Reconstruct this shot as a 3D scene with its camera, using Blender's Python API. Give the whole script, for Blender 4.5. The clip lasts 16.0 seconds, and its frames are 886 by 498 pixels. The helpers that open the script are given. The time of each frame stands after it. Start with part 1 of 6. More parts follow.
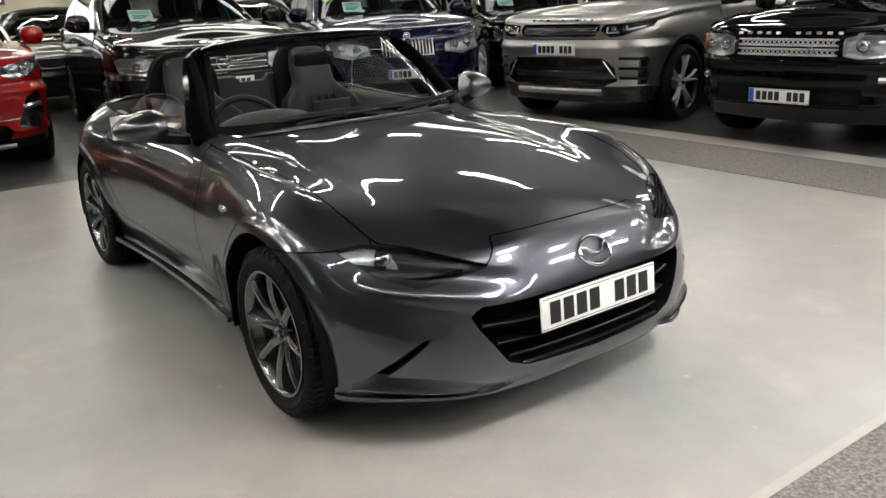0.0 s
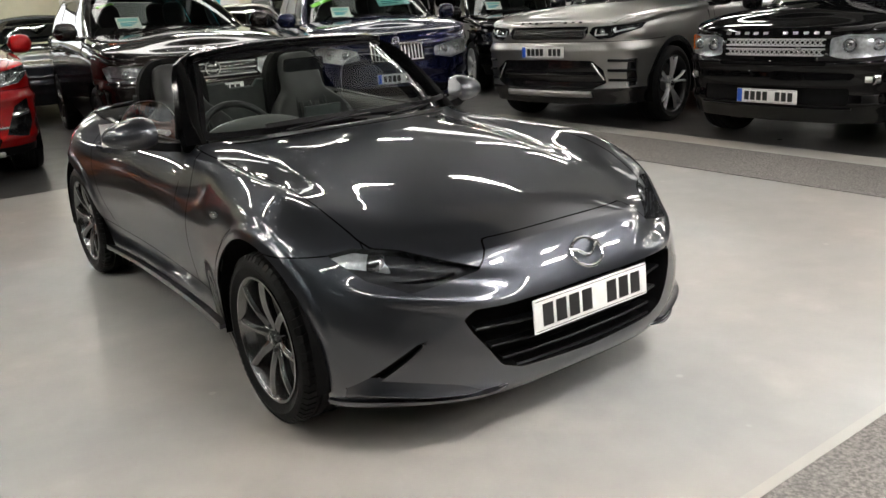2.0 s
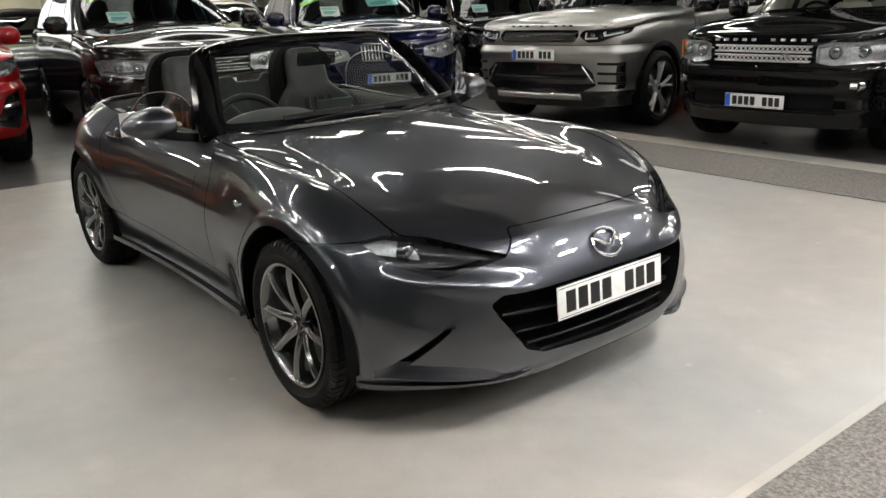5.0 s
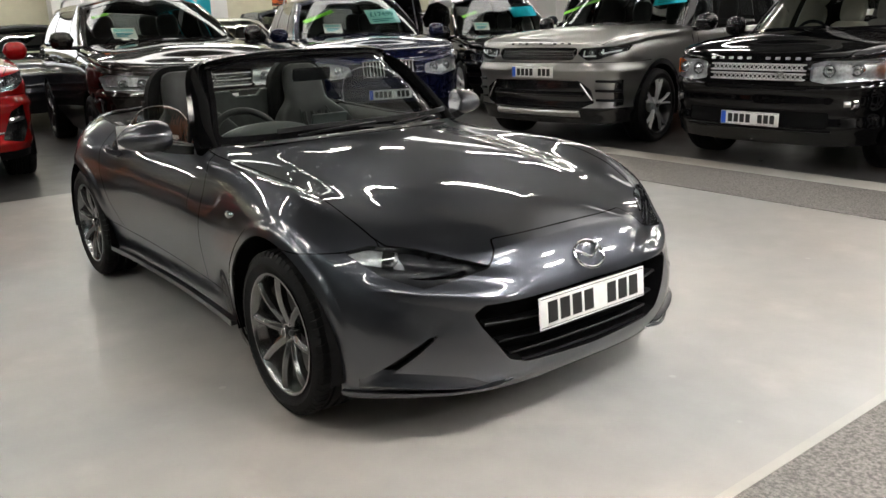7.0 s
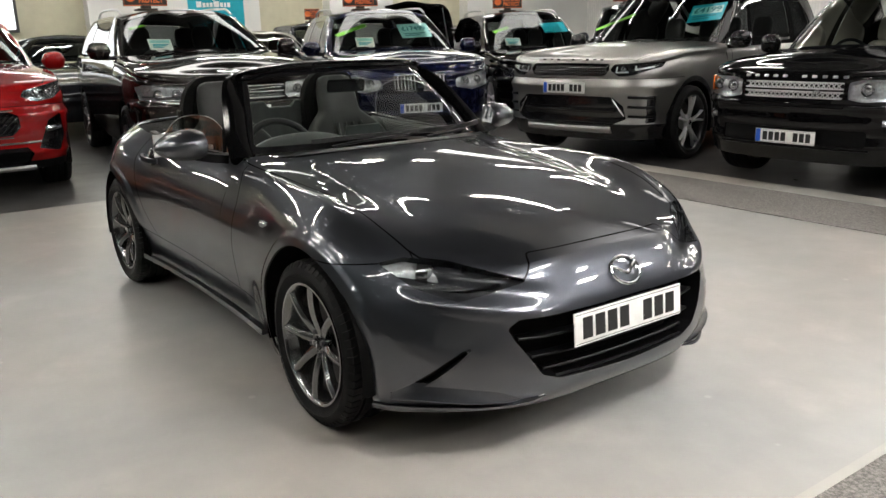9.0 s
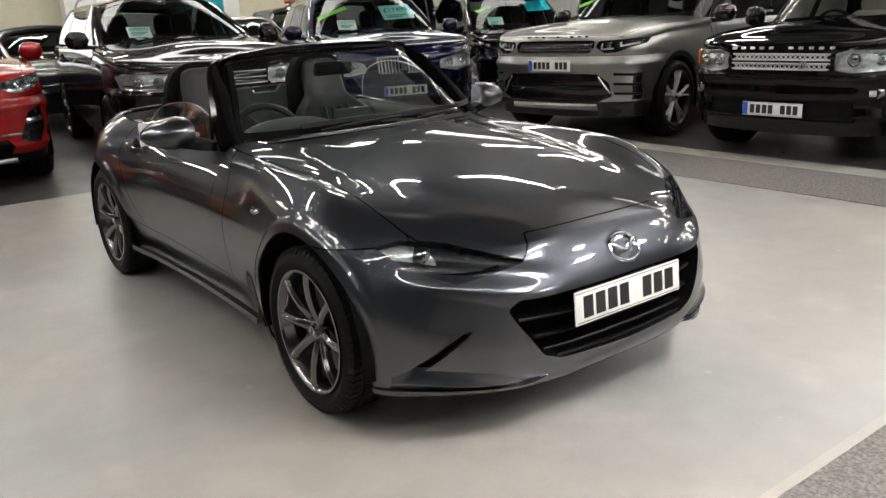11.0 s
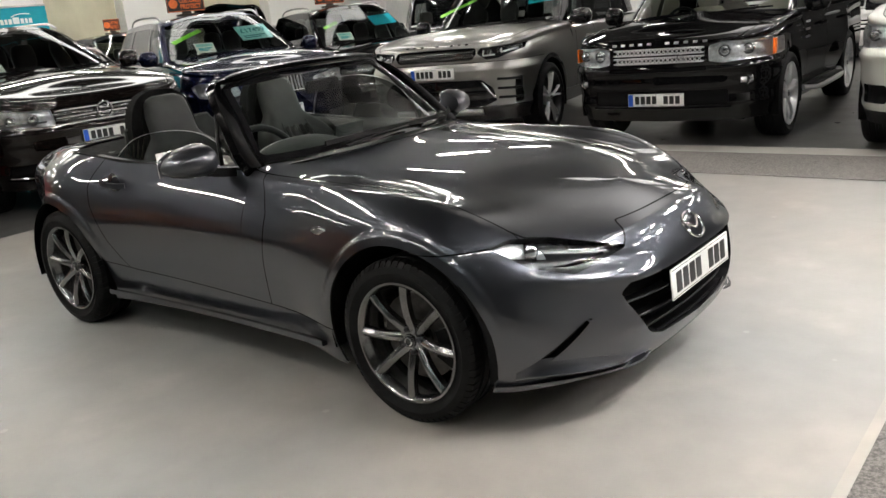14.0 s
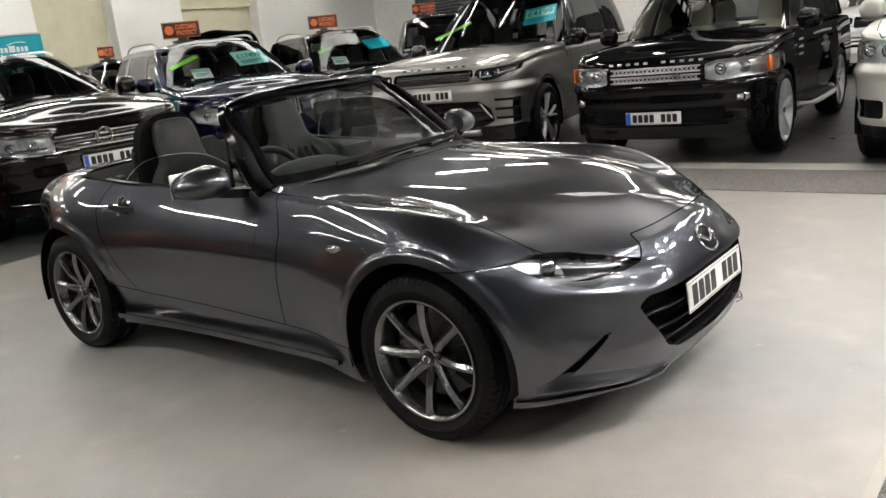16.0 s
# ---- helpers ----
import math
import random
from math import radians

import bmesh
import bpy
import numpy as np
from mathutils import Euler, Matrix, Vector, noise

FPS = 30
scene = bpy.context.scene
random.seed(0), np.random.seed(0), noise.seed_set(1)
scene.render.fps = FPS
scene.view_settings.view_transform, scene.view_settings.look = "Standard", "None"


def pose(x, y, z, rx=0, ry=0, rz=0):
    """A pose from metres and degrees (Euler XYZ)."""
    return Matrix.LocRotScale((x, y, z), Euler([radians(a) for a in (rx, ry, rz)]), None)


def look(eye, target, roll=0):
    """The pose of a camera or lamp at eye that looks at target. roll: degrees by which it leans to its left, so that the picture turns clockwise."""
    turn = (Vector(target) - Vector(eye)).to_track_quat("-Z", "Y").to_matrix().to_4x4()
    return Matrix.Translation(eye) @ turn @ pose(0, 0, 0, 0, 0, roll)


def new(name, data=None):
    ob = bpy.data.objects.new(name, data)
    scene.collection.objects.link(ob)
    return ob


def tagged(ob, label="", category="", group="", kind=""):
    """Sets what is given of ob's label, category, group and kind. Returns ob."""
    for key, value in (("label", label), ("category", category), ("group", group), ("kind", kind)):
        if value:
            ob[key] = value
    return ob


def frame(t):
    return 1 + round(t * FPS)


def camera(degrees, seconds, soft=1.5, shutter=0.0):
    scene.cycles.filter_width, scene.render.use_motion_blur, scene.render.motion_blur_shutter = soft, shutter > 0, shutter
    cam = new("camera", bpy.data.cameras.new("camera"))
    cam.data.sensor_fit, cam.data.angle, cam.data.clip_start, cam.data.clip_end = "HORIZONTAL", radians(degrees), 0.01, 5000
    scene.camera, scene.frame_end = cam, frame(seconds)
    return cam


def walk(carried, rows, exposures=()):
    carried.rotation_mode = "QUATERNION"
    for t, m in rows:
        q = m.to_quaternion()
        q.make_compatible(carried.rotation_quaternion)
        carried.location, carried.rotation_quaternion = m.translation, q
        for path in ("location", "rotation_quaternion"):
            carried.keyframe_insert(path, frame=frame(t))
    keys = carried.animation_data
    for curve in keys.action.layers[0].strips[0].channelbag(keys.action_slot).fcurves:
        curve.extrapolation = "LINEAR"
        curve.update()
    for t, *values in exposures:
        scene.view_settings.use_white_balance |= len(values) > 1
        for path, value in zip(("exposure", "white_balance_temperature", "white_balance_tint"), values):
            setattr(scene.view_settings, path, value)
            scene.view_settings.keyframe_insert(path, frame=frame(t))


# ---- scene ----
cam = camera(56.8, 16.0)
PATH = [
    (0, (2.46, -1.844, 1.394), (0.901, -0.744, 0.795), -2.9),
    (0.5, (2.461, -1.838, 1.393), (0.899, -0.738, 0.801), -2.8),
    (1, (2.463, -1.836, 1.392), (0.9, -0.735, 0.805), -2.9),
    (1.5, (2.464, -1.839, 1.39), (0.904, -0.734, 0.802), -3.2),
    (2, (2.461, -1.846, 1.393), (0.912, -0.728, 0.802), -3.5),
    (2.5, (2.432, -1.893, 1.391), (0.901, -0.751, 0.797), -3.7),
    (3, (2.359, -2.047, 1.397), (0.855, -0.872, 0.799), -3.7),
    (5.5, (2.486, -2.028, 1.374), (0.966, -0.864, 0.792), -1.8),
    (6, (2.544, -2.005, 1.38), (1.011, -0.855, 0.81), -1.7),
    (6.5, (2.527, -2.012, 1.374), (0.995, -0.853, 0.818), -1.9),
    (7, (2.512, -2.02, 1.372), (0.986, -0.85, 0.825), -2.0),
    (7.5, (2.506, -2.019, 1.369), (0.983, -0.84, 0.829), -1.7),
    (8, (2.493, -2.018, 1.361), (0.963, -0.844, 0.831), -1.5),
    (8.5, (2.49, -2.029, 1.366), (0.942, -0.873, 0.848), -1.3),
    (9, (2.477, -2.031, 1.36), (0.906, -0.903, 0.849), -1.4),
    (11.5, (2.387, -2.049, 1.351), (0.874, -0.871, 0.783), -3.7),
    (12, (2.266, -2.189, 1.363), (0.83, -0.921, 0.79), -4.5),
    (12.5, (2.11, -2.284, 1.357), (0.73, -0.957, 0.782), -5.6),
    (13, (1.936, -2.404, 1.354), (0.624, -1.013, 0.768), -6.1),
    (13.5, (1.86, -2.634, 1.377), (0.605, -1.188, 0.799), -6.1),
    (14, (1.821, -2.759, 1.389), (0.587, -1.284, 0.839), -5.7),
    (14.5, (1.805, -2.802, 1.382), (0.575, -1.318, 0.85), -5.1),
    (15, (1.813, -2.828, 1.385), (0.58, -1.342, 0.865), -5.1),
    (15.5, (1.82, -2.835, 1.384), (0.591, -1.342, 0.875), -5.6),
    (16, (1.761, -2.822, 1.381), (0.538, -1.321, 0.882), -6.4),
]
walk(cam, [(t, look(eye, target, roll)) for t, eye, target, roll in PATH])

# ---- world and exposure ----
world = bpy.data.worlds.new("world")
scene.world = world
world.use_nodes = True
world.node_tree.nodes["Background"].inputs[0].default_value = (0.5, 0.55, 0.6, 1)
world.node_tree.nodes["Background"].inputs[1].default_value = 0.02
scene.view_settings.exposure = 0.33
LAMP = 53.0


# ---- materials ----
def mat(name, color,  rough=0.5, metal=0.0, coat=0.0, vary=0.0, scale=6.0, bump=0.0, bscale=60.0, emit=0.0, trans=0.0, coatr=0.03, flake=0.0, spec=0.5, rvary=0.0, ior=1.45, edge=None):
    """A principled material with colour variation, roughness variation and bump at real-world scale."""
    m = bpy.data.materials.new(name)
    m.use_nodes = True
    nt = m.node_tree
    b = nt.nodes["Principled BSDF"]
    b.inputs["Base Color"].default_value = (*color, 1)
    b.inputs["Roughness"].default_value = rough
    b.inputs["Metallic"].default_value = metal
    b.inputs["Coat Weight"].default_value = coat
    b.inputs["Coat Roughness"].default_value = coatr
    b.inputs["Specular IOR Level"].default_value = spec
    b.inputs["IOR"].default_value = ior
    if edge is not None:
        b.inputs["Specular Tint"].default_value = (edge, edge, edge, 1)
    b.inputs["Transmission Weight"].default_value = trans
    if emit:
        b.inputs["Emission Color"].default_value = (*color, 1)
        b.inputs["Emission Strength"].default_value = emit
    tc = nt.nodes.new("ShaderNodeTexCoord")
    if vary or rvary:
        n1 = nt.nodes.new("ShaderNodeTexNoise")
        n1.inputs["Scale"].default_value = scale
        n1.inputs["Detail"].default_value = 6
        nt.links.new(tc.outputs["Object"], n1.inputs["Vector"])
        if vary:
            r = nt.nodes.new("ShaderNodeMapRange")
            r.inputs[1].default_value, r.inputs[2].default_value = 0.3, 0.7
            r.inputs[3].default_value, r.inputs[4].default_value = 1 - vary, 1 + vary
            nt.links.new(n1.outputs[0], r.inputs[0])
            mix = nt.nodes.new("ShaderNodeVectorMath")
            mix.operation = "SCALE"
            mix.inputs[0].default_value = color
            nt.links.new(r.outputs[0], mix.inputs["Scale"])
            nt.links.new(mix.outputs[0], b.inputs["Base Color"])
        if rvary:
            r2 = nt.nodes.new("ShaderNodeMapRange")
            r2.inputs[1].default_value, r2.inputs[2].default_value = 0.3, 0.7
            r2.inputs[3].default_value, r2.inputs[4].default_value = rough - rvary, rough + rvary
            nt.links.new(n1.outputs[0], r2.inputs[0])
            nt.links.new(r2.outputs[0], b.inputs["Roughness"])
    if bump:
        n2 = nt.nodes.new("ShaderNodeTexNoise")
        n2.inputs["Scale"].default_value = bscale
        n2.inputs["Detail"].default_value = 4
        nt.links.new(tc.outputs["Object"], n2.inputs["Vector"])
        bp = nt.nodes.new("ShaderNodeBump")
        bp.inputs["Strength"].default_value = bump
        bp.inputs["Distance"].default_value = 0.004
        nt.links.new(n2.outputs[0], bp.inputs["Height"])
        nt.links.new(bp.outputs[0], b.inputs["Normal"])
    if flake:
        v = nt.nodes.new("ShaderNodeTexNoise")
        v.inputs["Scale"].default_value = 900
        nt.links.new(tc.outputs["Object"], v.inputs["Vector"])
        bp = nt.nodes.new("ShaderNodeBump")
        bp.inputs["Strength"].default_value = flake
        bp.inputs["Distance"].default_value = 0.001
        nt.links.new(v.outputs[0], bp.inputs["Height"])
        nt.links.new(bp.outputs[0], b.inputs["Normal"])
    return m


def glass_mat(name, tint=(0.75, 0.82, 0.8), gloss=0.02, ior=1.5):
    """Thin window glass: clear tinted sheet with a Fresnel gloss."""
    m = bpy.data.materials.new(name)
    m.use_nodes = True
    nt = m.node_tree
    nt.nodes.clear()
    out = nt.nodes.new("ShaderNodeOutputMaterial")
    mix = nt.nodes.new("ShaderNodeMixShader")
    tr = nt.nodes.new("ShaderNodeBsdfTransparent")
    tr.inputs[0].default_value = (*tint, 1)
    gl = nt.nodes.new("ShaderNodeBsdfGlossy")
    gl.inputs["Roughness"].default_value = gloss
    fr = nt.nodes.new("ShaderNodeFresnel")
    fr.inputs[0].default_value = ior
    nt.links.new(fr.outputs[0], mix.inputs[0])
    nt.links.new(tr.outputs[0], mix.inputs[1])
    nt.links.new(gl.outputs[0], mix.inputs[2])
    nt.links.new(mix.outputs[0], out.inputs[0])
    return m


def glow_mat(name, color, strength):
    """An added glow that is brightest in the middle of its panel and fades to the edges."""
    m = mat(name, color, rough=0.8, emit=strength)
    nt = m.node_tree
    tc = nt.nodes.new("ShaderNodeTexCoord")
    sub = nt.nodes.new("ShaderNodeVectorMath")
    sub.operation = "SUBTRACT"
    sub.inputs[1].default_value = (0.5, 0.5, 0.5)
    mul = nt.nodes.new("ShaderNodeVectorMath")
    mul.operation = "MULTIPLY"
    mul.inputs[1].default_value = (2, 2, 0)
    length = nt.nodes.new("ShaderNodeVectorMath")
    length.operation = "LENGTH"
    fade = nt.nodes.new("ShaderNodeMapRange")
    fade.interpolation_type = "SMOOTHSTEP"
    fade.inputs[3].default_value, fade.inputs[4].default_value = strength, 0.0
    nt.links.new(tc.outputs["Generated"], sub.inputs[0])
    nt.links.new(sub.outputs[0], mul.inputs[0])
    nt.links.new(mul.outputs[0], length.inputs[0])
    nt.links.new(length.outputs["Value"], fade.inputs[0])
    nt.links.new(fade.outputs[0], nt.nodes["Principled BSDF"].inputs["Emission Strength"])
    return m


def floor_mat(name, color, rough, patches, stain, relief):
    """Painted or bare floor: broad mottling, fine grain, pale spots and scuffs, uneven sheen."""
    m = mat(name, color, rough=rough)
    nt = m.node_tree
    b = nt.nodes["Principled BSDF"]
    tc = nt.nodes.new("ShaderNodeTexCoord")
    def noise_node(scale, detail=5):
        n = nt.nodes.new("ShaderNodeTexNoise")
        n.inputs["Scale"].default_value = scale
        n.inputs["Detail"].default_value = detail
        nt.links.new(tc.outputs["Object"], n.inputs["Vector"])
        return n
    def remap(node, a, c, lo, hi):
        r = nt.nodes.new("ShaderNodeMapRange")
        r.inputs[1].default_value, r.inputs[2].default_value, r.inputs[3].default_value, r.inputs[4].default_value = a, c, lo, hi
        nt.links.new(node.outputs[0], r.inputs[0])
        return r
    def times(a, c):
        q = nt.nodes.new("ShaderNodeMath")
        q.operation = "MULTIPLY"
        nt.links.new(a.outputs[0], q.inputs[0])
        nt.links.new(c.outputs[0], q.inputs[1])
        return q
    broad = remap(noise_node(0.9), 0.2, 0.8, 1 - patches, 1 + patches)
    mid = remap(noise_node(7.0, 8), 0.15, 0.85, 1 - patches * 0.5, 1 + patches * 0.5)
    spots = remap(noise_node(2.2, 9), 0.56, 0.74, 1.0, 1.0 + stain)
    total = times(times(broad, mid), spots)
    vor = nt.nodes.new("ShaderNodeTexVoronoi")
    vor.inputs["Scale"].default_value = 2.6
    nt.links.new(tc.outputs["Object"], vor.inputs["Vector"])
    specks = remap(vor, 0.035, 0.05, 1.0 + stain * 1.2, 1.0)
    total = times(total, specks)
    drift = remap(noise_node(0.55, 3), 0.35, 0.65, 0.0, 1.0)
    tint = nt.nodes.new("ShaderNodeMix")
    tint.data_type = "RGBA"
    nt.links.new(drift.outputs[0], tint.inputs["Factor"])
    tint.inputs["A"].default_value = (color[0] * 0.955, color[1] * 1.0, color[2] * 1.025, 1)
    tint.inputs["B"].default_value = (color[0] * 1.045, color[1] * 1.0, color[2] * 0.965, 1)
    sc = nt.nodes.new("ShaderNodeVectorMath")
    sc.operation = "SCALE"
    nt.links.new(tint.outputs["Result"], sc.inputs[0])
    nt.links.new(total.outputs[0], sc.inputs["Scale"])
    nt.links.new(sc.outputs[0], b.inputs["Base Color"])
    rr = remap(noise_node(3.0, 6), 0.15, 0.85, rough * 0.85, min(1, rough * 1.2))
    nt.links.new(rr.outputs[0], b.inputs["Roughness"])
    bp = nt.nodes.new("ShaderNodeBump")
    bp.inputs["Strength"].default_value = relief
    bp.inputs["Distance"].default_value = 0.003
    nt.links.new(noise_node(45.0, 6).outputs[0], bp.inputs["Height"])
    nt.links.new(bp.outputs[0], b.inputs["Normal"])
    return m


def carpet_mat(name, dark, light):
    """Speckled needle-felt carpet."""
    m = mat(name, dark, rough=1.0, spec=0.1)
    nt = m.node_tree
    b = nt.nodes["Principled BSDF"]
    tc = nt.nodes.new("ShaderNodeTexCoord")
    n = nt.nodes.new("ShaderNodeTexNoise")
    n.inputs["Scale"].default_value = 75
    n.inputs["Detail"].default_value = 5
    n.inputs["Roughness"].default_value = 0.75
    nt.links.new(tc.outputs["Object"], n.inputs["Vector"])
    ramp = nt.nodes.new("ShaderNodeValToRGB")
    ramp.color_ramp.elements[0].position, ramp.color_ramp.elements[1].position = 0.4, 0.64
    ramp.color_ramp.elements[0].color, ramp.color_ramp.elements[1].color = (*dark, 1), (*light, 1)
    nt.links.new(n.outputs[0], ramp.inputs[0])
    nt.links.new(ramp.outputs[0], b.inputs["Base Color"])
    bp = nt.nodes.new("ShaderNodeBump")
    bp.inputs["Strength"].default_value = 0.8
    bp.inputs["Distance"].default_value = 0.004
    nt.links.new(n.outputs[0], bp.inputs["Height"])
    nt.links.new(bp.outputs[0], b.inputs["Normal"])
    return m


def brick_mat(name, color):
    """White-painted brickwork, too far off for single bricks."""
    m = mat(name, color, rough=0.7)
    nt = m.node_tree
    b = nt.nodes["Principled BSDF"]
    tc = nt.nodes.new("ShaderNodeTexCoord")
    mp = nt.nodes.new("ShaderNodeMapping")
    mp.inputs["Rotation"].default_value = (math.pi / 2, 0, math.pi / 2)
    nt.links.new(tc.outputs["Object"], mp.inputs[0])
    br = nt.nodes.new("ShaderNodeTexBrick")
    br.inputs["Color1"].default_value = (*[c * 1.03 for c in color], 1)
    br.inputs["Color2"].default_value = (*[c * 0.95 for c in color], 1)
    br.inputs["Mortar"].default_value = (*[c * 0.86 for c in color], 1)
    br.inputs["Scale"].default_value = 1.0
    br.inputs["Brick Width"].default_value, br.inputs["Row Height"].default_value, br.inputs["Mortar Size"].default_value = 0.225, 0.075, 0.008
    nt.links.new(mp.outputs[0], br.inputs["Vector"])
    nt.links.new(br.outputs["Color"], b.inputs["Base Color"])
    bp = nt.nodes.new("ShaderNodeBump")
    bp.inputs["Strength"].default_value = 0.5
    bp.inputs["Distance"].default_value = 0.006
    bp.invert = True
    nt.links.new(br.outputs["Fac"], bp.inputs["Height"])
    nt.links.new(bp.outputs[0], b.inputs["Normal"])
    return m


GREY_PAINT = mat("machine_grey_paint", (0.064, 0.068, 0.079), rough=0.36, metal=1.0, coat=1.0, coatr=0.004, flake=0.02, edge=0.5)
GREY_PAINT.node_tree.nodes["Principled BSDF"].inputs["Coat IOR"].default_value = 1.68
BLACK_PAINT = mat("black_paint", (0.003, 0.003, 0.0033), rough=0.3, coat=0.7, coatr=0.012, spec=0.0, vary=0.2, scale=2)
BROWN_PAINT = mat("dark_brown_paint", (0.0065, 0.0045, 0.004), rough=0.3, metal=0.3, coat=0.9, coatr=0.012, spec=0.0, flake=0.05)
BLUE_PAINT = mat("deep_blue_paint", (0.004, 0.006, 0.030), rough=0.35, metal=0.5, coat=1.0, coatr=0.01, spec=0.0, flake=0.05)
SILVER_PAINT = mat("warm_silver_paint", (0.30, 0.294, 0.286), rough=0.36, metal=1.0, coat=0.9, coatr=0.012, spec=0.0, flake=0.05, edge=0.5)
PEWTER_PAINT = mat("pewter_paint", (0.55, 0.55, 0.51), rough=0.4, metal=0.6, coat=1.0, flake=0.06)
RED_PAINT = mat("bright_red_paint", (0.23, 0.003, 0.004), rough=0.4, metal=0.3, coat=1.0, coatr=0.01, spec=0.05, flake=0.04)
ORANGE_PAINT = mat("burnt_orange_paint", (0.42, 0.10, 0.02), rough=0.4, metal=0.3, coat=1.0, coatr=0.012, flake=0.04)
WHITE_PAINT = mat("white_car_paint", (0.75, 0.75, 0.74), rough=0.3, coat=1.0, vary=0.03)
SLATE_PAINT = mat("slate_paint", (0.016, 0.018, 0.023), rough=0.3, metal=0.4, coat=0.8, spec=0.0, flake=0.05)
GLOSS_BLACK = mat("gloss_black_plastic", (0.008, 0.008, 0.009), rough=0.12, coat=0.5, vary=0.2, scale=20)
SATIN_BLACK = mat("satin_black_plastic", (0.003, 0.003, 0.0033), rough=0.32, spec=0.12, vary=0.25, scale=30, bump=0.02, bscale=400)
PILLAR_BLACK = mat("black_gloss_enamel", (0.0025, 0.0025, 0.0027), rough=0.09, spec=0.12, vary=0.2, scale=20)
DARK_VOID = mat("underbody_black", (0.003, 0.003, 0.003), rough=0.9, spec=0.1, vary=0.3, scale=12)
RUBBER = mat("tyre_rubber", (0.007, 0.007, 0.0073), rough=0.6, spec=0.18, vary=0.3, scale=25, bump=0.2, bscale=200)
GUNMETAL = mat("gunmetal_alloy", (0.185, 0.184, 0.183), rough=0.2, metal=0.95, coat=0.4, vary=0.1, scale=30)
ALLOY = mat("silver_alloy", (0.62, 0.62, 0.63), rough=0.38, metal=0.7, vary=0.08, scale=30)
DARK_ALLOY = mat("black_alloy", (0.02, 0.02, 0.022), rough=0.3, metal=0.4, coat=0.5, vary=0.1, scale=30)
DISC = mat("brake_disc_iron", (0.09, 0.085, 0.08), rough=0.45, metal=0.9, vary=0.3, scale=50)
CHROME = mat("chrome", (0.75, 0.75, 0.76), rough=0.14, metal=1.0, vary=0.03, scale=40)
SATIN_CHROME = mat("satin_chrome", (0.5, 0.5, 0.5), rough=0.3, metal=1.0, vary=0.05, scale=40)
LENS = glass_mat("clear_lens", (0.9, 0.92, 0.93), 0.01, 1.28)
LENS_IN = mat("lamp_reflector", (0.6, 0.61, 0.62), rough=0.3, metal=0.9, vary=0.25, scale=40)
LENS_MID = mat("grey_lamp_reflector", (0.42, 0.425, 0.43), rough=0.16, metal=0.9, vary=0.6, scale=28)
LENS_DARK = mat("dark_lamp_housing", (0.018, 0.018, 0.02), rough=0.25, vary=0.3, scale=40)
PROJECTOR = mat("projector_glass", (0.45, 0.46, 0.47), rough=0.07, metal=0.7, coat=1.0)
LUG_DARK = mat("dark_lug_nut", (0.03, 0.03, 0.032), rough=0.35, metal=0.6, vary=0.2, scale=60)
# the lighter grey stands in for reflections on the switched-off screen
SCREEN = mat("screen_sheen_grey", (0.055, 0.062, 0.060), rough=0.3, vary=0.1, scale=20)
AMBER = mat("amber_lens", (0.85, 0.16, 0.02), rough=0.15, coat=1.0, vary=0.1, scale=60)
GLASS = glass_mat("windscreen_glass", (0.85, 0.90, 0.87))
DARK_GLASS = glass_mat("privacy_glass", (0.16, 0.17, 0.17))
CLEAR_GLASS = glass_mat("clear_side_glass", (0.62, 0.66, 0.66))
LEATHER = mat("black_leather", (0.022, 0.022, 0.023), rough=0.45, vary=0.25, scale=10, bump=0.05, bscale=300)
GREY_LEATHER = mat("grey_leather", (0.033, 0.034, 0.0325), rough=0.42, spec=0.25, vary=0.2, scale=10, bump=0.05, bscale=300)
CREAM_LEATHER = mat("cream_leather", (0.50, 0.46, 0.38), rough=0.55, vary=0.1, scale=10, bump=0.05, bscale=300)
FABRIC = mat("soft_top_fabric", (0.008, 0.008, 0.008), rough=0.9, spec=0.15, vary=0.3, scale=60, bump=0.4, bscale=500)
DASH = mat("dash_plastic", (0.036, 0.040, 0.037), rough=0.55, spec=0.3, vary=0.2, scale=20, bump=0.04, bscale=500)
TAN = mat("tan_reflection", (0.30, 0.12, 0.05), rough=0.5, vary=0.15, scale=30)
PLATE_W = mat("plate_white", (0.80, 0.80, 0.78), rough=0.35, coat=0.3, vary=0.04, scale=30)
PLATE_K = mat("plate_black", (0.01, 0.01, 0.01), rough=0.4, vary=0.2, scale=30)
PLATE_B = mat("plate_blue", (0.02, 0.10, 0.55), rough=0.35, vary=0.1, scale=30)
EPOXY = floor_mat("grey_floor_paint", (0.345, 0.334, 0.316), 0.32, 0.15, 0.18, 0.12)
DARK_FLOOR = floor_mat("dark_floor_paint", (0.074, 0.0725, 0.070), 0.30, 0.25, 0.4, 0.15)
CARPET = carpet_mat("grey_speckled_carpet", (0.115, 0.109, 0.102), (0.27, 0.255, 0.238))
STRIP = floor_mat("worn_cream_strip", (0.40, 0.385, 0.35), 0.5, 0.12, 0.2, 0.2)
WHITE_WALL = brick_mat("white_painted_brick", (0.78, 0.78, 0.76))
CREAM_WALL = mat("cream_olive_plaster", (0.50, 0.48, 0.36), rough=0.8, vary=0.08, scale=3, bump=0.3, bscale=40)
DADO = mat("dark_dado_paint", (0.07, 0.07, 0.07), rough=0.6, vary=0.2, scale=4)
CEILING = mat("ceiling_boards", (0.05, 0.05, 0.048), rough=0.9, vary=0.15, scale=2)
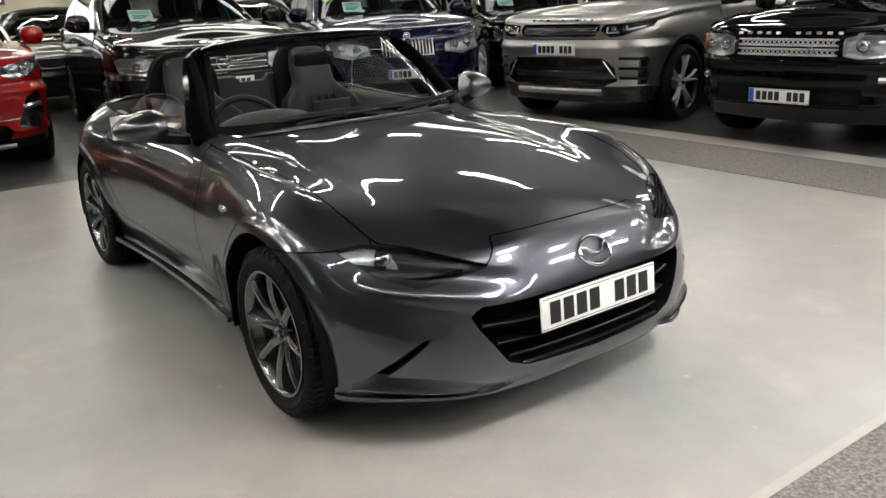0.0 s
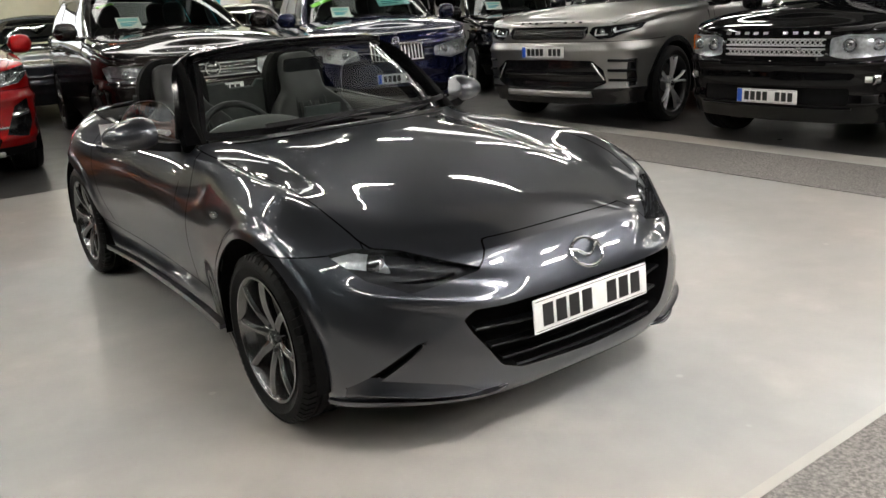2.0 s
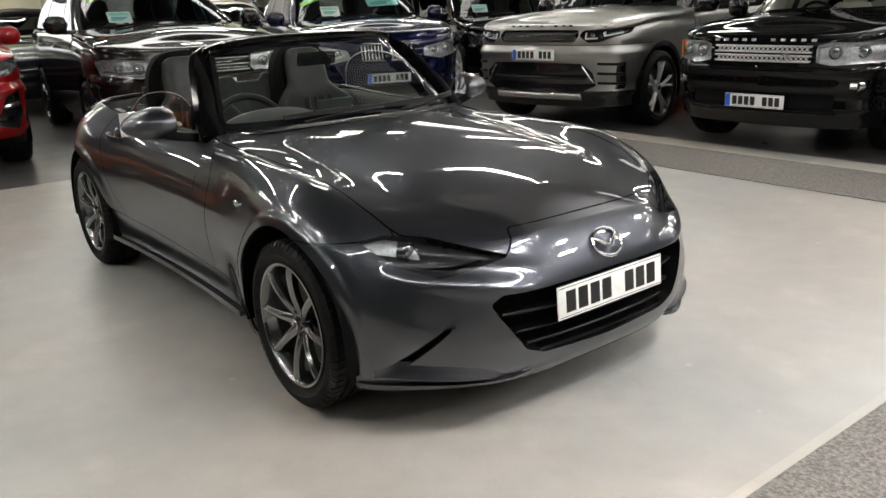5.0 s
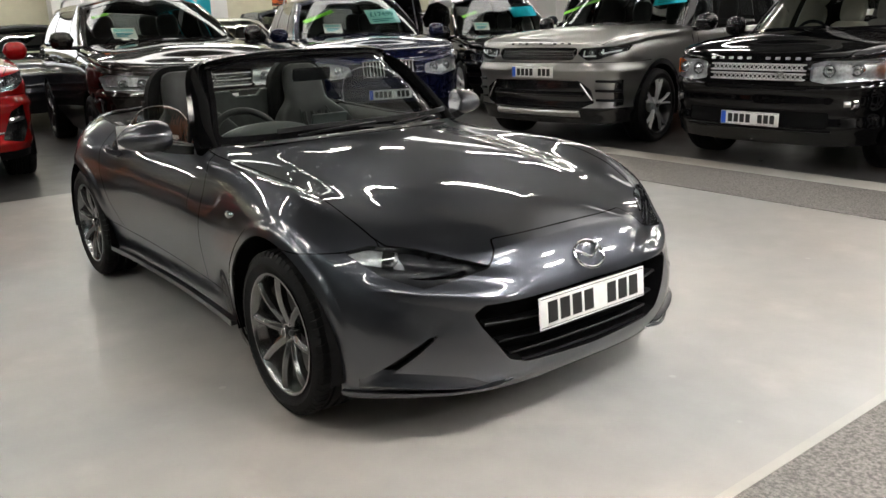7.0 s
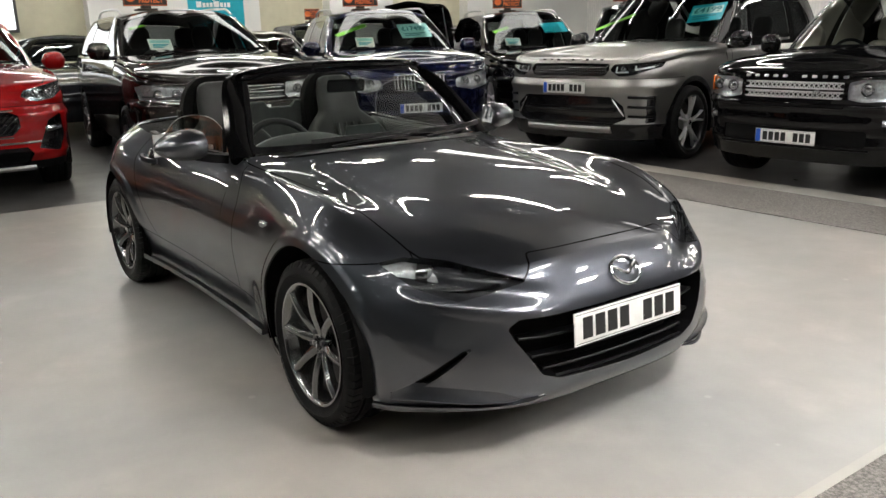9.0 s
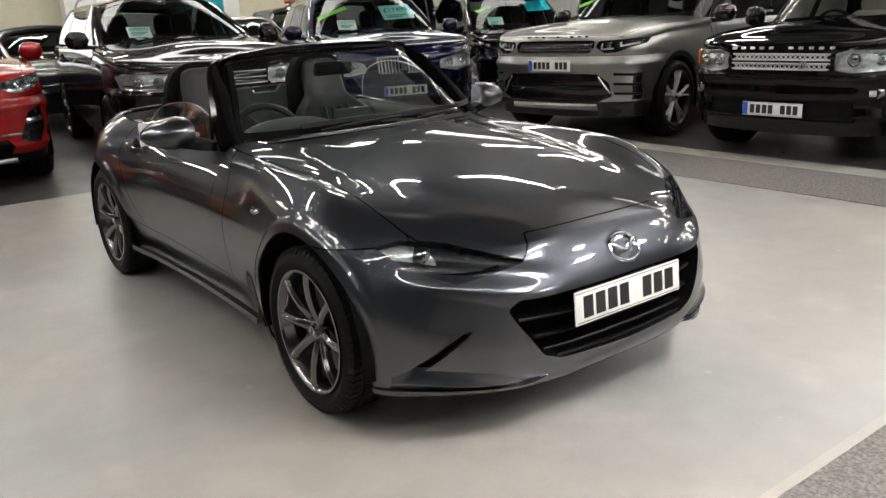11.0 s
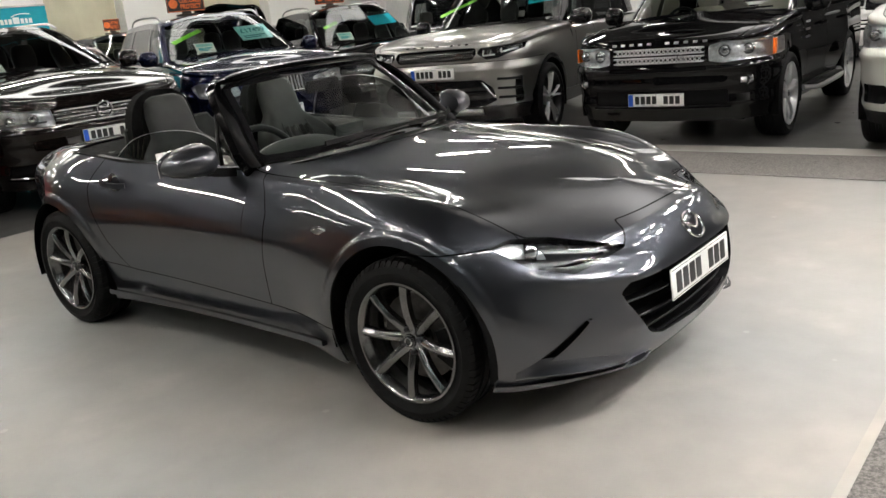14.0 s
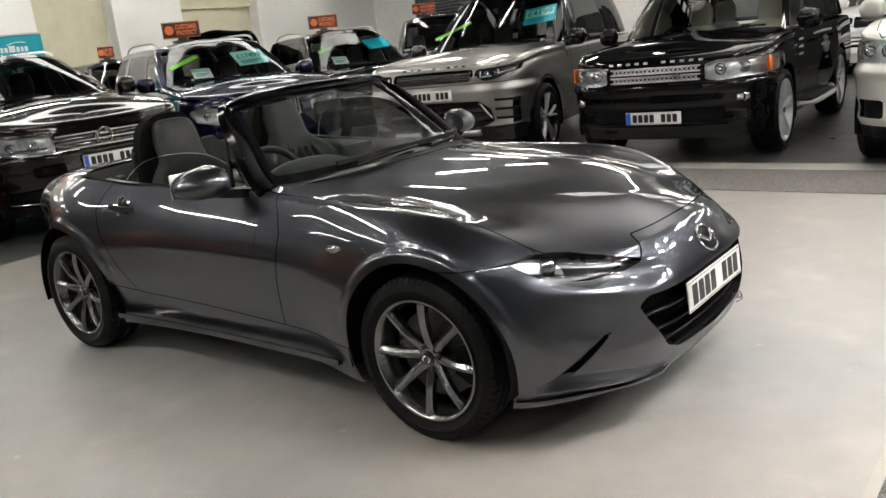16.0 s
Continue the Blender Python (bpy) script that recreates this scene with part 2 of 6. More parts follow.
BEAM = mat("ceiling_beam_paint", (0.22, 0.22, 0.21), rough=0.7, vary=0.1, scale=5)
# near-black colour for unseen walls, so the car sides reflect little light
PLAIN_WALL = mat("low_reflection_wall", (0.06, 0.06, 0.06), rough=0.8, vary=0.1, scale=2)
# stronger glow for battens added only to lift the far walls
TUBE_WALL = mat("wall_wash_tube", (1.0, 0.97, 0.90), emit=56.0)
WIDE = mat("wide_diffuser", (1.0, 0.965, 0.93), emit=98.0)
WIDE_DIM = mat("bonnet_fill_diffuser", (1.0, 0.965, 0.93), emit=1.8)
WIDE_SOFT = glow_mat("added_bonnet_glow", (1.0, 0.97, 0.95), 1.5)
TUBE = mat("fluorescent_tube", (1.0, 0.955, 0.885), emit=LAMP)
PANEL_SOFT = mat("roof_light_soft", (1.0, 0.98, 0.93), emit=4.0)
PANEL_WEAK = mat("weak_strip_diffuser", (1.0, 0.975, 0.92), emit=46.0)
PANEL_LINE = mat("strip_light_diffuser", (1.0, 0.975, 0.92), emit=118.0)
PANEL_COOL = mat("cool_fill_diffuser", (0.80, 1.0, 0.99), emit=14.0)
DAYLIGHT = mat("daylit_pane", (0.95, 0.98, 1.0), rough=0.1, emit=2.2)
BATTEN = mat("batten_white", (0.75, 0.75, 0.72), rough=0.5, vary=0.05, scale=20)
TEAL = mat("teal_print", (0.0, 0.33, 0.42), rough=0.5, vary=0.06, scale=8)
TEAL_PALE = mat("pale_teal_card", (0.32, 0.62, 0.60), rough=0.5, vary=0.06, scale=20)
CARD_W = mat("white_card", (0.78, 0.80, 0.76), rough=0.5, vary=0.05, scale=20)
GREEN_T = mat("green_sticker", (0.18, 0.55, 0.04), rough=0.5, vary=0.1, scale=20)
PRINT_W = mat("white_print", (0.85, 0.87, 0.86), rough=0.5, vary=0.03, scale=20)
PRINT_D = mat("dark_teal_print", (0.01, 0.16, 0.18), rough=0.5, vary=0.06, scale=20)
ORANGE = mat("orange_print", (0.75, 0.16, 0.03), rough=0.5, vary=0.1, scale=30)
SIGN_K = mat("sign_brown_black", (0.03, 0.022, 0.018), rough=0.5, vary=0.2, scale=30)
SHUTTER = mat("dark_shutter_steel", (0.06, 0.06, 0.062), rough=0.5, metal=0.5, vary=0.2, scale=6)
WOOD_RED = mat("red_brown_wood", (0.30, 0.09, 0.04), rough=0.6, vary=0.3, scale=9)


# ---- mesh tools ----
def thing(name, label, category, m=None, group="", kind=""):
    ob = new(name)
    if m is not None:
        ob.matrix_basis = m
    return tagged(ob, label, category, group, kind)


def part(name, vf, material, parent=None, label="", smooth=True, normals=None, m=None):
    """Links one mesh, of vertices and faces, as an object under its parent."""
    v, f = vf
    me = bpy.data.meshes.new(name)
    me.from_pydata([tuple(map(float, p)) for p in v], [], [tuple(map(int, q)) for q in f])
    me.materials.append(material)
    if smooth:
        me.polygons.foreach_set("use_smooth", [True] * len(me.polygons))
        if normals is None:
            me.set_sharp_from_angle(angle=radians(38))
    me.update()
    if normals is not None:
        me.normals_split_custom_set_from_vertices([tuple(map(float, n)) for n in normals])
    ob = new(name, me)
    ob.parent = parent
    if m is not None:
        ob.matrix_basis = m
    return tagged(ob, label)


def join(*pieces):
    v, f = [], []
    for pv, pf in pieces:
        k = len(v)
        v += [tuple(p) for p in pv]
        f += [tuple(i + k for i in q) for q in pf]
    return v, f


def moved(vf, m):
    return [tuple(m @ Vector(p)) for p in vf[0]], vf[1]


def mirrored(vf):
    return [(p[0], -p[1], p[2]) for p in vf[0]], [tuple(reversed(q)) for q in vf[1]]


def box(x0, x1, y0, y1, z0, z1, bev=0.0):
    """A box with bevelled edges."""
    bm = bmesh.new()
    bmesh.ops.create_cube(bm, size=1)
    for v in bm.verts:
        v.co = Vector(((x0 + x1) / 2 + v.co.x * (x1 - x0), (y0 + y1) / 2 + v.co.y * (y1 - y0), (z0 + z1) / 2 + v.co.z * (z1 - z0)))
    if bev:
        bmesh.ops.bevel(bm, geom=list(bm.edges), offset=bev, segments=2, profile=0.5, affect="EDGES")
    out = [tuple(v.co) for v in bm.verts], [tuple(v.index for v in f.verts) for f in bm.faces]
    bm.free()
    return out


def lathe(profile, n=48, close=False):
    """A profile of (radius, offset along y), turned about the y axis."""
    v, f = [], []
    k = len(profile)
    for i in range(n):
        a = 2 * math.pi * i / n
        v += [(r * math.cos(a), y, r * math.sin(a)) for r, y in profile]
    for i in range(n):
        j = (i + 1) % n
        f += [(i * k + q, i * k + q + 1, j * k + q + 1, j * k + q) for q in range(k - 1)]
    return v, f


def sweep(path, shape, up=(0, 0, 1), closed=False, scales=None):
    """A flat shape of (side, up) points carried along a path."""
    pts = [Vector(p) for p in path]
    n, k = len(pts), len(shape)
    v, f = [], []
    for i, p in enumerate(pts):
        a, b = pts[(i - 1) % n if closed else max(i - 1, 0)], pts[(i + 1) % n if closed else min(i + 1, n - 1)]
        d = (b - a).normalized()
        s = d.cross(Vector(up)).normalized()
        w = s.cross(d)
        q = scales[i] if scales is not None else 1.0
        v += [tuple(p + s * x * q + w * y * q) for x, y in shape]
    for i in range(n if closed else n - 1):
        j = (i + 1) % n
        f += [(i * k + c, i * k + (c + 1) % k, j * k + (c + 1) % k, j * k + c) for c in range(k)]
    if not closed:
        f += [tuple(reversed(range(k))), tuple((n - 1) * k + c for c in range(k))]
    return v, f


def ring(r, n=10, flat=1.0):
    return [(r * math.cos(2 * math.pi * i / n), r * flat * math.sin(2 * math.pi * i / n)) for i in range(n)]


def spline(ts, ps, at):
    """Natural cubic spline through rows ps at ts, read at the values at."""
    ts, ps, at = np.asarray(ts, float), np.asarray(ps, float), np.asarray(at, float)
    n = len(ts)
    if n == 2:
        w = ((at - ts[0]) / (ts[1] - ts[0]))[:, None]
        return ps[0] * (1 - w) + ps[1] * w
    h = np.diff(ts)
    a = np.zeros((n, n))
    r = np.zeros((n, ps.shape[1]))
    a[0, 0] = a[-1, -1] = 1
    for i in range(1, n - 1):
        a[i, i - 1], a[i, i], a[i, i + 1] = h[i - 1], 2 * (h[i - 1] + h[i]), h[i]
        r[i] = 6 * ((ps[i + 1] - ps[i]) / h[i] - (ps[i] - ps[i - 1]) / h[i - 1])
    s = np.linalg.solve(a, r)
    k = np.clip(np.searchsorted(ts, at) - 1, 0, n - 2)
    d, e, hh = (at - ts[k])[:, None], (ts[k + 1] - at)[:, None], h[k][:, None]
    return s[k] * e**3 / (6 * hh) + s[k + 1] * d**3 / (6 * hh) + (ps[k] / hh - s[k] * hh / 6) * e + (ps[k + 1] / hh - s[k + 1] * hh / 6) * d


def chord(ps):
    ps = np.asarray(ps, float)
    return np.r_[0, np.cumsum(np.maximum(np.linalg.norm(np.diff(ps, axis=0), axis=1), 1e-4) ** 0.7)]


def curve(points, n=40):
    t = chord(points)
    return [tuple(p) for p in spline(t, points, np.linspace(0, t[-1], n))]


def net(rows, us, vs):
    """A smooth sheet through a net of control rows. us count along a row, vs across the rows. The shape is (len(us), len(vs), 3)."""
    rows = np.asarray(rows, float)
    along = np.stack([spline(np.arange(rows.shape[1]), r, us) for r in rows])
    return np.stack([spline(np.arange(rows.shape[0]), along[:, i], vs) for i in range(len(us))])


def grid_faces(a, b):
    return [(i * b + j, i * b + j + 1, (i + 1) * b + j + 1, (i + 1) * b + j) for i in range(a - 1) for j in range(b - 1)]


class Shell:
    """A sheet of faces with tags, that can be cut along curves into panels."""

    def __init__(self, sheet, tag="body", flip=False):
        a, b = sheet.shape[:2]
        du, dv = np.gradient(sheet, axis=0), np.gradient(sheet, axis=1)
        n = np.cross(dv, du)
        n /= np.maximum(np.linalg.norm(n, axis=2, keepdims=True), 1e-9)
        if flip:
            n = -n
        self.v = [tuple(p) for p in sheet.reshape(-1, 3)]
        self.n = [tuple(p) for p in n.reshape(-1, 3)]
        f = grid_faces(a, b)
        self.f = [(tuple(reversed(q)) if flip else q, tag) for q in f]
        self.n = [(p[0], 0.0 if abs(v[1]) < 1e-6 else p[1], p[2]) for p, v in zip(self.n, self.v)]

    def add(self, other):
        k = len(self.v)
        self.v += other.v
        self.n += other.n
        self.f += [(tuple(i + k for i in q), t) for q, t in other.f]
        return self

    def cut(self, fn, inside, only=("body",)):
        """Faces of the tags in only that lie where fn < 0 get the tag inside; faces that straddle are divided."""
        val = list(fn(np.array(self.v)))
        made, out = {}, []

        def mid(i, j):
            key = (min(i, j), max(i, j))
            if key not in made:
                w = val[i] / (val[i] - val[j])
                made[key] = len(self.v)
                self.v.append(tuple(a + (b - a) * w for a, b in zip(self.v[i], self.v[j])))
                self.n.append(tuple(a + (b - a) * w for a, b in zip(self.n[i], self.n[j])))
                val.append(0.0)
            return made[key]

        for q, t in self.f:
            if t not in only:
                out.append((q, t))
                continue
            s = [val[i] < 0 for i in q]
            if all(s):
                out.append((q, inside))
            elif not any(s):
                out.append((q, t))
            else:
                neg, pos = [], []
                for a, i in enumerate(q):
                    j = q[(a + 1) % len(q)]
                    (neg if s[a] else pos).append(i)
                    if s[a] != s[(a + 1) % len(q)]:
                        m = mid(i, j)
                        neg.append(m)
                        pos.append(m)
                if len(neg) > 2:
                    out.append((tuple(neg), inside))
                if len(pos) > 2:
                    out.append((tuple(pos), t))
        self.f = out
        return self

    def steep(self, val):
        """How fast a value given at each vertex changes along the sheet, per metre."""
        v, val = np.array(self.v), np.asarray(val)
        a = np.array([i for q, _ in self.f for i in q])
        b = np.array([i for q, _ in self.f for i in q[1:] + q[:1]])
        d = np.maximum(np.linalg.norm(v[a] - v[b], axis=1), 1e-4)
        g = np.abs(val[a] - val[b]) / d
        g[d < 0.002] = 0
        out = np.full(len(v), 0.05)
        np.maximum.at(out, a, g)
        np.maximum.at(out, b, g)
        return np.clip(out, 0.05, 3.0)

    def seam(self, fn, only=("body",), width=0.0024, tag="gap"):
        """A narrow gap of even width along fn = 0."""
        even = lambda P: fn(P) / self.steep(fn(P))
        for t in only:
            self.cut(lambda P: even(P) - width, "near", (t,))
            self.cut(lambda P: -width - even(P), tag, ("near",))
            self.f = [(q, t if k == "near" else k) for q, k in self.f]
        return self

    def piece(self, tags, lift=0.0):
        tags = (tags,) if isinstance(tags, str) else tags
        ids, v, n, f = {}, [], [], []
        for q, t in self.f:
            if t in tags:
                for i in q:
                    if i not in ids:
                        ids[i] = len(v)
                        v.append(tuple(a + b * lift for a, b in zip(self.v[i], self.n[i])))
                        n.append(self.n[i])
                f.append(tuple(ids[i] for i in q))
        return (v, f), n

    def rim(self, tag, depth):
        """A wall going inwards from the open border of the faces of a tag."""
        (v, f), n = self.piece(tag)
        edges = {}
        for q in f:
            for a, i in enumerate(q):
                j = q[(a + 1) % len(q)]
                edges[(min(i, j), max(i, j))] = None if (min(i, j), max(i, j)) in edges else (i, j)
        out, faces = [], []
        for e in edges.values():
            if e and max(abs(v[e[0]][1]), abs(v[e[1]][1])) > 1e-4:
                k = len(out)
                for i in e:
                    out += [v[i], tuple(a - b * depth for a, b in zip(v[i], n[i]))]
                faces.append((k, k + 1, k + 3, k + 2))
        return out, faces


def poly(points, a=1, b=2):
    """A signed distance, less than nought inside, from a convex outline in the plane of the axes a and b."""
    c = np.mean(points, axis=0)
    lines = []
    for p, q in zip(points, points[1:] + points[:1]):
        d = np.subtract(q, p)
        n = np.array([d[1], -d[0]]) / np.linalg.norm(d)
        if n @ (c - p) > 0:
            n = -n
        lines.append((n, n @ np.array(p)))
    return lambda P: np.max([P[:, [a, b]] @ n - o for n, o in lines], axis=0)


def both(f, g):
    return lambda P: np.maximum(f(P), g(P))


def circle(x, z, r):
    return lambda P: np.hypot(P[:, 0] - x, P[:, 2] - z) - r


def tube(points, r, n=8, steps=24, flat=1.0, up=(0, 0, 1)):
    return sweep(curve(points, steps), ring(r, n, flat), up)


# ---- the hall ----
def slab(name, x0, x1, y0, y1, z0, z1, material, label="", kind="structure", bev=0.0):
    return tagged(part(name, box(x0, x1, y0, y1, z0, z1, bev), material, None, label, smooth=False), kind=kind)


XW, YN, XE, YS, HC = -15.5, 13.0, 9.0, -9.0, 4.1
slab("ground", XW - 0.4, XE + 0.4, YS - 0.4, YN + 3.4, -0.2, 0.0, DARK_FLOOR, "dark glossy painted concrete showroom floor")
slab("floor_pad", -5.0, 1.33, -4.6, 3.36, 0.0, 0.004, EPOXY, "pale grey painted floor of the display bay")
slab("carpet_aisle", 1.365, 4.2, -6.0, 3.36, 0.0, 0.009, CARPET, "speckled grey carpet tiles of the aisle")
slab("floor_trim", 1.33, 1.365, -4.6, 3.36, 0.0, 0.011, STRIP, "worn cream edging strip of the carpet")
slab("carpet_cross", -5.0, XE, 3.364, 4.20, 0.0, 0.009, CARPET, "speckled grey carpet band across the hall")
slab("floor_strip", -5.0, XE, 4.204, 4.50, 0.0, 0.006, STRIP, "worn cream painted strip beside the carpet")
slab("wall_west", XW - 0.3, XW, YS, YN, 0, HC, CREAM_WALL, "cream plaster wall with recessed bays")
slab("wall_north", XW, -3.0, YN + 3.0, YN + 3.3, 0, HC, WHITE_WALL, "white painted brick wall")
# unseen walls: dark where reflections must stay low, white to light the nose
slab("wall_north_end", -3.0, XE, YN + 3.0, YN + 3.3, 0, HC, PLAIN_WALL, "unseen wall coloured dark to keep reflections on the cars low")
slab("wall_east", XE, XE + 0.3, YS, 3.5, 0, HC, WHITE_WALL, "unseen wall coloured white to brighten the car's nose")
slab("wall_east_end", XE, XE + 0.3, 3.5, YN + 3, 0, HC, PLAIN_WALL, "unseen wall coloured dark to keep reflections on the cars low")
slab("wall_south", XW, XE, YS - 0.3, YS, 0, HC, PLAIN_WALL, "unseen wall coloured dark to keep reflections on the cars low")
slab("ceiling", XW - 0.3, XE + 0.3, YS - 0.3, YN + 3.3, HC, HC + 0.2, CEILING, "dark boarded ceiling with pale beams")

for y0, y1 in ((2.2, 5.8), (7.55, 9.3), (11.6, 16.0)):
    slab("wall_pier", XW + 0.002, XW + 0.35, y0, y1, 0, HC - 0.002, WHITE_WALL, "white painted brick pier of the wall")
slab("wall_trim", XW + 0.002, XW + 0.09, 9.3, 11.6, 2.66, 2.73, CREAM_WALL, "cream plaster ledge across the wall bay")
win = tagged(new("window_1"), "daylit window with a dark frame in the far wall", kind="structure")
part("window_frame", sweep([(XW + 0.03, -0.85, 1.58), (XW + 0.03, 0.95, 1.58), (XW + 0.03, 0.95, 3.1), (XW + 0.03, -0.85, 3.1)], [(-0.04, -0.03), (0.04, -0.03), (0.04, 0.03), (-0.04, 0.03)], (1, 0, 0), True), SHUTTER, win, smooth=False)
for y0, y1 in ((-0.82, 0.03), (0.07, 0.92)):
    part("pane", box(XW + 0.01, XW + 0.02, y0, y1, 1.61, 3.07), DAYLIGHT, win, smooth=False)
part("mullion", box(XW + 0.01, XW + 0.05, 0.03, 0.07, 1.61, 3.07), SHUTTER, win, smooth=False)
slab("dado", XW + 0.003, XW + 0.03, 5.8, 11.6, 0.0, 1.25, DADO, "dark painted dado of the wall")
ban = thing("roll_up_banner", "teal roll-up banner with pale print on a metal foot", "banner", pose(-10.55, 3.02, 0, 0, 0, -14))
part("sheet", box(-0.004, 0.004, -0.43, 0.43, 0.09, 2.06), TEAL, ban, smooth=False)
part("foot", box(-0.12, 0.12, -0.46, 0.46, 0.0, 0.085, 0.02), SATIN_CHROME, ban)
part("top_rail", box(-0.012, 0.012, -0.44, 0.44, 2.055, 2.085, 0.005), SATIN_CHROME, ban)
for k, (y0, y1) in enumerate(((-.30, -.22), (-.205, -.16), (-.145, -.11), (-.095, -.05), (-.035, .05), (.065, .11), (.125, .16), (.175, .22))):
    part("print_bar", box(0.005, 0.007, y0, y1, 1.83, 1.90 + 0.02 * (k in (0, 4))), PRINT_W, ban, smooth=False)
part("print_swoosh", sweep(curve([(0.006, -.05, 1.93), (0.006, .08, 1.965), (0.006, .2, 1.955)], 8), ring(0.008, 6)), PRINT_W, ban)

# pale ceiling beams and lamp battens
def ceiling_light(x, y, along_x, length=1.5, glow=TUBE):
    ob = thing("ceiling_light", "white twin-tube fluorescent batten hung under the ceiling", "ceiling light", pose(x, y, HC - 0.42, 0, 0, 0 if along_x else 90), "ceiling lights")
    part("batten", box(-length / 2, length / 2, -0.06, 0.06, 0.02, 0.09, 0.012), BATTEN, ob)
    for s in (-0.026, 0.026):
        part("tube", sweep([(-length / 2 + 0.03, s, -0.005), (length / 2 - 0.03, s, -0.005)], ring(0.013, 8)), glow, ob)
    for s in (-length * 0.35, length * 0.35):
        part("hanger", box(s - 0.006, s + 0.006, -0.006, 0.006, 0.09, 0.42), SATIN_CHROME, ob)
    return ob


for iy, y in enumerate((-6.5, -3.9, -1.3, 1.3, 3.9, 6.5, 9.1)):
    for ix, x in enumerate((-11.9, -6.6, -3.6, -0.8)):
        if x == -0.8 and -2 < y < 8:
            continue
        ceiling_light(x + 0.3 * (iy % 2) - (1.6 if x == -3.6 and y > 5 else 0), y, False)
def roof_light(x, y, yaw, lx, ly, face, drop=0.10):
    ob = thing("roof_light", "large unseen white diffusing light panel in the ceiling", "ceiling light", pose(x, y, HC - drop, 0, 0, yaw), "roof lights")
    part("frame", sweep([(-lx / 2, -ly / 2, 0), (lx / 2, -ly / 2, 0), (lx / 2, ly / 2, 0), (-lx / 2, ly / 2, 0)], [(-0.03, -0.04), (0.03, -0.04), (0.03, 0.05), (-0.03, 0.05)], closed=True), BATTEN, ob, smooth=False)
    part("diffuser", box(-lx / 2 + 0.02, lx / 2 - 0.02, -ly / 2 + 0.02, ly / 2 - 0.02, 0.0, 0.02), face, ob, smooth=False)
    if drop > 0.2:
        for sx in (-1, 1):
            for sy in (-1, 1):
                part("hanger", box(sx * lx * 0.45 - 0.006, sx * lx * 0.45 + 0.006, sy * ly * 0.45 - 0.006, sy * ly * 0.45 + 0.006, 0.02, drop), SATIN_CHROME, ob)
    return ob


# unseen glowing panel added to brighten the bonnet, faded to hide its outline
roof_light(0.05, 4.4, 0, 4.3, 5.6, WIDE_SOFT, 0.28)
roof_light(-9.3, 4.4, -8, 0.9, 9.0, PANEL_SOFT)
# strips south of y = 0.3 glow less, to keep the car's side dark
for y in (-4.6, -2.9, -1.2, 0.5, 2.2, 3.9, 5.6, 7.3, 9.0):
    roof_light(2.2, y, 0, 0.13, 1.35, PANEL_LINE if y > 0.3 else PANEL_WEAK)
# dim unseen panels added where the bonnet mirrors the ceiling, for its sheen
for x, y in ((-2.0, 6.55), (-2.0, 7.9), (-2.0, 9.25), (-0.45, 6.55), (-0.45, 7.9)):
    roof_light(x, y, 0, 1.3, 1.3, WIDE_DIM)
# first three match reflections on the nose, the rest are added to brighten it
for x, y, lx, ly in ((3.1, 0.1, 0.85, 0.85), (3.9, 3.3, 0.45, 0.6), (3.9, 5.1, 0.45, 0.6), (5.4, 4.2, 0.5, 1.2), (5.4, 7.0, 0.5, 1.2), (2.9, 7.2, 0.6, 1.2), (6.6, 2.2, 0.5, 1.2)):
    roof_light(x, y, 0, lx, ly, WIDE)
# unseen cool strips added to fill the floor on the south side
for x in (-3.4, -1.6, 0.2, 2.0):
    roof_light(x, -5.4, 0, 1.3, 0.15, PANEL_COOL)
    roof_light(x + 0.9, -7.6, 0, 1.3, 0.15, PANEL_COOL)
# unseen battens added close to the far walls to brighten them
for y in (-4.0, -1.6, 0.8, 3.2, 5.6, 8.0, 10.4, 12.8):
    ceiling_light(-13.9, y, False, 1.5, TUBE_WALL)
for x in (-11.5, -8.5, -5.5, -3.2):
    ceiling_light(x, 14.2, True, 1.5, TUBE_WALL)
    ceiling_light(x + 1, 11.6, True)
# unseen battens added to lift the left floor and the black SUV's corner
for x, y in ((-0.9, -3.5), (-2.9, -3.0), (0.2, 9.6), (2.9, 9.6), (0.2, 12.4), (2.9, 12.4), (5.4, 11.0)):
    ceiling_light(x, y, True)
for x in (-10.8, -7.4, -4.0, -0.6, 2.8, 6.2):
    tagged(part("ceiling_beam", box(x - 0.08, x + 0.08, YS, YN + 3, HC - 0.22, HC - 0.002, 0.01), BEAM, None, "pale painted ceiling beam"), kind="structure")


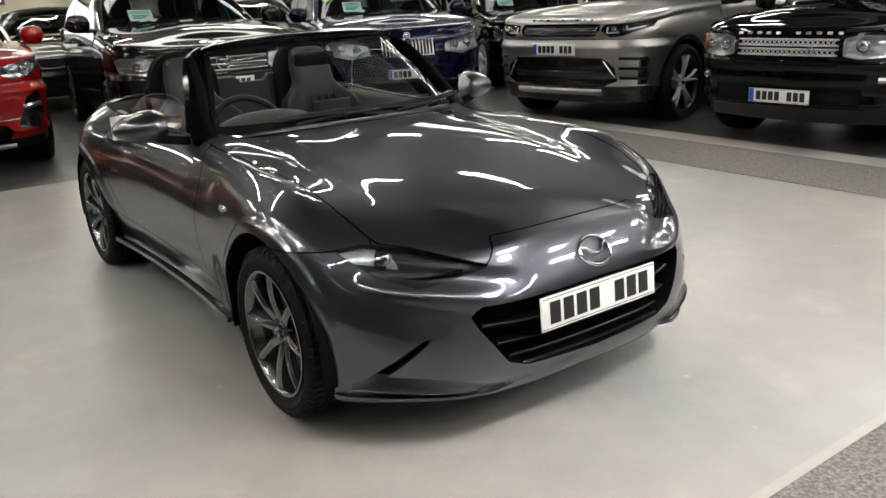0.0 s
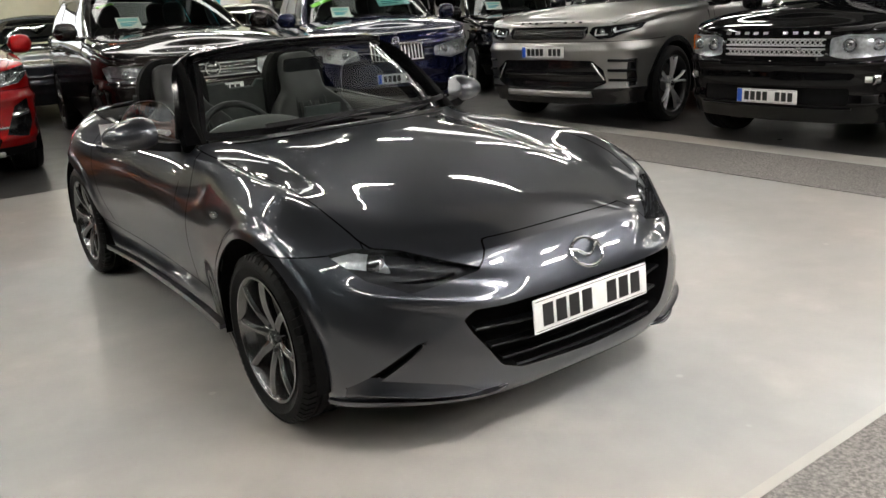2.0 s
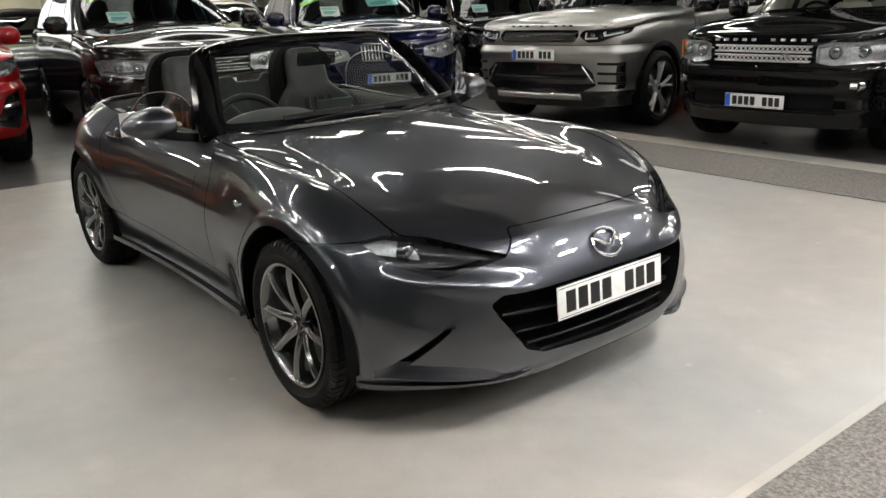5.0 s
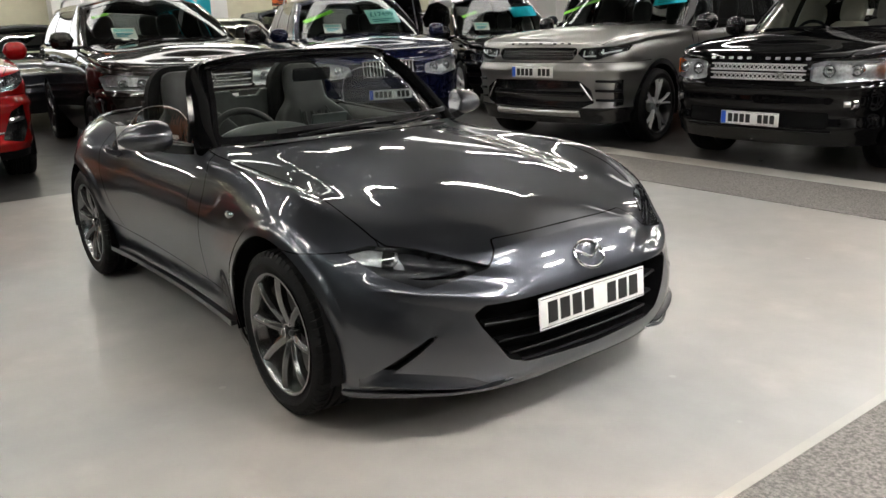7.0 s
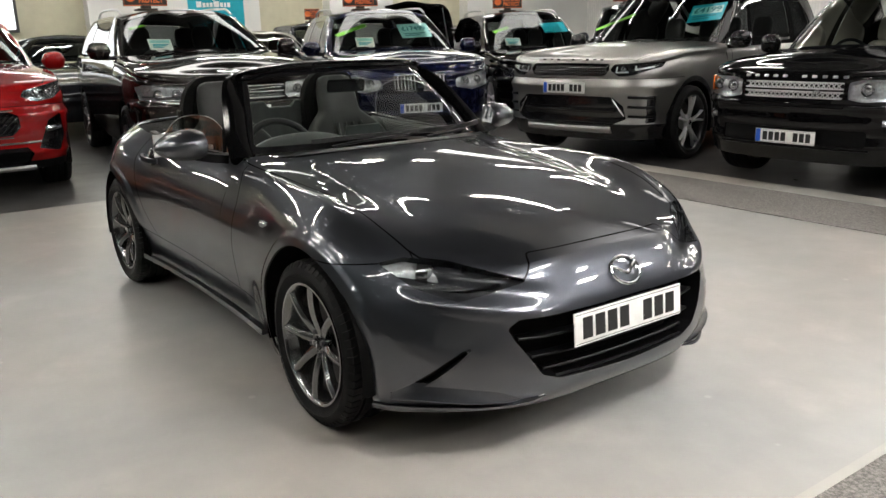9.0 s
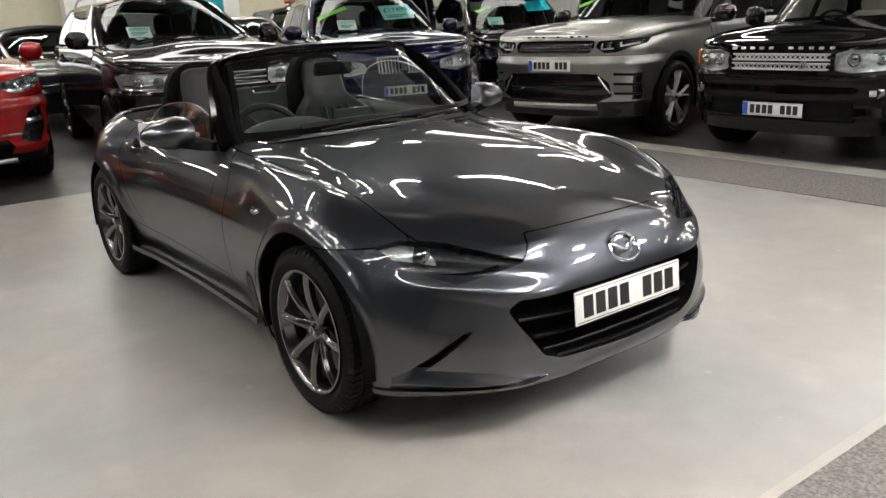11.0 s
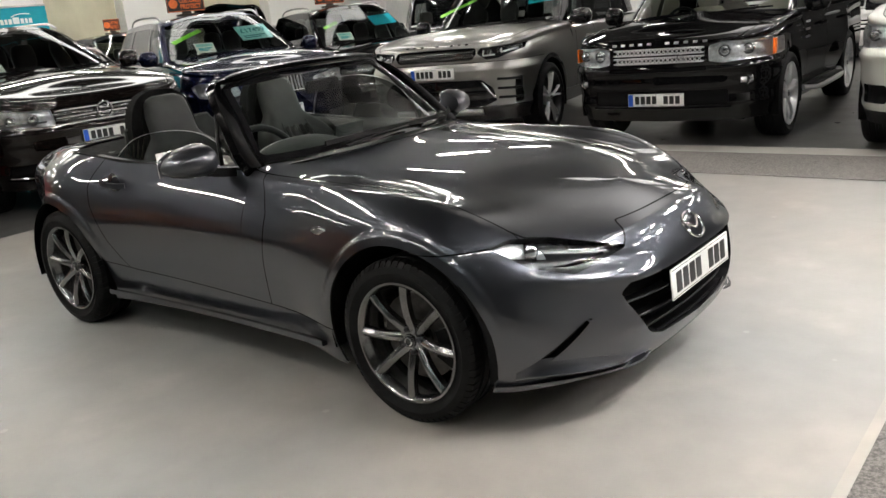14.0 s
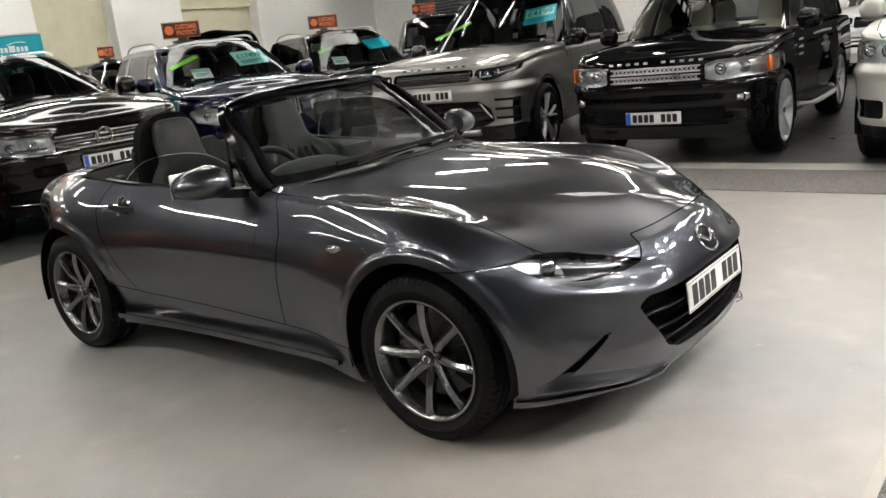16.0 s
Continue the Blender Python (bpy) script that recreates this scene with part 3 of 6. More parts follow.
# ---- wheels ----
def wheel(r, width, rim_r, spokes, face, spoke_w, parent, m, twin=0.0, dish=0.03, spoke_mat=None, hub_r=0.065, tread=64, phase=0.2, nuts=5, nut_mat=None):
    """A wheel whose outer face looks along -y: tyre, rim, spokes, brake disc, nuts and cap."""
    ob = new("wheel")
    ob.parent = parent
    ob.matrix_basis = m
    w = width / 2
    prof = [(rim_r - 0.012, w * 0.82), (rim_r + 0.004, w * 0.86), (r - (r - rim_r) * 0.55, w * 1.04), (r - 0.022, w * 0.98), (r - 0.007, w * 0.86), (r - 0.001, w * 0.6)]
    grooves = []
    for g in (0.42, 0.0, -0.42):
        grooves += [(r, w * (g + 0.09)), (r - 0.008, w * (g + 0.07)), (r - 0.008, w * (g - 0.07)), (r, w * (g - 0.09))]
    back = [(q, -y) for q, y in reversed(prof)]
    part("tyre", lathe([(q, -y) for q, y in prof] + [(q, -y) for q, y in grooves] + [(q, -y) for q, y in back], 72), RUBBER, ob, "black road tyre")
    if tread:
        blocks = []
        for i in range(tread):
            for side in (-1, 1):
                a0, a1 = 2 * math.pi * (i + 0.10) / tread, 2 * math.pi * (i + 0.86) / tread
                q = []
                for rr, yy in ((r - 0.020, 1.0), (r - 0.002, 0.86), (r + 0.003, 0.56), (r - 0.010, 0.56)):
                    for a in (a0, a1):
                        aa = a + (0.03 if yy < 0.7 else 0)
                        q.append((rr * math.cos(aa), side * yy * w, rr * math.sin(aa)))
                f = [(0, 1, 3, 2), (2, 3, 5, 4), (4, 5, 7, 6), (0, 2, 4, 6), (1, 7, 5, 3)]
                blocks.append((q, f if side < 0 else [tuple(reversed(c)) for c in f]))
        tagged(part("tread", join(*blocks), RUBBER, ob), kind="stuff")
    lip = [(rim_r - 0.002, w * 0.90), (rim_r + 0.002, w * 0.95), (rim_r - 0.006, w * 0.955), (rim_r - 0.016, w * 0.86), (rim_r - 0.028, w * 0.45), (rim_r - 0.045, -w * 0.8), (rim_r - 0.05, -w * 0.9)]
    rim = part("rim", lathe([(q, -y) for q, y in lip], 72), face, ob)
    sp = []
    n_pts = 7
    yo = -w * 0.88
    for i in range(spokes):
        for off in ((-twin, twin) if twin else (0,)):
            a = 2 * math.pi * i / spokes + phase
            v = []
            for k in range(n_pts):
                t = k / (n_pts - 1)
                rr = hub_r * 0.6 + (rim_r - 0.012 - hub_r * 0.6) * t
                aa = a + off * (0.35 + 0.65 * t)
                hw = spoke_w * (0.60 - 0.10 * math.sin(math.pi * t) - 0.06 * t)
                y = yo + dish * (1 - t) ** 1.5 * 1.0 - 0.006 * math.sin(math.pi * t)
                for sx, dy in ((-1.0, 0.028), (-0.92, 0.006), (-0.25, -0.004), (0.25, -0.004), (0.92, 0.006), (1.0, 0.028)):
                    v.append((rr * math.cos(aa) - sx * hw * math.sin(aa), y + dy, rr * math.sin(aa) + sx * hw * math.cos(aa)))
            f = [(k * 6 + c, k * 6 + c + 1, k * 6 + c + 7, k * 6 + c + 6) for k in range(n_pts - 1) for c in range(5)]
            sp.append((v, f))
    for q in sp:
        part("spoke", q, spoke_mat or face, rim)
    hub = lathe([(0.0, yo + dish - 0.012), (hub_r * 0.42, yo + dish - 0.012), (hub_r * 0.46, yo + dish - 0.004), (hub_r * 0.9, yo + dish + 0.0), (hub_r * 1.1, yo + dish + 0.02), (hub_r, 0.02)], 32)
    part("hub", hub, spoke_mat or face, ob)
    part("centre_cap", lathe([(0.0, yo + dish - 0.017), (hub_r * 0.33, yo + dish - 0.016), (hub_r * 0.40, yo + dish - 0.010)], 24), GLOSS_BLACK, ob, "black centre cap")
    part("cap_ring", lathe([(hub_r * 0.20, yo + dish - 0.0185), (hub_r * 0.25, yo + dish - 0.020), (hub_r * 0.29, yo + dish - 0.0175)], 24), CHROME, ob, "chrome ring on the cap")
    for i in range(nuts):
        a = 2 * math.pi * i / nuts + 0.3
        nut = moved(lathe([(0.0, -0.014), (0.008, -0.014), (0.0105, -0.010), (0.0105, 0.01)], 6), pose(hub_r * 0.72 * math.cos(a), yo + dish, hub_r * 0.72 * math.sin(a)))
        part("wheel_nut", nut, nut_mat or SATIN_CHROME, ob)
    part("brake_disc", lathe([(0.06, -0.01), (rim_r * 0.72, -0.01), (rim_r * 0.72, 0.014), (0.06, 0.014)], 40), DISC, ob, "worn iron brake disc")
    cal = []
    for k in range(9):
        a = -0.45 + 0.9 * k / 8 + math.pi * 0.0
        for rr, y in ((rim_r * 0.48, -0.04), (rim_r * 0.82, -0.04), (rim_r * 0.82, 0.05), (rim_r * 0.48, 0.05)):
            cal.append((rr * math.cos(a), y, rr * math.sin(a)))
    fc = [(k * 4 + c, k * 4 + (c + 1) % 4, k * 4 + 4 + (c + 1) % 4, k * 4 + 4 + c) for k in range(8) for c in range(4)] + [(0, 3, 2, 1), (32, 33, 34, 35)]
    part("brake_caliper", (cal, fc), SATIN_BLACK, ob)
    return ob


def bars_plate(parent, m, chars, band, group="", width=0.52):
    """A white registration plate with plain dark bars in place of its characters."""
    h = 0.111
    ob = part("number_plate", box(-0.006, 0.0, -width / 2, width / 2, -h / 2, h / 2, 0.002), PLATE_W, parent, "white number plate with dark bars", m=m)
    x0 = -width / 2 + (0.06 if band else 0.03)
    x1 = width / 2 - 0.03
    pitch = (x1 - x0) / chars
    for i in range(chars):
        if i == 4 and chars == 8:
            continue
        c = x0 + pitch * (i + 0.5)
        part("bar", box(0.0, 0.0015, c - pitch * 0.38, c + pitch * 0.38, -0.036, 0.036), PLATE_K, ob, smooth=False)
    for z in (-h / 2 + 0.006, h / 2 - 0.008):
        part("border", box(0.0, 0.0008, -width / 2 + 0.006, width / 2 - 0.006, z, z + 0.002), PLATE_K, ob, smooth=False)
    if band:
        part("band", box(0.0, 0.0012, -width / 2 + 0.003, -width / 2 + 0.046, -h / 2 + 0.003, h / 2 - 0.003), PLATE_B, ob, "blue band", smooth=False)
    return ob


def halves(name, sh, tag, material, parent, label="", lift=0.0):
    """One mesh of a panel that runs over the middle, from the half sheet and its mirror image."""
    vf, n = sh.piece(tag, lift)
    mv = mirrored(vf)
    return part(name, join(vf, mv), material, parent, label, normals=n + [(a, -b, c) for a, b, c in n])


def pair(name, sh, tag, material, parent, label="", lift=0.0):
    """Two meshes of a panel, one on each side."""
    vf, n = sh.piece(tag, lift)
    out = []
    for s in (1, -1):
        out.append(part(name, vf if s > 0 else mirrored(vf), material, parent, label, normals=[(a, s * b, c) for a, b, c in n]))
    return out


def seat(parent, x, y, z, material, s=1.0, name="seat"):
    """A car seat: cushion, backrest with bolsters, headrest."""
    ob = new(name)
    ob.parent = parent
    ob.matrix_basis = pose(x, y, z)
    def pad(rows, a=17, b=13):
        return Shell(net(rows, np.linspace(0, len(rows[0]) - 1, a), np.linspace(0, len(rows) - 1, b)), "p").piece("p")[0]
    def rounded(cx, cz, w, l, h, tilt, bol):
        v, f = [], []
        n, k = 18, 24
        for i in range(n + 1):
            t = i / n
            prof = (1 - abs(2 * t - 1) ** 5) ** 0.35
            ww = w * (0.86 + 0.14 * math.sin(math.pi * t)) * max(prof, 0.02)
            for j in range(k):
                a = 2 * math.pi * j / k
                cxs, sn = math.cos(a), math.sin(a)
                px = math.copysign(abs(cxs) ** 0.45, cxs) * ww
                py = math.copysign(abs(sn) ** 0.6, sn) * h * max(prof, 0.05) + (bol * (abs(px) / w) ** 4 if sn > 0 else 0)
                v.append((py, px, (t - 0.5) * l))
        f = [(i * k + j, i * k + (j + 1) % k, (i + 1) * k + (j + 1) % k, (i + 1) * k + j) for i in range(n) for j in range(k)]
        f += [tuple(reversed(range(k))), tuple(n * k + j for j in range(k))]
        return moved((v, f), pose(cx, 0, cz, 0, tilt, 0))
    part("cushion", rounded(0.0, 0.10, 0.25 * s, 0.52, 0.08, -82, 0.035), material, ob)
    part("backrest", rounded(-0.36, 0.42, 0.25 * s, 0.64, 0.065, -20, 0.05), material, ob)
    part("headrest", rounded(-0.49, 0.815, 0.135 * s, 0.30, 0.055, -14, 0.0), material, ob)
    return ob


# ---- the roadster ----
def faired(sheet, w, rounds=240):
    """Evens out a half sheet that is mirrored over y = 0 at its first column and last row."""
    p = sheet.copy()
    flip = np.array([1.0, -1.0, 1.0])
    for _ in range(rounds):
        q = np.concatenate([p[1:2] * flip, p, 2 * p[-1:] - p[-2:-1]], 0)
        q = np.concatenate([2 * q[:, :1] - q[:, 1:2], q, q[:, -2:-1] * flip], 1)
        mean = (q[:-2, 1:-1] + q[2:, 1:-1] + q[1:-1, :-2] + q[1:-1, 2:]) / 4
        k = 0.8 * w[None, :, None] * np.ones(p.shape[0])[:, None, None]
        k[-1] = 0
        p = p + (mean - p) * k
    p[0, :, 1] = 0
    p[:, -1, 1] = 0
    return p


def smooth_step(a, b, x):
    t = np.clip((x - a) / (b - a), 0, 1)
    return t * t * (3 - 2 * t)


def body_edge(x):
    """Half width of the bonnet along its shut line."""
    return np.interp(x, [-0.9, -0.6, -0.3, 0, 0.2, 0.33, 0.395, 0.50, 0.575, 0.60], [0.668, 0.672, 0.672, 0.665, 0.655, 0.635, 0.612, 0.49, 0.385, 0.365])


def body_relief(sheet):
    """Wing crests beside a hollowed bonnet, flared arches and a waisted flank, laid over the plain sheet."""
    p = sheet.copy()
    x, y, z = p[..., 0].copy(), p[..., 1].copy(), p[..., 2].copy()
    soft_edge = np.interp(x, [-0.9, -0.3, 0.1, 0.4, 0.7], [0.668, 0.672, 0.66, 0.60, 0.52])
    d = y - soft_edge
    along = smooth_step(0.44, 0.02, x) * smooth_step(-0.88, -0.45, x)
    top = smooth_step(0.62, 0.70, z)
    p[..., 2] += along * top * (0.013 * np.exp(-((d - 0.045) / 0.060) ** 2) - 0.017 * np.exp(-((d + 0.15) / 0.095) ** 2))
    bell = lambda q, at, wide: np.exp(-((q - at) / wide) ** 2)
    out = smooth_step(0.55, 0.68, y)
    for wx in (0.0, -2.31):
        r = np.hypot(x - wx, z - 0.312)
        p[..., 1] += 0.009 * smooth_step(0.402, 0.386, r) * smooth_step(0.36, 0.50, z) * out
    flank = smooth_step(-0.35, -0.65, x) * smooth_step(-2.12, -1.75, x)
    p[..., 1] += out * flank * np.interp(z, [0.16, 0.28, 0.36, 0.44, 0.52, 0.60, 0.66, 0.72, 0.80, 0.87], [-.012, -.014, -.013, -.009, -.002, .005, .007, .005, .001, 0.0])
    p[..., 1] += out * (0.012 * bell(x, -2.30, 0.24) * bell(z, 0.75, 0.11) - 0.011 * bell(x, -1.80, 0.20) * bell(z, 0.73, 0.12))
    p[..., 1] += out * (0.006 * bell(x, 0.0, 0.22) * bell(z, 0.72, 0.08) - 0.011 * bell(x, -0.60, 0.17) * bell(z, 0.70, 0.11))
    # shoulder of the bumper under the headlights
    du, dv = np.gradient(sheet, axis=0), np.gradient(sheet, axis=1)
    n = np.cross(dv, du)
    n[..., 2] = 0
    n /= np.maximum(np.linalg.norm(n, axis=2, keepdims=True), 1e-6)
    n *= np.where((n[..., 0] + n[..., 1]) < 0, -1.0, 1.0)[..., None]
    ridge = smooth_step(0.22, 0.36, x) * smooth_step(0.24, 0.42, y) * smooth_step(0.76, 0.60, y)
    crest = np.interp(y, [0.35, 0.45, 0.66, 0.75], [0.508, 0.515, 0.545, 0.56])
    p += n * (ridge * (0.014 * bell(z, crest, 0.028) - 0.012 * bell(z, crest + 0.052, 0.028) - 0.006 * bell(z, 0.43, 0.06)))[..., None]
    return p


def sport_seat(parent, x, y, z, material):
    """A bucket seat whose headrest grows out of the backrest, with bolsters and a stitched middle."""
    ob = new("seat")
    ob.parent = parent
    ob.matrix_basis = pose(x, y, z)
    def slice_pad(stations, depth, bolster, k=28):
        v = []
        for t, half, cx, cz, thick in stations:
            for j in range(k):
                a = 2 * math.pi * j / k
                c, s = math.cos(a), math.sin(a)
                py = math.copysign(abs(c) ** 0.5, c) * half
                px = math.copysign(abs(s) ** 0.65, s) * thick
                if s > 0:
                    px += bolster * max(0.0, abs(py) / max(half, 0.01) - 0.45) ** 1.5 * t
                v.append((cx + px, py, cz))
        n = len(stations)
        f = [(i * k + j, i * k + (j + 1) % k, (i + 1) * k + (j + 1) % k, (i + 1) * k + j) for i in range(n - 1) for j in range(k)]
        return v, f + [tuple(reversed(range(k))), tuple((n - 1) * k + j for j in range(k))]
    rows = [(1, .16, -.20, .12, .05), (1, .225, -.215, .16, .07), (1, .235, -.25, .30, .075), (1, .245, -.31, .45, .075), (.9, .24, -.355, .56, .07), (.5, .205, -.385, .63, .065), (.2, .15, -.41, .68, .058), (0, .125, -.425, .72, .055), (0, .122, -.445, .78, .055), (0, .115, -.46, .84, .05), (0, .10, -.467, .885, .04), (0, .06, -.47, .905, .022)]
    fine = spline(np.arange(len(rows)), rows, np.linspace(0, len(rows) - 1, 45))
    part("backrest", slice_pad([tuple(r) for r in fine], 0.07, 0.16), material, ob)
    cush = [(1, .15, .0, 0, .03), (1, .22, .0, .03, .06), (1, .235, .0, .25, .075), (.8, .23, .0, .45, .07), (.4, .20, .0, .51, .05), (0, .14, .0, .535, .025)]
    cush = spline(np.arange(len(cush)), cush, np.linspace(0, len(cush) - 1, 24))
    part("cushion", moved(slice_pad([tuple(r) for r in cush], 0.06, 0.12), pose(-.25, 0, .13, 0, 78, 0) @ Matrix.Diagonal((-1, 1, 1, 1))), material, ob)
    for s in (-1, 1):
        part("seam_piping", sweep(curve([(-.128, s * .10, .18), (-.168, s * .105, .30), (-.228, s * .11, .45), (-.288, s * .105, .58), (-.338, s * .085, .66)], 16), ring(.0045, 6), (0, 1, 0)), LEATHER, ob)
    for k, w in ((-1.5, .046), (-.5, .05), (.5, .05), (1.5, .046)):
        y = k * .052
        part("pleat", sweep(curve([(-.136, y, .19), (-.176, y, .30), (-.235, y, .45), (-.292, y, .575), (-.322, y * .9, .632)], 14), ring(w / 2, 12, .36), (0, 1, 0)), material, ob)
    return ob


def roadster():
    car = thing("sports_car", "dark metallic grey two-seat convertible sports car with roof folded down", "car")
    WB, HZ = -2.31, 0.306
    row0 = [(.66, 0, .175), (.65, .28, .175), (.585, .50, .175), (.45, .69, .175), (.30, .79, .17), (0, .825, .16), (-.32, .82, .16), (-.6, .765, .165), (-.87, .75, .165), (-1.35, .75, .17), (-1.95, .785, .17), (-2.31, .81, .22), (-2.63, .62, .32), (-2.88, .42, .34), (-3.02, 0, .33)]
    row1 = [(.715, 0, .26), (.70, .28, .262), (.635, .505, .275), (.49, .705, .285), (.31, .815, .29), (0, .85, .30), (-.32, .845, .29), (-.6, .79, .27), (-.87, .775, .265), (-1.35, .775, .265), (-1.95, .815, .28), (-2.31, .85, .32), (-2.66, .66, .40), (-2.94, .46, .43), (-3.10, 0, .42)]
    row2 = [(.725, 0, .44), (.712, .28, .44), (.635, .51, .44), (.485, .70, .45), (.30, .825, .47), (0, .866, .50), (-.32, .85, .47), (-.6, .812, .44), (-.87, .803, .44), (-1.35, .805, .44), (-1.95, .845, .46), (-2.31, .868, .50), (-2.70, .71, .52), (-3.0, .50, .53), (-3.17, 0, .53)]
    row3 = [(.70, 0, .545), (.685, .27, .545), (.60, .48, .55), (.445, .67, .565), (.27, .815, .60), (0, .855, .64), (-.32, .83, .61), (-.6, .805, .60), (-.87, .80, .60), (-1.35, .803, .60), (-1.95, .84, .63), (-2.31, .862, .65), (-2.72, .725, .64), (-3.02, .52, .63), (-3.17, 0, .64)]
    row4 = [(.655, 0, .62), (.64, .27, .615), (.56, .455, .605), (.405, .65, .63), (.235, .785, .68), (0, .805, .745), (-.32, .79, .74), (-.6, .765, .735), (-.87, .755, .735), (-1.35, .765, .735), (-1.95, .80, .77), (-2.31, .805, .80), (-2.71, .71, .77), (-3.0, .53, .74), (-3.12, 0, .76)]
    row5 = [(.605, 0, .668), (.59, .27, .658), (.505, .44, .645), (.365, .605, .675), (.215, .66, .735), (0, .67, .79), (-.32, .675, .815), (-.6, .675, .83), (-.87, .67, .848), (-1.35, .69, .848), (-1.95, .71, .868), (-2.31, .69, .882), (-2.70, .63, .852), (-2.96, .50, .80), (-3.07, 0, .815)]
    row6 = [(.545, 0, .698), (.53, .20, .690), (.455, .33, .692), (.335, .455, .713), (.19, .49, .752), (-.01, .50, .79), (-.31, .50, .82), (-.565, .50, .842), (-.80, .50, .862)]
    row7 = [(.46, 0, .724), (.44, .11, .722), (.375, .185, .732), (.28, .245, .749), (.155, .26, .774), (-.02, .27, .805), (-.295, .27, .838), (-.52, .27, .86), (-.69, .27, .876)]
    row8 = [(.36, 0, .745), (.34, 0, .748), (.29, 0, .756), (.21, 0, .768), (.11, 0, .784), (-.04, 0, .808), (-.28, 0, .842), (-.48, 0, .864), (-.62, 0, .88)]
    low = [row0, row1, row2, row3, row4, row5]
    us1 = np.linspace(0, 8, 161)
    vs1 = np.linspace(0, 8, 129)
    front = Shell(body_relief(faired(net([r[:9] for r in low] + [row6, row7, row8], us1, vs1), np.clip((vs1 - 4.7) / 0.8, 0, 1))), flip=True)
    side = Shell(body_relief(net([r[5:] for r in low], np.linspace(3, 9, 121), np.linspace(0, 5, 81))), "rear", flip=True)
    arch = lambda x: circle(x, HZ + 0.008, 0.352 if x == 0 else 0.345)
    front.cut(arch(0), "void")
    side.cut(arch(WB), "void", ("rear",))
    # bonnet outline, headlamp, grille
    edge = lambda P: body_edge(P[:, 0])
    brow = lambda y: np.where(y < 0.392, 0.673 - 0.11 * y * y - 0.061 * smooth_step(0.305, 0.392, y), np.interp(y, [.392, .55, .62, .66, .70], [.600, .652, .664, .668, .668]))
    bonnet = lambda P: np.maximum(np.abs(P[:, 1]) - np.where(P[:, 0] < 0.395, edge(P), 0.75), (brow(np.abs(P[:, 1])) - P[:, 2]) / np.hypot(1, (brow(np.abs(P[:, 1]) + 0.002) - brow(np.abs(P[:, 1]) - 0.002)) / 0.004))
    front.cut(poly([(.738, .655), (.665, .669), (.55, .652), (.375, .599), (.386, .590), (.48, .565), (.585, .548), (.672, .582)]), "lamp")
    front.cut(both(poly([(-.1, .50), (.44, .492), (.475, .462), (.455, .42), (.37, .298), (.30, .272), (-.1, .258)]), lambda P: 0.3 - P[:, 0]), "grille")
    front.cut(both(poly([(.572, .408), (.600, .400), (.648, .362), (.768, .252), (.760, .242), (.709, .270)]), lambda P: 0.2 - P[:, 0]), "slit")
    front.cut(lambda P: np.maximum(0.602 - P[:, 1], 0.598 + 0.25 * (P[:, 1] - 0.6) - P[:, 2]), "lamp_outer", ("lamp",))
    front.seam(bonnet, width=0.0034)
    front.cut(bonnet, "bonnet")
    seam_f = lambda P: np.where(P[:, 0] > 0.1, P[:, 2] - np.interp(P[:, 0], [0.2, 0.4], [0.646, 0.659]) - 3 * np.maximum(0, 0.64 - np.abs(P[:, 1])), 1.0)
    front.seam(seam_f)
    front.cut(lambda P: np.where(P[:, 0] > 0.1, seam_f(P), 1.0), "bumper")
    door_f = lambda P: P[:, 0] + np.interp(P[:, 2], [0.2, 0.394, 0.6, 0.70, 0.78, 0.86], [0.80, 0.77, 0.738, 0.732, 0.76, 0.83])
    sill = lambda P: P[:, 2] - np.interp(P[:, 0], [-2.1, -1.74, -0.56, -0.4], [0.40, 0.359, 0.304, 0.30])
    front.seam(sill)
    front.cut(lambda P: np.where(P[:, 0] < 0.1, sill(P), 1.0), "sill")
    side.seam(lambda P: np.where(P[:, 0] > -2.1, sill(P), 1.0), ("rear",))
    side.cut(lambda P: np.where(P[:, 0] > -2.1, sill(P), 1.0), "sill2", ("rear",))
    door_r = lambda P: -(P[:, 0] + np.interp(P[:, 2], [0.25, 0.40, 0.50, 0.657, 0.75, 0.87], [1.66, 1.81, 1.885, 1.975, 2.0, 1.97]))
    side.seam(door_f, ("rear", "sill2"), 0.003)
    front.seam(door_f, width=0.003)
    side.seam(door_r, ("rear",), 0.003)
    side.cut(lambda P: np.maximum(door_r(P), door_f(P)), "door", ("rear",))
    front.cut(door_f, "door_edge")
    for sh, tags in ((front, ("body", "bonnet", "bumper", "sill", "door_edge", "gap")), (side, ("rear", "sill2", "door", "gap"))):
        halves("inner_structure", sh, tags, DARK_VOID, car, "black inner structure", -0.010)
    halves("bonnet", front, "bonnet", GREY_PAINT, car)
    bumper = halves("front_bumper", front, "bumper", GREY_PAINT, car)
    pair("front_wing", front, ("body", "door_edge"), GREY_PAINT, car)
    doors = pair("door", side, "door", GREY_PAINT, car)
    pair("rear_wing", side, "rear", GREY_PAINT, car)
    pair("sill", front, "sill", GREY_PAINT, car)
    pair("sill", side, "sill2", GREY_PAINT, car)
    # rear deck and boot lid
    deck = [[row5[11], row5[12], row5[13], row5[14]], [(-2.31, .615, .911), (-2.68, .565, .880), (-2.945, .45, .824), (-3.05, 0, .824)], [(-2.30, .45, .921), (-2.64, .43, .896), (-2.92, .35, .842), (-3.0, 0, .836)], [(-2.28, .22, .924), (-2.60, .20, .905), (-2.88, .16, .856), (-2.94, 0, .846)], [(-2.27, 0, .925), (-2.55, 0, .908), (-2.83, 0, .866), (-2.90, 0, .852)]]
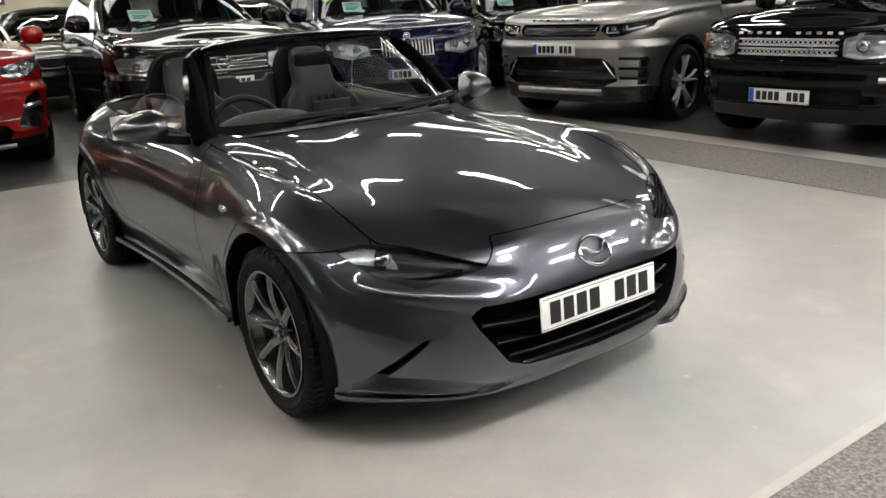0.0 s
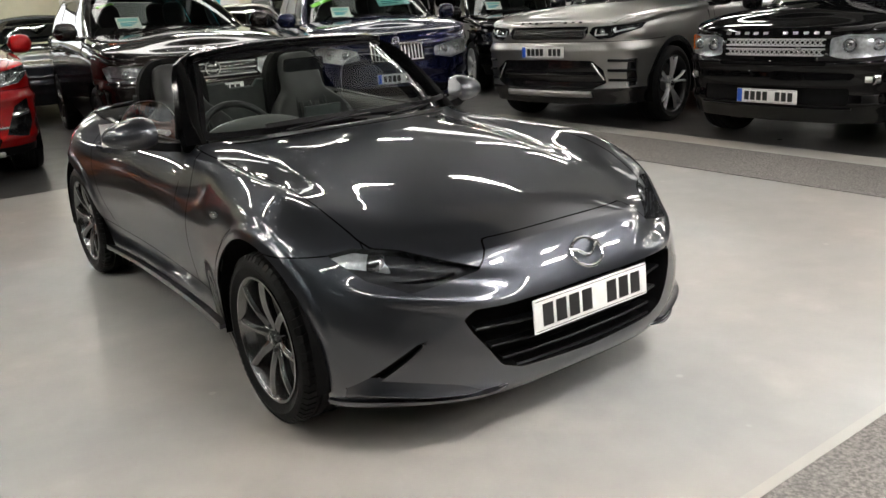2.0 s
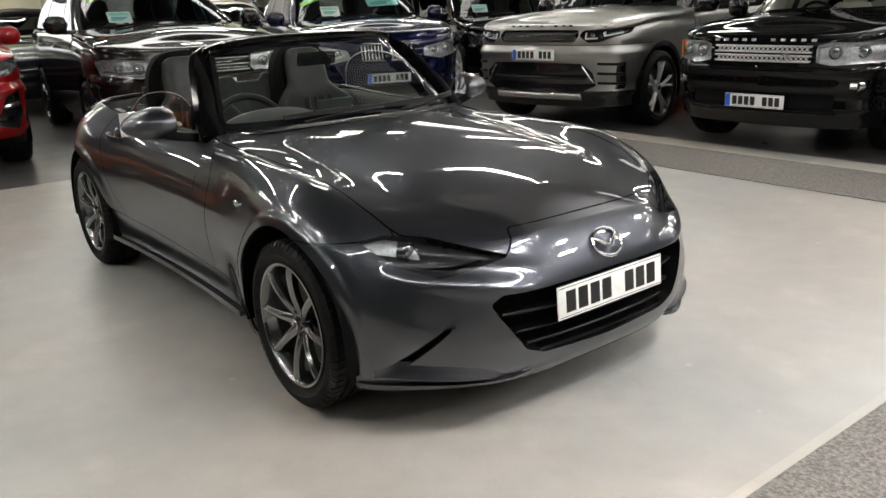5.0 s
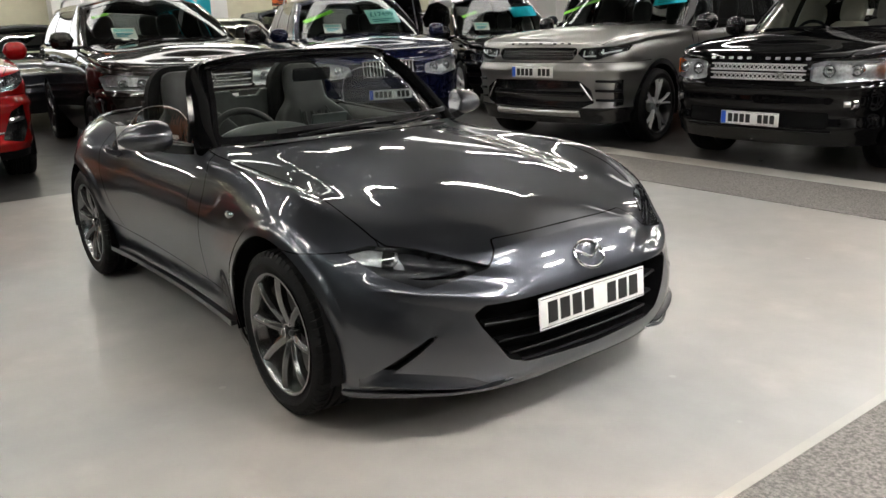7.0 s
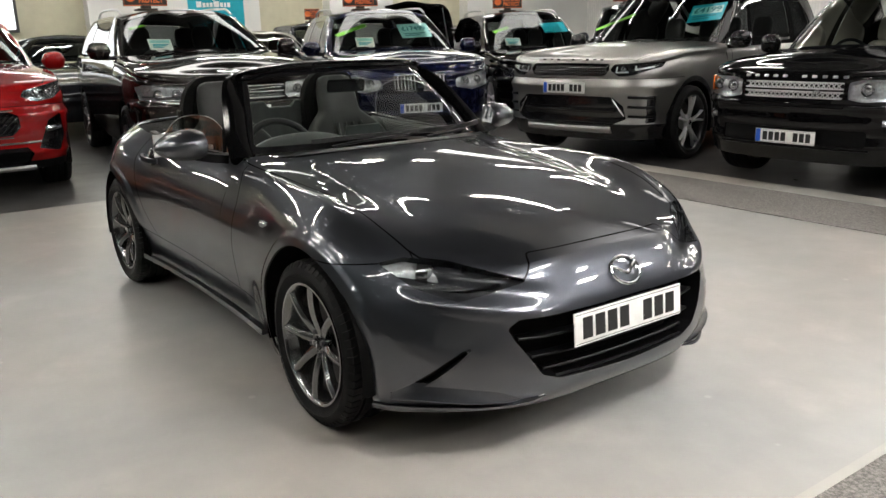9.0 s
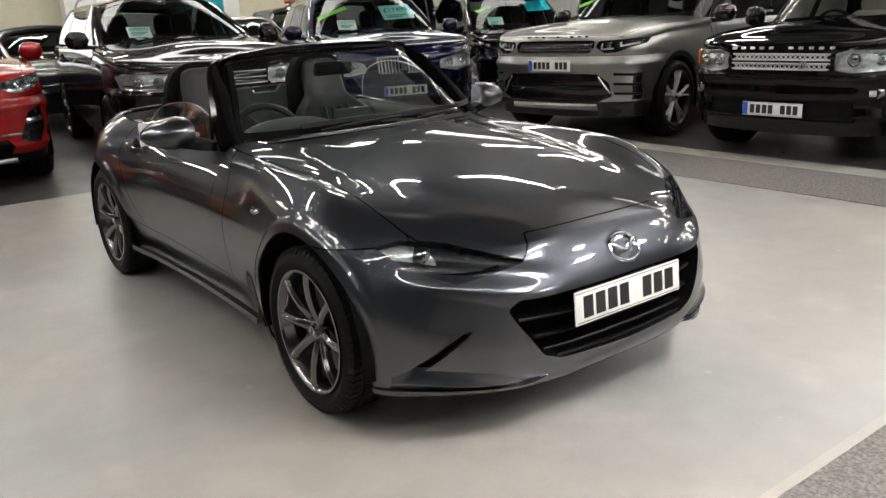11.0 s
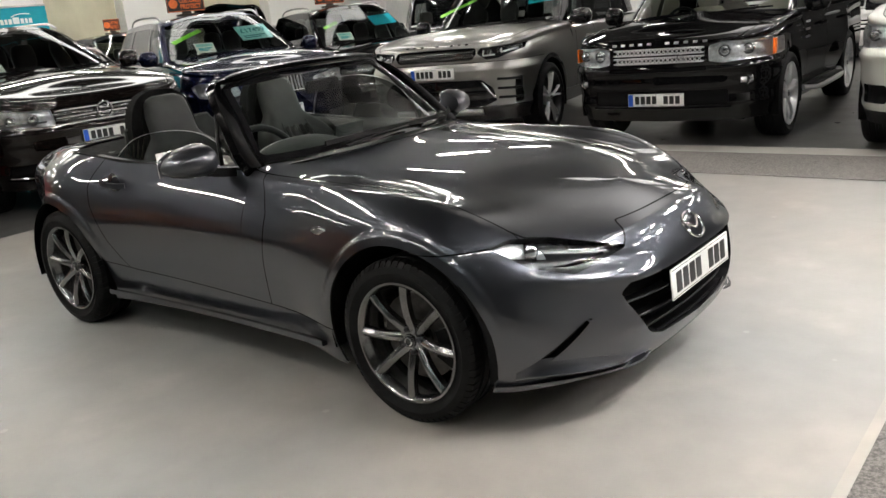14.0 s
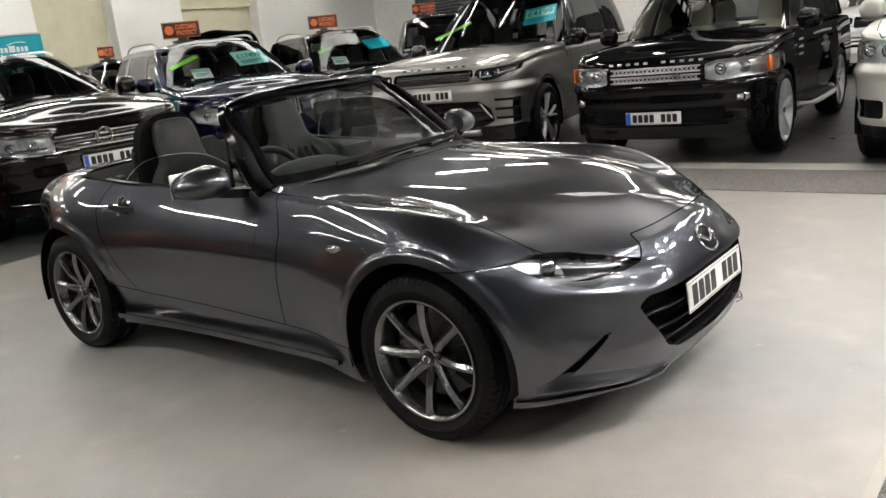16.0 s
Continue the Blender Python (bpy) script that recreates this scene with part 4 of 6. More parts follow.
    dk = Shell(net(deck, np.linspace(0, 3, 49), np.linspace(0, 4, 41)), "deck", flip=True)
    halves("boot_lid", dk, "deck", GREY_PAINT, car)
    # wheel arches
    for x in (0, WB):
        for s in (-1, 1):
            lin = [(0.362 * math.cos(a), y, 0.362 * math.sin(a)) for a in np.linspace(-0.22, math.pi + 0.22, 25) for y in (-0.84, -0.45)]
            fc = [(2 * k, 2 * k + 1, 2 * k + 3, 2 * k + 2) for k in range(24)]
            v = [(p[0] + x, p[1] if s < 0 else -p[1], p[2] + HZ) for p in lin]
            part("arch_liner", (v, fc), DARK_VOID, car, "black wheel arch liner")
    return car, front, side, bumper, doors

roadster_car, FRONT, SIDE, BUMPER, DOORS = roadster()
for wx, wy, ang in ((0, -0.745, 0), (-2.31, -0.75, 0), (0, 0.745, 180), (-2.31, 0.75, 180)):
    wheel(0.300, 0.20, 0.221, 8, GUNMETAL, 0.036, roadster_car, pose(wx, wy, 0.307, 0, 9 if wx else 2, ang), phase=0.0, nuts=4, nut_mat=LUG_DARK, hub_r=0.058)


def roadster_details(car):
    pts = np.array([v for v in FRONT.v if v[0] > 0.15])
    def fx(y, z):
        d = np.hypot(pts[:, 1] - abs(y), pts[:, 2] - z)
        k = np.argsort(d)[:6]
        wt = 1 / (d[k] + 0.004)
        return float((pts[k, 0] * wt).sum() / wt.sum())
    # headlights
    for i, o in enumerate(pair("headlight", FRONT, ("lamp", "lamp_outer"), LENS, car, "slim clear headlight with dark housing", 0.001)):
        s = 1 if i == 0 else -1
        side = lambda vf: vf if s > 0 else mirrored(vf)
        for tag, mt, lab in (("lamp", LENS_DARK, "dark lamp housing"), ("lamp_outer", LENS_IN, "bright outer reflector")):
            vf, n = FRONT.piece(tag, -0.026)
            part("housing", side(vf), mt, o, lab, normals=[(a, s * b, c) for a, b, c in n])
        part("lamp_wall", side(FRONT.rim(("lamp", "lamp_outer"), 0.026)), LENS_DARK, o)
        seat_m = pose(0.380, s * 0.600, 0.605, 0, 0, 90 - s * 40)
        part("projector_ring", moved(lathe([(0.034, -0.010), (0.037, -0.019), (0.041, -0.019), (0.044, -0.010), (0.044, 0.02)], 28), seat_m), CHROME, o, "bright projector ring")
        part("projector", moved(lathe([(0.0, -0.034), (0.012, -0.0325), (0.023, -0.028), (0.031, -0.019), (0.035, -0.008)], 28), seat_m), PROJECTOR, o, "grey glass projector ball")
        part("lamp_fin", sweep(curve([(0.37, s * 0.665, 0.580), (0.475, s * 0.56, 0.560), (0.565, s * 0.44, 0.582)], 12), [(-0.006, -0.004), (0.006, -0.004), (0.006, 0.004), (-0.006, 0.004)]), GLOSS_BLACK, o, "thin dark fin")
        for k in range(3):
            part("reflector_step", moved(box(-0.004, 0.004, -0.018, 0.018, -0.012, 0.012, 0.003), pose(0.318 + 0.022 * k, s * (0.672 - 0.022 * k), 0.625 - 0.012 * k, 0, -15, s * 52)), CHROME, o, "stepped bright reflector")
    # grille
    g = halves("grille", FRONT, "grille", DARK_VOID, car, "black recessed grille", -0.085)
    rm = FRONT.rim("grille", 0.085)
    part("surround", join(rm, mirrored(rm)), SATIN_BLACK, g)
    for z, yw in ((0.303, 0.34), (0.352, 0.38), (0.415, 0.42)):
        path = [(fx(y, z) - 0.050, y, z) for y in np.linspace(-yw, yw, 19)]
        part("slat", sweep(path, [(-0.022, -0.004), (0.014, -0.007), (0.017, 0.0), (0.014, 0.004), (-0.022, 0.003)]), SATIN_BLACK, g)
    part("lower_trim", sweep([(fx(y, 0.275) - 0.012, y, 0.277) for y in np.linspace(-0.31, 0.31, 15)], ring(0.006, 6)), GLOSS_BLACK, g)
    bars_plate(car, pose(0.727, -0.006, 0.431, 0, -4, 0), 8, False)
    part("plate_bracket", box(0.66, 0.716, -0.20, 0.20, 0.39, 0.465, 0.006), SATIN_BLACK, car)
    # badge
    bd = new("badge")
    bd.parent = car
    bd.matrix_basis = pose(fx(0, 0.578) + 0.010, 0.0, 0.578, 0, -38, 0)
    tagged(bd, "chrome oval badge")
    oval = [(0, 0.064 * math.cos(a), 0.050 * math.sin(a)) for a in np.linspace(0, 2 * math.pi, 37)[:-1]]
    part("ring", sweep(oval, ring(0.0055, 8), (1, 0, 0), True), CHROME, bd)
    for s in (-1, 1):
        part("wing", sweep(curve([(0, s * 0.057, 0.020), (0.003, s * 0.036, 0.010), (0.004, s * 0.014, -0.008), (0.004, 0, -0.014)], 10), ring(0.0055, 8), (1, 0, 0)), CHROME, bd)
    # bumper slits and blades
    for i, o in enumerate(pair("bumper_slit", FRONT, "slit", DARK_VOID, car, "narrow black air slit", -0.03)):
        s = 1 if i == 0 else -1
        rm = FRONT.rim("slit", 0.03)
        part("slit_wall", rm if s > 0 else mirrored(rm), SATIN_BLACK, o)
    for s in (-1, 1):
        lip = [(0.672, 0.340, 0.216), (0.640, 0.44, 0.208), (0.580, 0.54, 0.203), (0.475, 0.66, 0.200), (0.37, 0.755, 0.199), (0.335, 0.775, 0.199)]
        part("splitter", sweep([(p[0], s * p[1], p[2]) for p in curve(lip, 24)], [(-0.030, -0.004), (0.030, -0.004), (0.030, 0.002), (0.0, 0.005), (-0.030, 0.004)], scales=[min(1.0, 0.25 + 0.3 * i) for i in range(24)]), GREY_PAINT, car, "thin painted splitter blade")
        part("splitter_edge", sweep([(p[0] + 0.012 * min(1, i / 3), s * (p[1] + 0.020 * min(1, i / 3)), p[2] - 0.001) for i, p in enumerate(curve(lip, 24))], ring(0.004, 6)), SATIN_CHROME, car, "pale splitter edge")
        led = []
        for y, z, out in ((.765, .236, .002), (.72, .248, .016), (.65, .246, .024), (.56, .236, .022), (.47, .226, .010), (.40, .218, -.010)):
            led.append([(fx(y, z + .045) - .006, s * y, z + .045), (fx(y, z) + out * .55, s * (y + out * .6), z + .004), (fx(y, z) + out * .7, s * (y + out * .75), z - .012), (fx(y, z - .03) - .006, s * y, z - .03)])
        sh = Shell(net(np.transpose(np.array(led), (1, 0, 2)), np.linspace(0, 5, 26), np.linspace(0, 3, 10)), "b", flip=s > 0)
        part("bumper_blade", sh.piece("b")[0], GREY_PAINT, car, "painted blade under the air slit")
        skirt = [(-0.43, 0.806, 0.224), (-0.7, 0.785, 0.218), (-1.2, 0.770, 0.214), (-1.75, 0.79, 0.221), (-1.95, 0.815, 0.23)]
        part("side_skirt", sweep([(p[0], s * p[1], p[2]) for p in curve(skirt, 24)], [(-0.030, -0.009), (0.008, -0.007), (0.011, 0.000), (-0.030, 0.014)] if s < 0 else [(-0.011, 0.000), (-0.008, -0.007), (0.030, -0.009), (0.030, 0.014)]), GREY_PAINT, car, "painted side skirt blade")
        rep = [(0.035 * math.cos(a), 0.006 * (1 - 0.0), 0.015 * math.sin(a)) for a in np.linspace(0, 2 * math.pi, 21)[:-1]]
        v = [(p[0], 0, p[2]) for p in rep] + [(p[0] * 0.7, 0.008, p[2] * 0.7) for p in rep] + [(0, 0.010, 0)]
        f = [(k, (k + 1) % 20, 20 + (k + 1) % 20, 20 + k) for k in range(20)] + [(20 + k, 20 + (k + 1) % 20, 40) for k in range(20)]
        m = pose(-0.392, s * 0.811, 0.672, s * 12, 8, 0 if s > 0 else 180)
        part("side_repeater", (v, f), LENS_MID, car, "clear side indicator", m=m)
        part("repeater_rim", sweep([(p[0] * 1.08, 0, p[2] * 1.12) for p in rep], ring(0.002, 6), (0, 1, 0), True), GREY_PAINT, car, m=m)
    # windscreen and its surround
    base = [(-.665, 0, .886), (-.70, .30, .882), (-.79, .50, .874), (-.915, .635, .862)]
    top = [(-1.125, 0, 1.212), (-1.14, .25, 1.208), (-1.175, .40, 1.200), (-1.25, .505, 1.165)]
    mid = [((a[0] + b[0]) / 2 + .004, (a[1] + b[1]) / 2 * 1.01, (a[2] + b[2]) / 2 + .003) for a, b in zip(base, top)]
    gl = Shell(net([base, mid, top], np.linspace(0, 3, 31), np.linspace(0, 2, 17)), "glass", flip=True)
    gl.cut(lambda P: np.minimum(P[:, 2] - 0.914 + 0.06 * P[:, 1] ** 2, np.minimum(0.613 - 0.43 * (P[:, 2] - 0.862) - np.abs(P[:, 1]), 1.190 - 0.11 * P[:, 1] ** 2 - P[:, 2])), "border", ("glass",))
    halves("windscreen_border", gl, "border", GLOSS_BLACK, car, "black printed border of the windscreen")
    halves("windscreen", gl, "glass", GLASS, car, "clear raked windscreen")
    for s in (-1, 1):
        pil = [(-.885, s * .660, .843), (-.955, s * .648, .905), (-1.08, s * .603, 1.03), (-1.195, s * .556, 1.125), (-1.285, s * .49, 1.192)]
        part("windscreen_pillar", sweep(curve(pil, 16), [(-.060, -.020), (-.046, -.030), (.046, -.030), (.060, -.012), (.056, .013), (.010, .026), (-.052, .016)], (1, 0, 0), scales=[(0.92 if s < 0 else 0.55) * min(1.0, 0.35 + 0.25 * (15 - i)) for i in range(16)]), PILLAR_BLACK, car, "gloss black windscreen pillar")
        part("pillar_trim", sweep([(p[0] - 0.012, p[1] + s * (0.032 if s < 0 else 0.019), p[2] - 0.004) for p in curve(pil, 16)], ring(0.003, 6), (1, 0, 0)), SATIN_CHROME, car, "bright pillar edge")
    hd = [(-1.285, -.515, 1.184), (-1.225, -.43, 1.210), (-1.178, -.25, 1.228), (-1.160, 0, 1.233), (-1.178, .25, 1.228), (-1.225, .43, 1.210), (-1.285, .515, 1.184)]
    part("windscreen_header", sweep(curve(hd, 32), [(-.045, -.018), (.02, -.022), (.045, -.012), (.045, .006), (.0, .016), (-.045, .008)], scales=[min(1.0, 0.3 + 0.25 * min(i, 31 - i)) for i in range(32)]), PILLAR_BLACK, car, "gloss black windscreen header rail")
    part("glass_edge", sweep([(p[0] + 0.048, p[1] * 0.965, p[2] - 0.012) for p in curve(hd, 32)], ring(0.004, 6)), SATIN_BLACK, car)
    part("interior_mirror", moved(box(-0.014, 0.014, -0.105, 0.105, -0.032, 0.032, 0.013), pose(-1.14, 0, 1.118, 0, 10, 0)), LENS_DARK, car, "black interior mirror")
    # cowl and wipers
    cowl = [(-.87, -.64, .845), (-.745, -.46, .866), (-.655, -.22, .878), (-.625, 0, .882), (-.655, .22, .878), (-.745, .46, .866), (-.87, .64, .845)]
    part("cowl", sweep([(p[0] - 0.03, p[1], p[2] - 0.004) for p in curve(cowl, 28)], [(-.05, -.015), (.05, -.015), (.045, .002), (-.05, .006)]), SATIN_BLACK, car)
    for y0, y1, x1 in ((-.30, .22, -.70), (.20, .60, -.86)):
        arm = part("wiper", sweep(curve([(-.66, y0 - 0.05, .895), (-.665, y0 + 0.1, .905), (x1 + 0.03, (y0 + y1) / 2 + 0.1, .912)], 10), [(-.010, -.005), (.010, -.005), (.008, .005), (-.008, .005)]), SATIN_BLACK, car, "black wiper arm")
        part("wiper_blade", sweep(curve([(-.715, y0 - .12, .918), (-.70, y0 + .15, .922), (x1, y1, .915)], 12), [(-.008, -.010), (.008, -.010), (.003, .010), (-.003, .010)]), SATIN_BLACK, arm)
    # mirrors
    for s in (-1, 1):
        v = []
        for i in range(13):
            t = 1 - (1 - i / 12) ** 1.6
            sc = max(min(1.0, 0.80 + 1.3 * t) * (1 - t ** 2.8) ** 0.60, 0.05)
            for j in range(20):
                a = 2 * math.pi * j / 20
                c, q = math.cos(a), math.sin(a)
                v.append((-1.045 + (0.115 if c > 0 else 0.035) * sc * math.copysign(abs(c) ** 0.95, c) + 0.02 * (0.5 - t), s * (0.795 + 0.195 * t), 0.912 + 0.073 * sc * math.copysign(abs(q) ** 0.92, q) * (1.05 if q > 0 else 0.86) - 0.006 * t))
        f = [(i * 20 + j, i * 20 + (j + 1) % 20, (i + 1) * 20 + (j + 1) % 20, (i + 1) * 20 + j) for i in range(12) for j in range(20)] + [tuple(reversed(range(20))), tuple(240 + j for j in range(20))]
        if s > 0:
            f = [tuple(reversed(q)) for q in f]
        mir = part("door_mirror", (v, f), GREY_PAINT, car)
        part("mirror_glass", moved(box(-0.003, 0.003, -0.085, 0.085, -0.05, 0.05, 0.002), pose(-1.082, s * 0.90, 0.92, 0, 0, 0)), CHROME, mir)
        part("mirror_foot", sweep(curve([(-1.0, s * .70, .845), (-1.005, s * .76, .855), (-1.02, s * .83, .872)], 8), [(-.04, -.018), (.04, -.018), (.035, .018), (-.035, .018)]), SATIN_BLACK, mir, "black mirror foot")
        # quarter light and wound-down door glass
        part("quarter_glass", ([(-1.03, s * .655, .86), (-1.12, s * .655, .86), (-1.135, s * .64, .97), (-1.115, s * .635, 1.0)], [(0, 1, 2, 3)]), CLEAR_GLASS, car, "small fixed quarter glass", smooth=False)
        part("quarter_post", sweep([(-1.12, s * .657, .85), (-1.14, s * .642, .97), (-1.225, s * .56, 1.11)], ring(.009, 6), (1, 0, 0)), SATIN_BLACK, car)
        edge = [(-1.14, .95), (-1.25, .985), (-1.45, 1.0), (-1.65, .985), (-1.82, .945), (-1.93, .875)]
        ed = [tuple(p) for p in spline(chord([(a, b, 0) for a, b in edge]), [(a, b) for a, b in edge], np.linspace(0, chord([(a, b, 0) for a, b in edge])[-1], 20))]
        gv = [(x, s * (.668 - (z - .86) * .25), z) for x, z in ed] + [(x, s * .668, .84) for x, z in ed]
        gf = [(k, k + 1, 21 + k, 20 + k) for k in range(19)]
        if s > 0:
            far = curve([(-1.13, .90, 0), (-1.17, 1.02, 0), (-1.30, 1.09, 0), (-1.50, 1.11, 0), (-1.70, 1.08, 0), (-1.86, 1.0, 0), (-1.95, .88, 0)], 24)
            fv = [(p[0], s * (.668 - (p[1] - .86) * .40), p[1]) for p in far] + [(p[0], s * .668, .84) for p in far]
            part("door_glass", (fv, [(k, k + 1, 25 + k, 24 + k) for k in range(23)]), CLEAR_GLASS, car, "raised curved door glass", smooth=False)
            part("glass_rim", sweep(fv[:24], ring(0.0022, 5), (0, 1, 0)), SATIN_CHROME, car)
        if s < 0:
            part("door_glass", (gv, gf), CLEAR_GLASS, car, "half lowered curved door glass", smooth=False)
            part("glass_rim", sweep([gv[k] for k in range(20)], ring(0.0014, 5), (0, 1, 0)), SATIN_CHROME, car)
        # handle
        hnd = part("door_handle", sweep(curve([(-1.70, s * .792, .765), (-1.73, s * .818, .768), (-1.80, s * .826, .772), (-1.86, s * .818, .776), (-1.89, s * .80, .778)], 14), [(-.008, -.012), (.007, -.012), (.010, .0), (.007, .012), (-.008, .012)]), GREY_PAINT, DOORS[0 if s > 0 else 1])
        # dark colour on the cup stands in for the dark surroundings it reflects
        part("handle_cup", moved(lathe([(0.0, 0.012), (0.03, 0.009), (0.044, 0.0), (0.05, -0.004)], 20), pose(-1.80, s * .790, .772, 0, 0, 180 if s < 0 else 0)), LENS_DARK, hnd, "recessed handle cup coloured dark in place of its reflections")
        # belt capping and door card
        bl = [(-.87, .655, .853), (-1.1, .664, .853), (-1.35, .675, .852), (-1.65, .685, .858), (-1.95, .695, .872), (-2.06, .69, .88)]
        part("belt_cap", sweep([(p[0], s * p[1], p[2] - .004) for p in curve(bl, 24)], [(-.018, -.006), (.018, -.006), (.014, .007), (-.014, .007)]), SATIN_BLACK, car, "black belt capping")
        card = [[(-.86, .63, .85), (-1.35, .645, .85), (-2.0, .66, .868)], [(-.86, .60, .80), (-1.35, .60, .79), (-2.0, .61, .80)], [(-.86, .64, .60), (-1.35, .65, .58), (-2.0, .66, .6)], [(-.86, .62, .28), (-1.35, .62, .28), (-2.0, .62, .28)]]
        cs = Shell(net(card, np.linspace(0, 2, 17), np.linspace(0, 3, 19)), "c")
        vf, n = cs.piece("c")
        part("door_card", vf if s > 0 else mirrored(vf), DASH, car, "dark moulded door card")
        # tan colour stands in for a car reflected beside the door mirror
        part("reflection_strip", sweep([(-.95, s * .645, .842), (-1.06, s * .645, .842), (-1.16, s * .648, .84)], ring(.022, 8, .5)), TAN, car, "tan strip in place of a car's reflection beside the mirror")
        part("door_pull", sweep(curve([(-1.2, s * .60, .72), (-1.35, s * .575, .725), (-1.6, s * .58, .73), (-1.75, s * .61, .73)], 12), ring(.018, 8)), SATIN_BLACK, car)
    # cabin
    part("cabin_floor", box(-2.05, -.55, -.64, .64, .22, .27, .02), DARK_VOID, car)
    part("rear_bulkhead", box(-2.12, -2.02, -.66, .66, .25, .885, .03), DASH, car, "grey moulded panel behind the seats")
    part("centre_tunnel", box(-2.0, -.95, -.10, .10, .26, .60, .04), DASH, car)
    part("gear_knob", moved(lathe([(0.0, 0.03), (.018, .026), (.024, .01), (.02, -.02), (.008, -.03), (.007, -.12)], 16), pose(-1.28, 0, .71, 90, 0, 0)), SATIN_BLACK, car)
    dash = [[(-.93, .60, .835), (-.76, .3, .862), (-.70, 0, .868), (-.76, -.3, .862), (-.93, -.60, .835)], [(-.98, .62, .832), (-.92, .3, .845), (-.88, 0, .842), (-.92, -.3, .868), (-.98, -.62, .832)], [(-1.03, .62, .80), (-1.04, .3, .81), (-1.02, 0, .81), (-1.06, -.3, .845), (-1.03, -.62, .80)], [(-1.05, .62, .70), (-1.06, .3, .71), (-1.04, 0, .72), (-1.05, -.3, .72), (-1.05, -.62, .70)], [(-.95, .62, .52), (-.96, .3, .52), (-.98, 0, .50), (-.96, -.3, .52), (-.95, -.62, .52)]]
    ds = Shell(net(dash, np.linspace(0, 4, 41), np.linspace(0, 4, 33)), "d", flip=False)
    part("dashboard", ds.piece("d")[0], DASH, car, "dark grey moulded dashboard")
    part("display_screen", moved(box(-.008, .008, -.095, .095, -.052, .052, .006), pose(-1.0, 0, .888, 0, 14, 0)), SCREEN, car, "upright tablet screen")
    hood = []
    for x, top in ((-1.075, .845), (-1.055, .898), (-1.0, .928), (-.92, .924), (-.84, .905), (-.78, .880)):
        hood.append([(x, -.335 - .235 * math.cos(a) * (1.0 if x < -.9 else 0.85), .83 + (top - .83) * math.sin(a) ** 0.75) for a in np.linspace(0, math.pi, 11)])
    hs = Shell(net(hood, np.linspace(0, 10, 41), np.linspace(0, 5, 26)), "h")
    part("instrument_hood", hs.piece("h")[0], DASH, car, "rounded dark grey instrument hood")
    part("hood_stitching", sweep([tuple(p + np.array((0, 0, .002))) for p in net(hood, np.linspace(0, 10, 41), np.array([1.6]))[:, 0]], ring(.0018, 5), (1, 0, 0)), SATIN_CHROME, car, "pale stitching")
    wc = pose(-1.19, -.34, .795, 0, -24, 0)
    sw = new("steering_wheel")
    sw.parent = car
    sw.matrix_basis = wc
    part("wheel_rim", sweep([(0, .183 * math.cos(a), .183 * math.sin(a)) for a in np.linspace(0, 2 * math.pi, 41)[:-1]], ring(.0165, 10), (1, 0, 0), True), LEATHER, sw)
    part("boss", moved(lathe([(0.0, .022), (.05, .02), (.07, .008), (.075, -.02)], 24), pose(0, 0, 0, 0, 0, 90)), SATIN_BLACK, sw)
    for a in (0, math.pi, -math.pi / 2):
        part("wheel_spoke", sweep([(0, .06 * math.cos(a), .06 * math.sin(a)), (.004, .12 * math.cos(a), .12 * math.sin(a)), (0, .175 * math.cos(a), .175 * math.sin(a))], ring(.018, 8, .45), (1, 0, 0)), SATIN_BLACK, sw)
    for s in (-1, 1):
        sport_seat(car, -1.46, s * .36, .225, GREY_LEATHER)
        hoop = [(-2.0, s * .36 - .15, .80), (-1.99, s * .36 - .145, 1.04), (-1.99, s * .36 - .09, 1.115), (-1.99, s * .36, 1.13), (-1.99, s * .36 + .09, 1.115), (-1.99, s * .36 + .145, 1.04), (-2.0, s * .36 + .15, .80)]
        part("roll_hoop", sweep(curve(hoop, 28), [(-.028, -.035), (.028, -.035), (.03, .03), (-.03, .03)], (1, 0, 0)), FABRIC, car, "black trimmed hoop behind the seat")
        part("hoop_panel", moved(box(-.012, .012, -.13, .13, -.13, .13, .01), pose(-1.995, s * .36, .93, 0, 4, 0)), DASH, car, "grey panel between the legs of the hoop")
    rim = [(-.56, .86), (-.56, .985), (-.06, 1.0), (-.03, .965), (.11, .965), (.14, 1.0), (.56, .985), (.56, .86)]
    part("wind_deflector", ([(x, y, z) for x in (-2.024, -2.010) for y, z in rim], [tuple(range(8)), tuple(range(15, 7, -1))] + [(k, 8 + k, 8 + (k + 1) % 8, (k + 1) % 8) for k in range(8)]), DASH, car, "grey notched wind deflector panel", smooth=False)
    part("deflector_trim", sweep([(-2.006, y, z - .004) for y, z in rim[1:7]], ring(.004, 6), (1, 0, 0)), SCREEN, car, "pale edge of the deflector")
    ton = [[(-2.00, .705, .868), (-2.16, .705, .882), (-2.34, .69, .893)], [(-2.03, .42, .895), (-2.17, .43, .918), (-2.32, .45, .907)], [(-2.04, .2, .897), (-2.17, .2, .922), (-2.31, .22, .909)], [(-2.04, 0, .897), (-2.17, 0, .922), (-2.30, 0, .909)]]
    ts = Shell(net(ton, np.linspace(0, 2, 13), np.linspace(0, 3, 25)), "t", flip=True)
    halves("folded_roof", ts, "t", FABRIC, car, "folded black fabric roof")
    part("stickered_bag", moved(box(-.10, .10, -.05, .05, -.012, .012, .008), pose(-1.75, -.58, .80, 20, 0, 20)), CARD_W, car, "white and blue paper in the door")
    part("underbody", box(-2.9, .45, -.60, .60, .13, .22, .02), DARK_VOID, car)


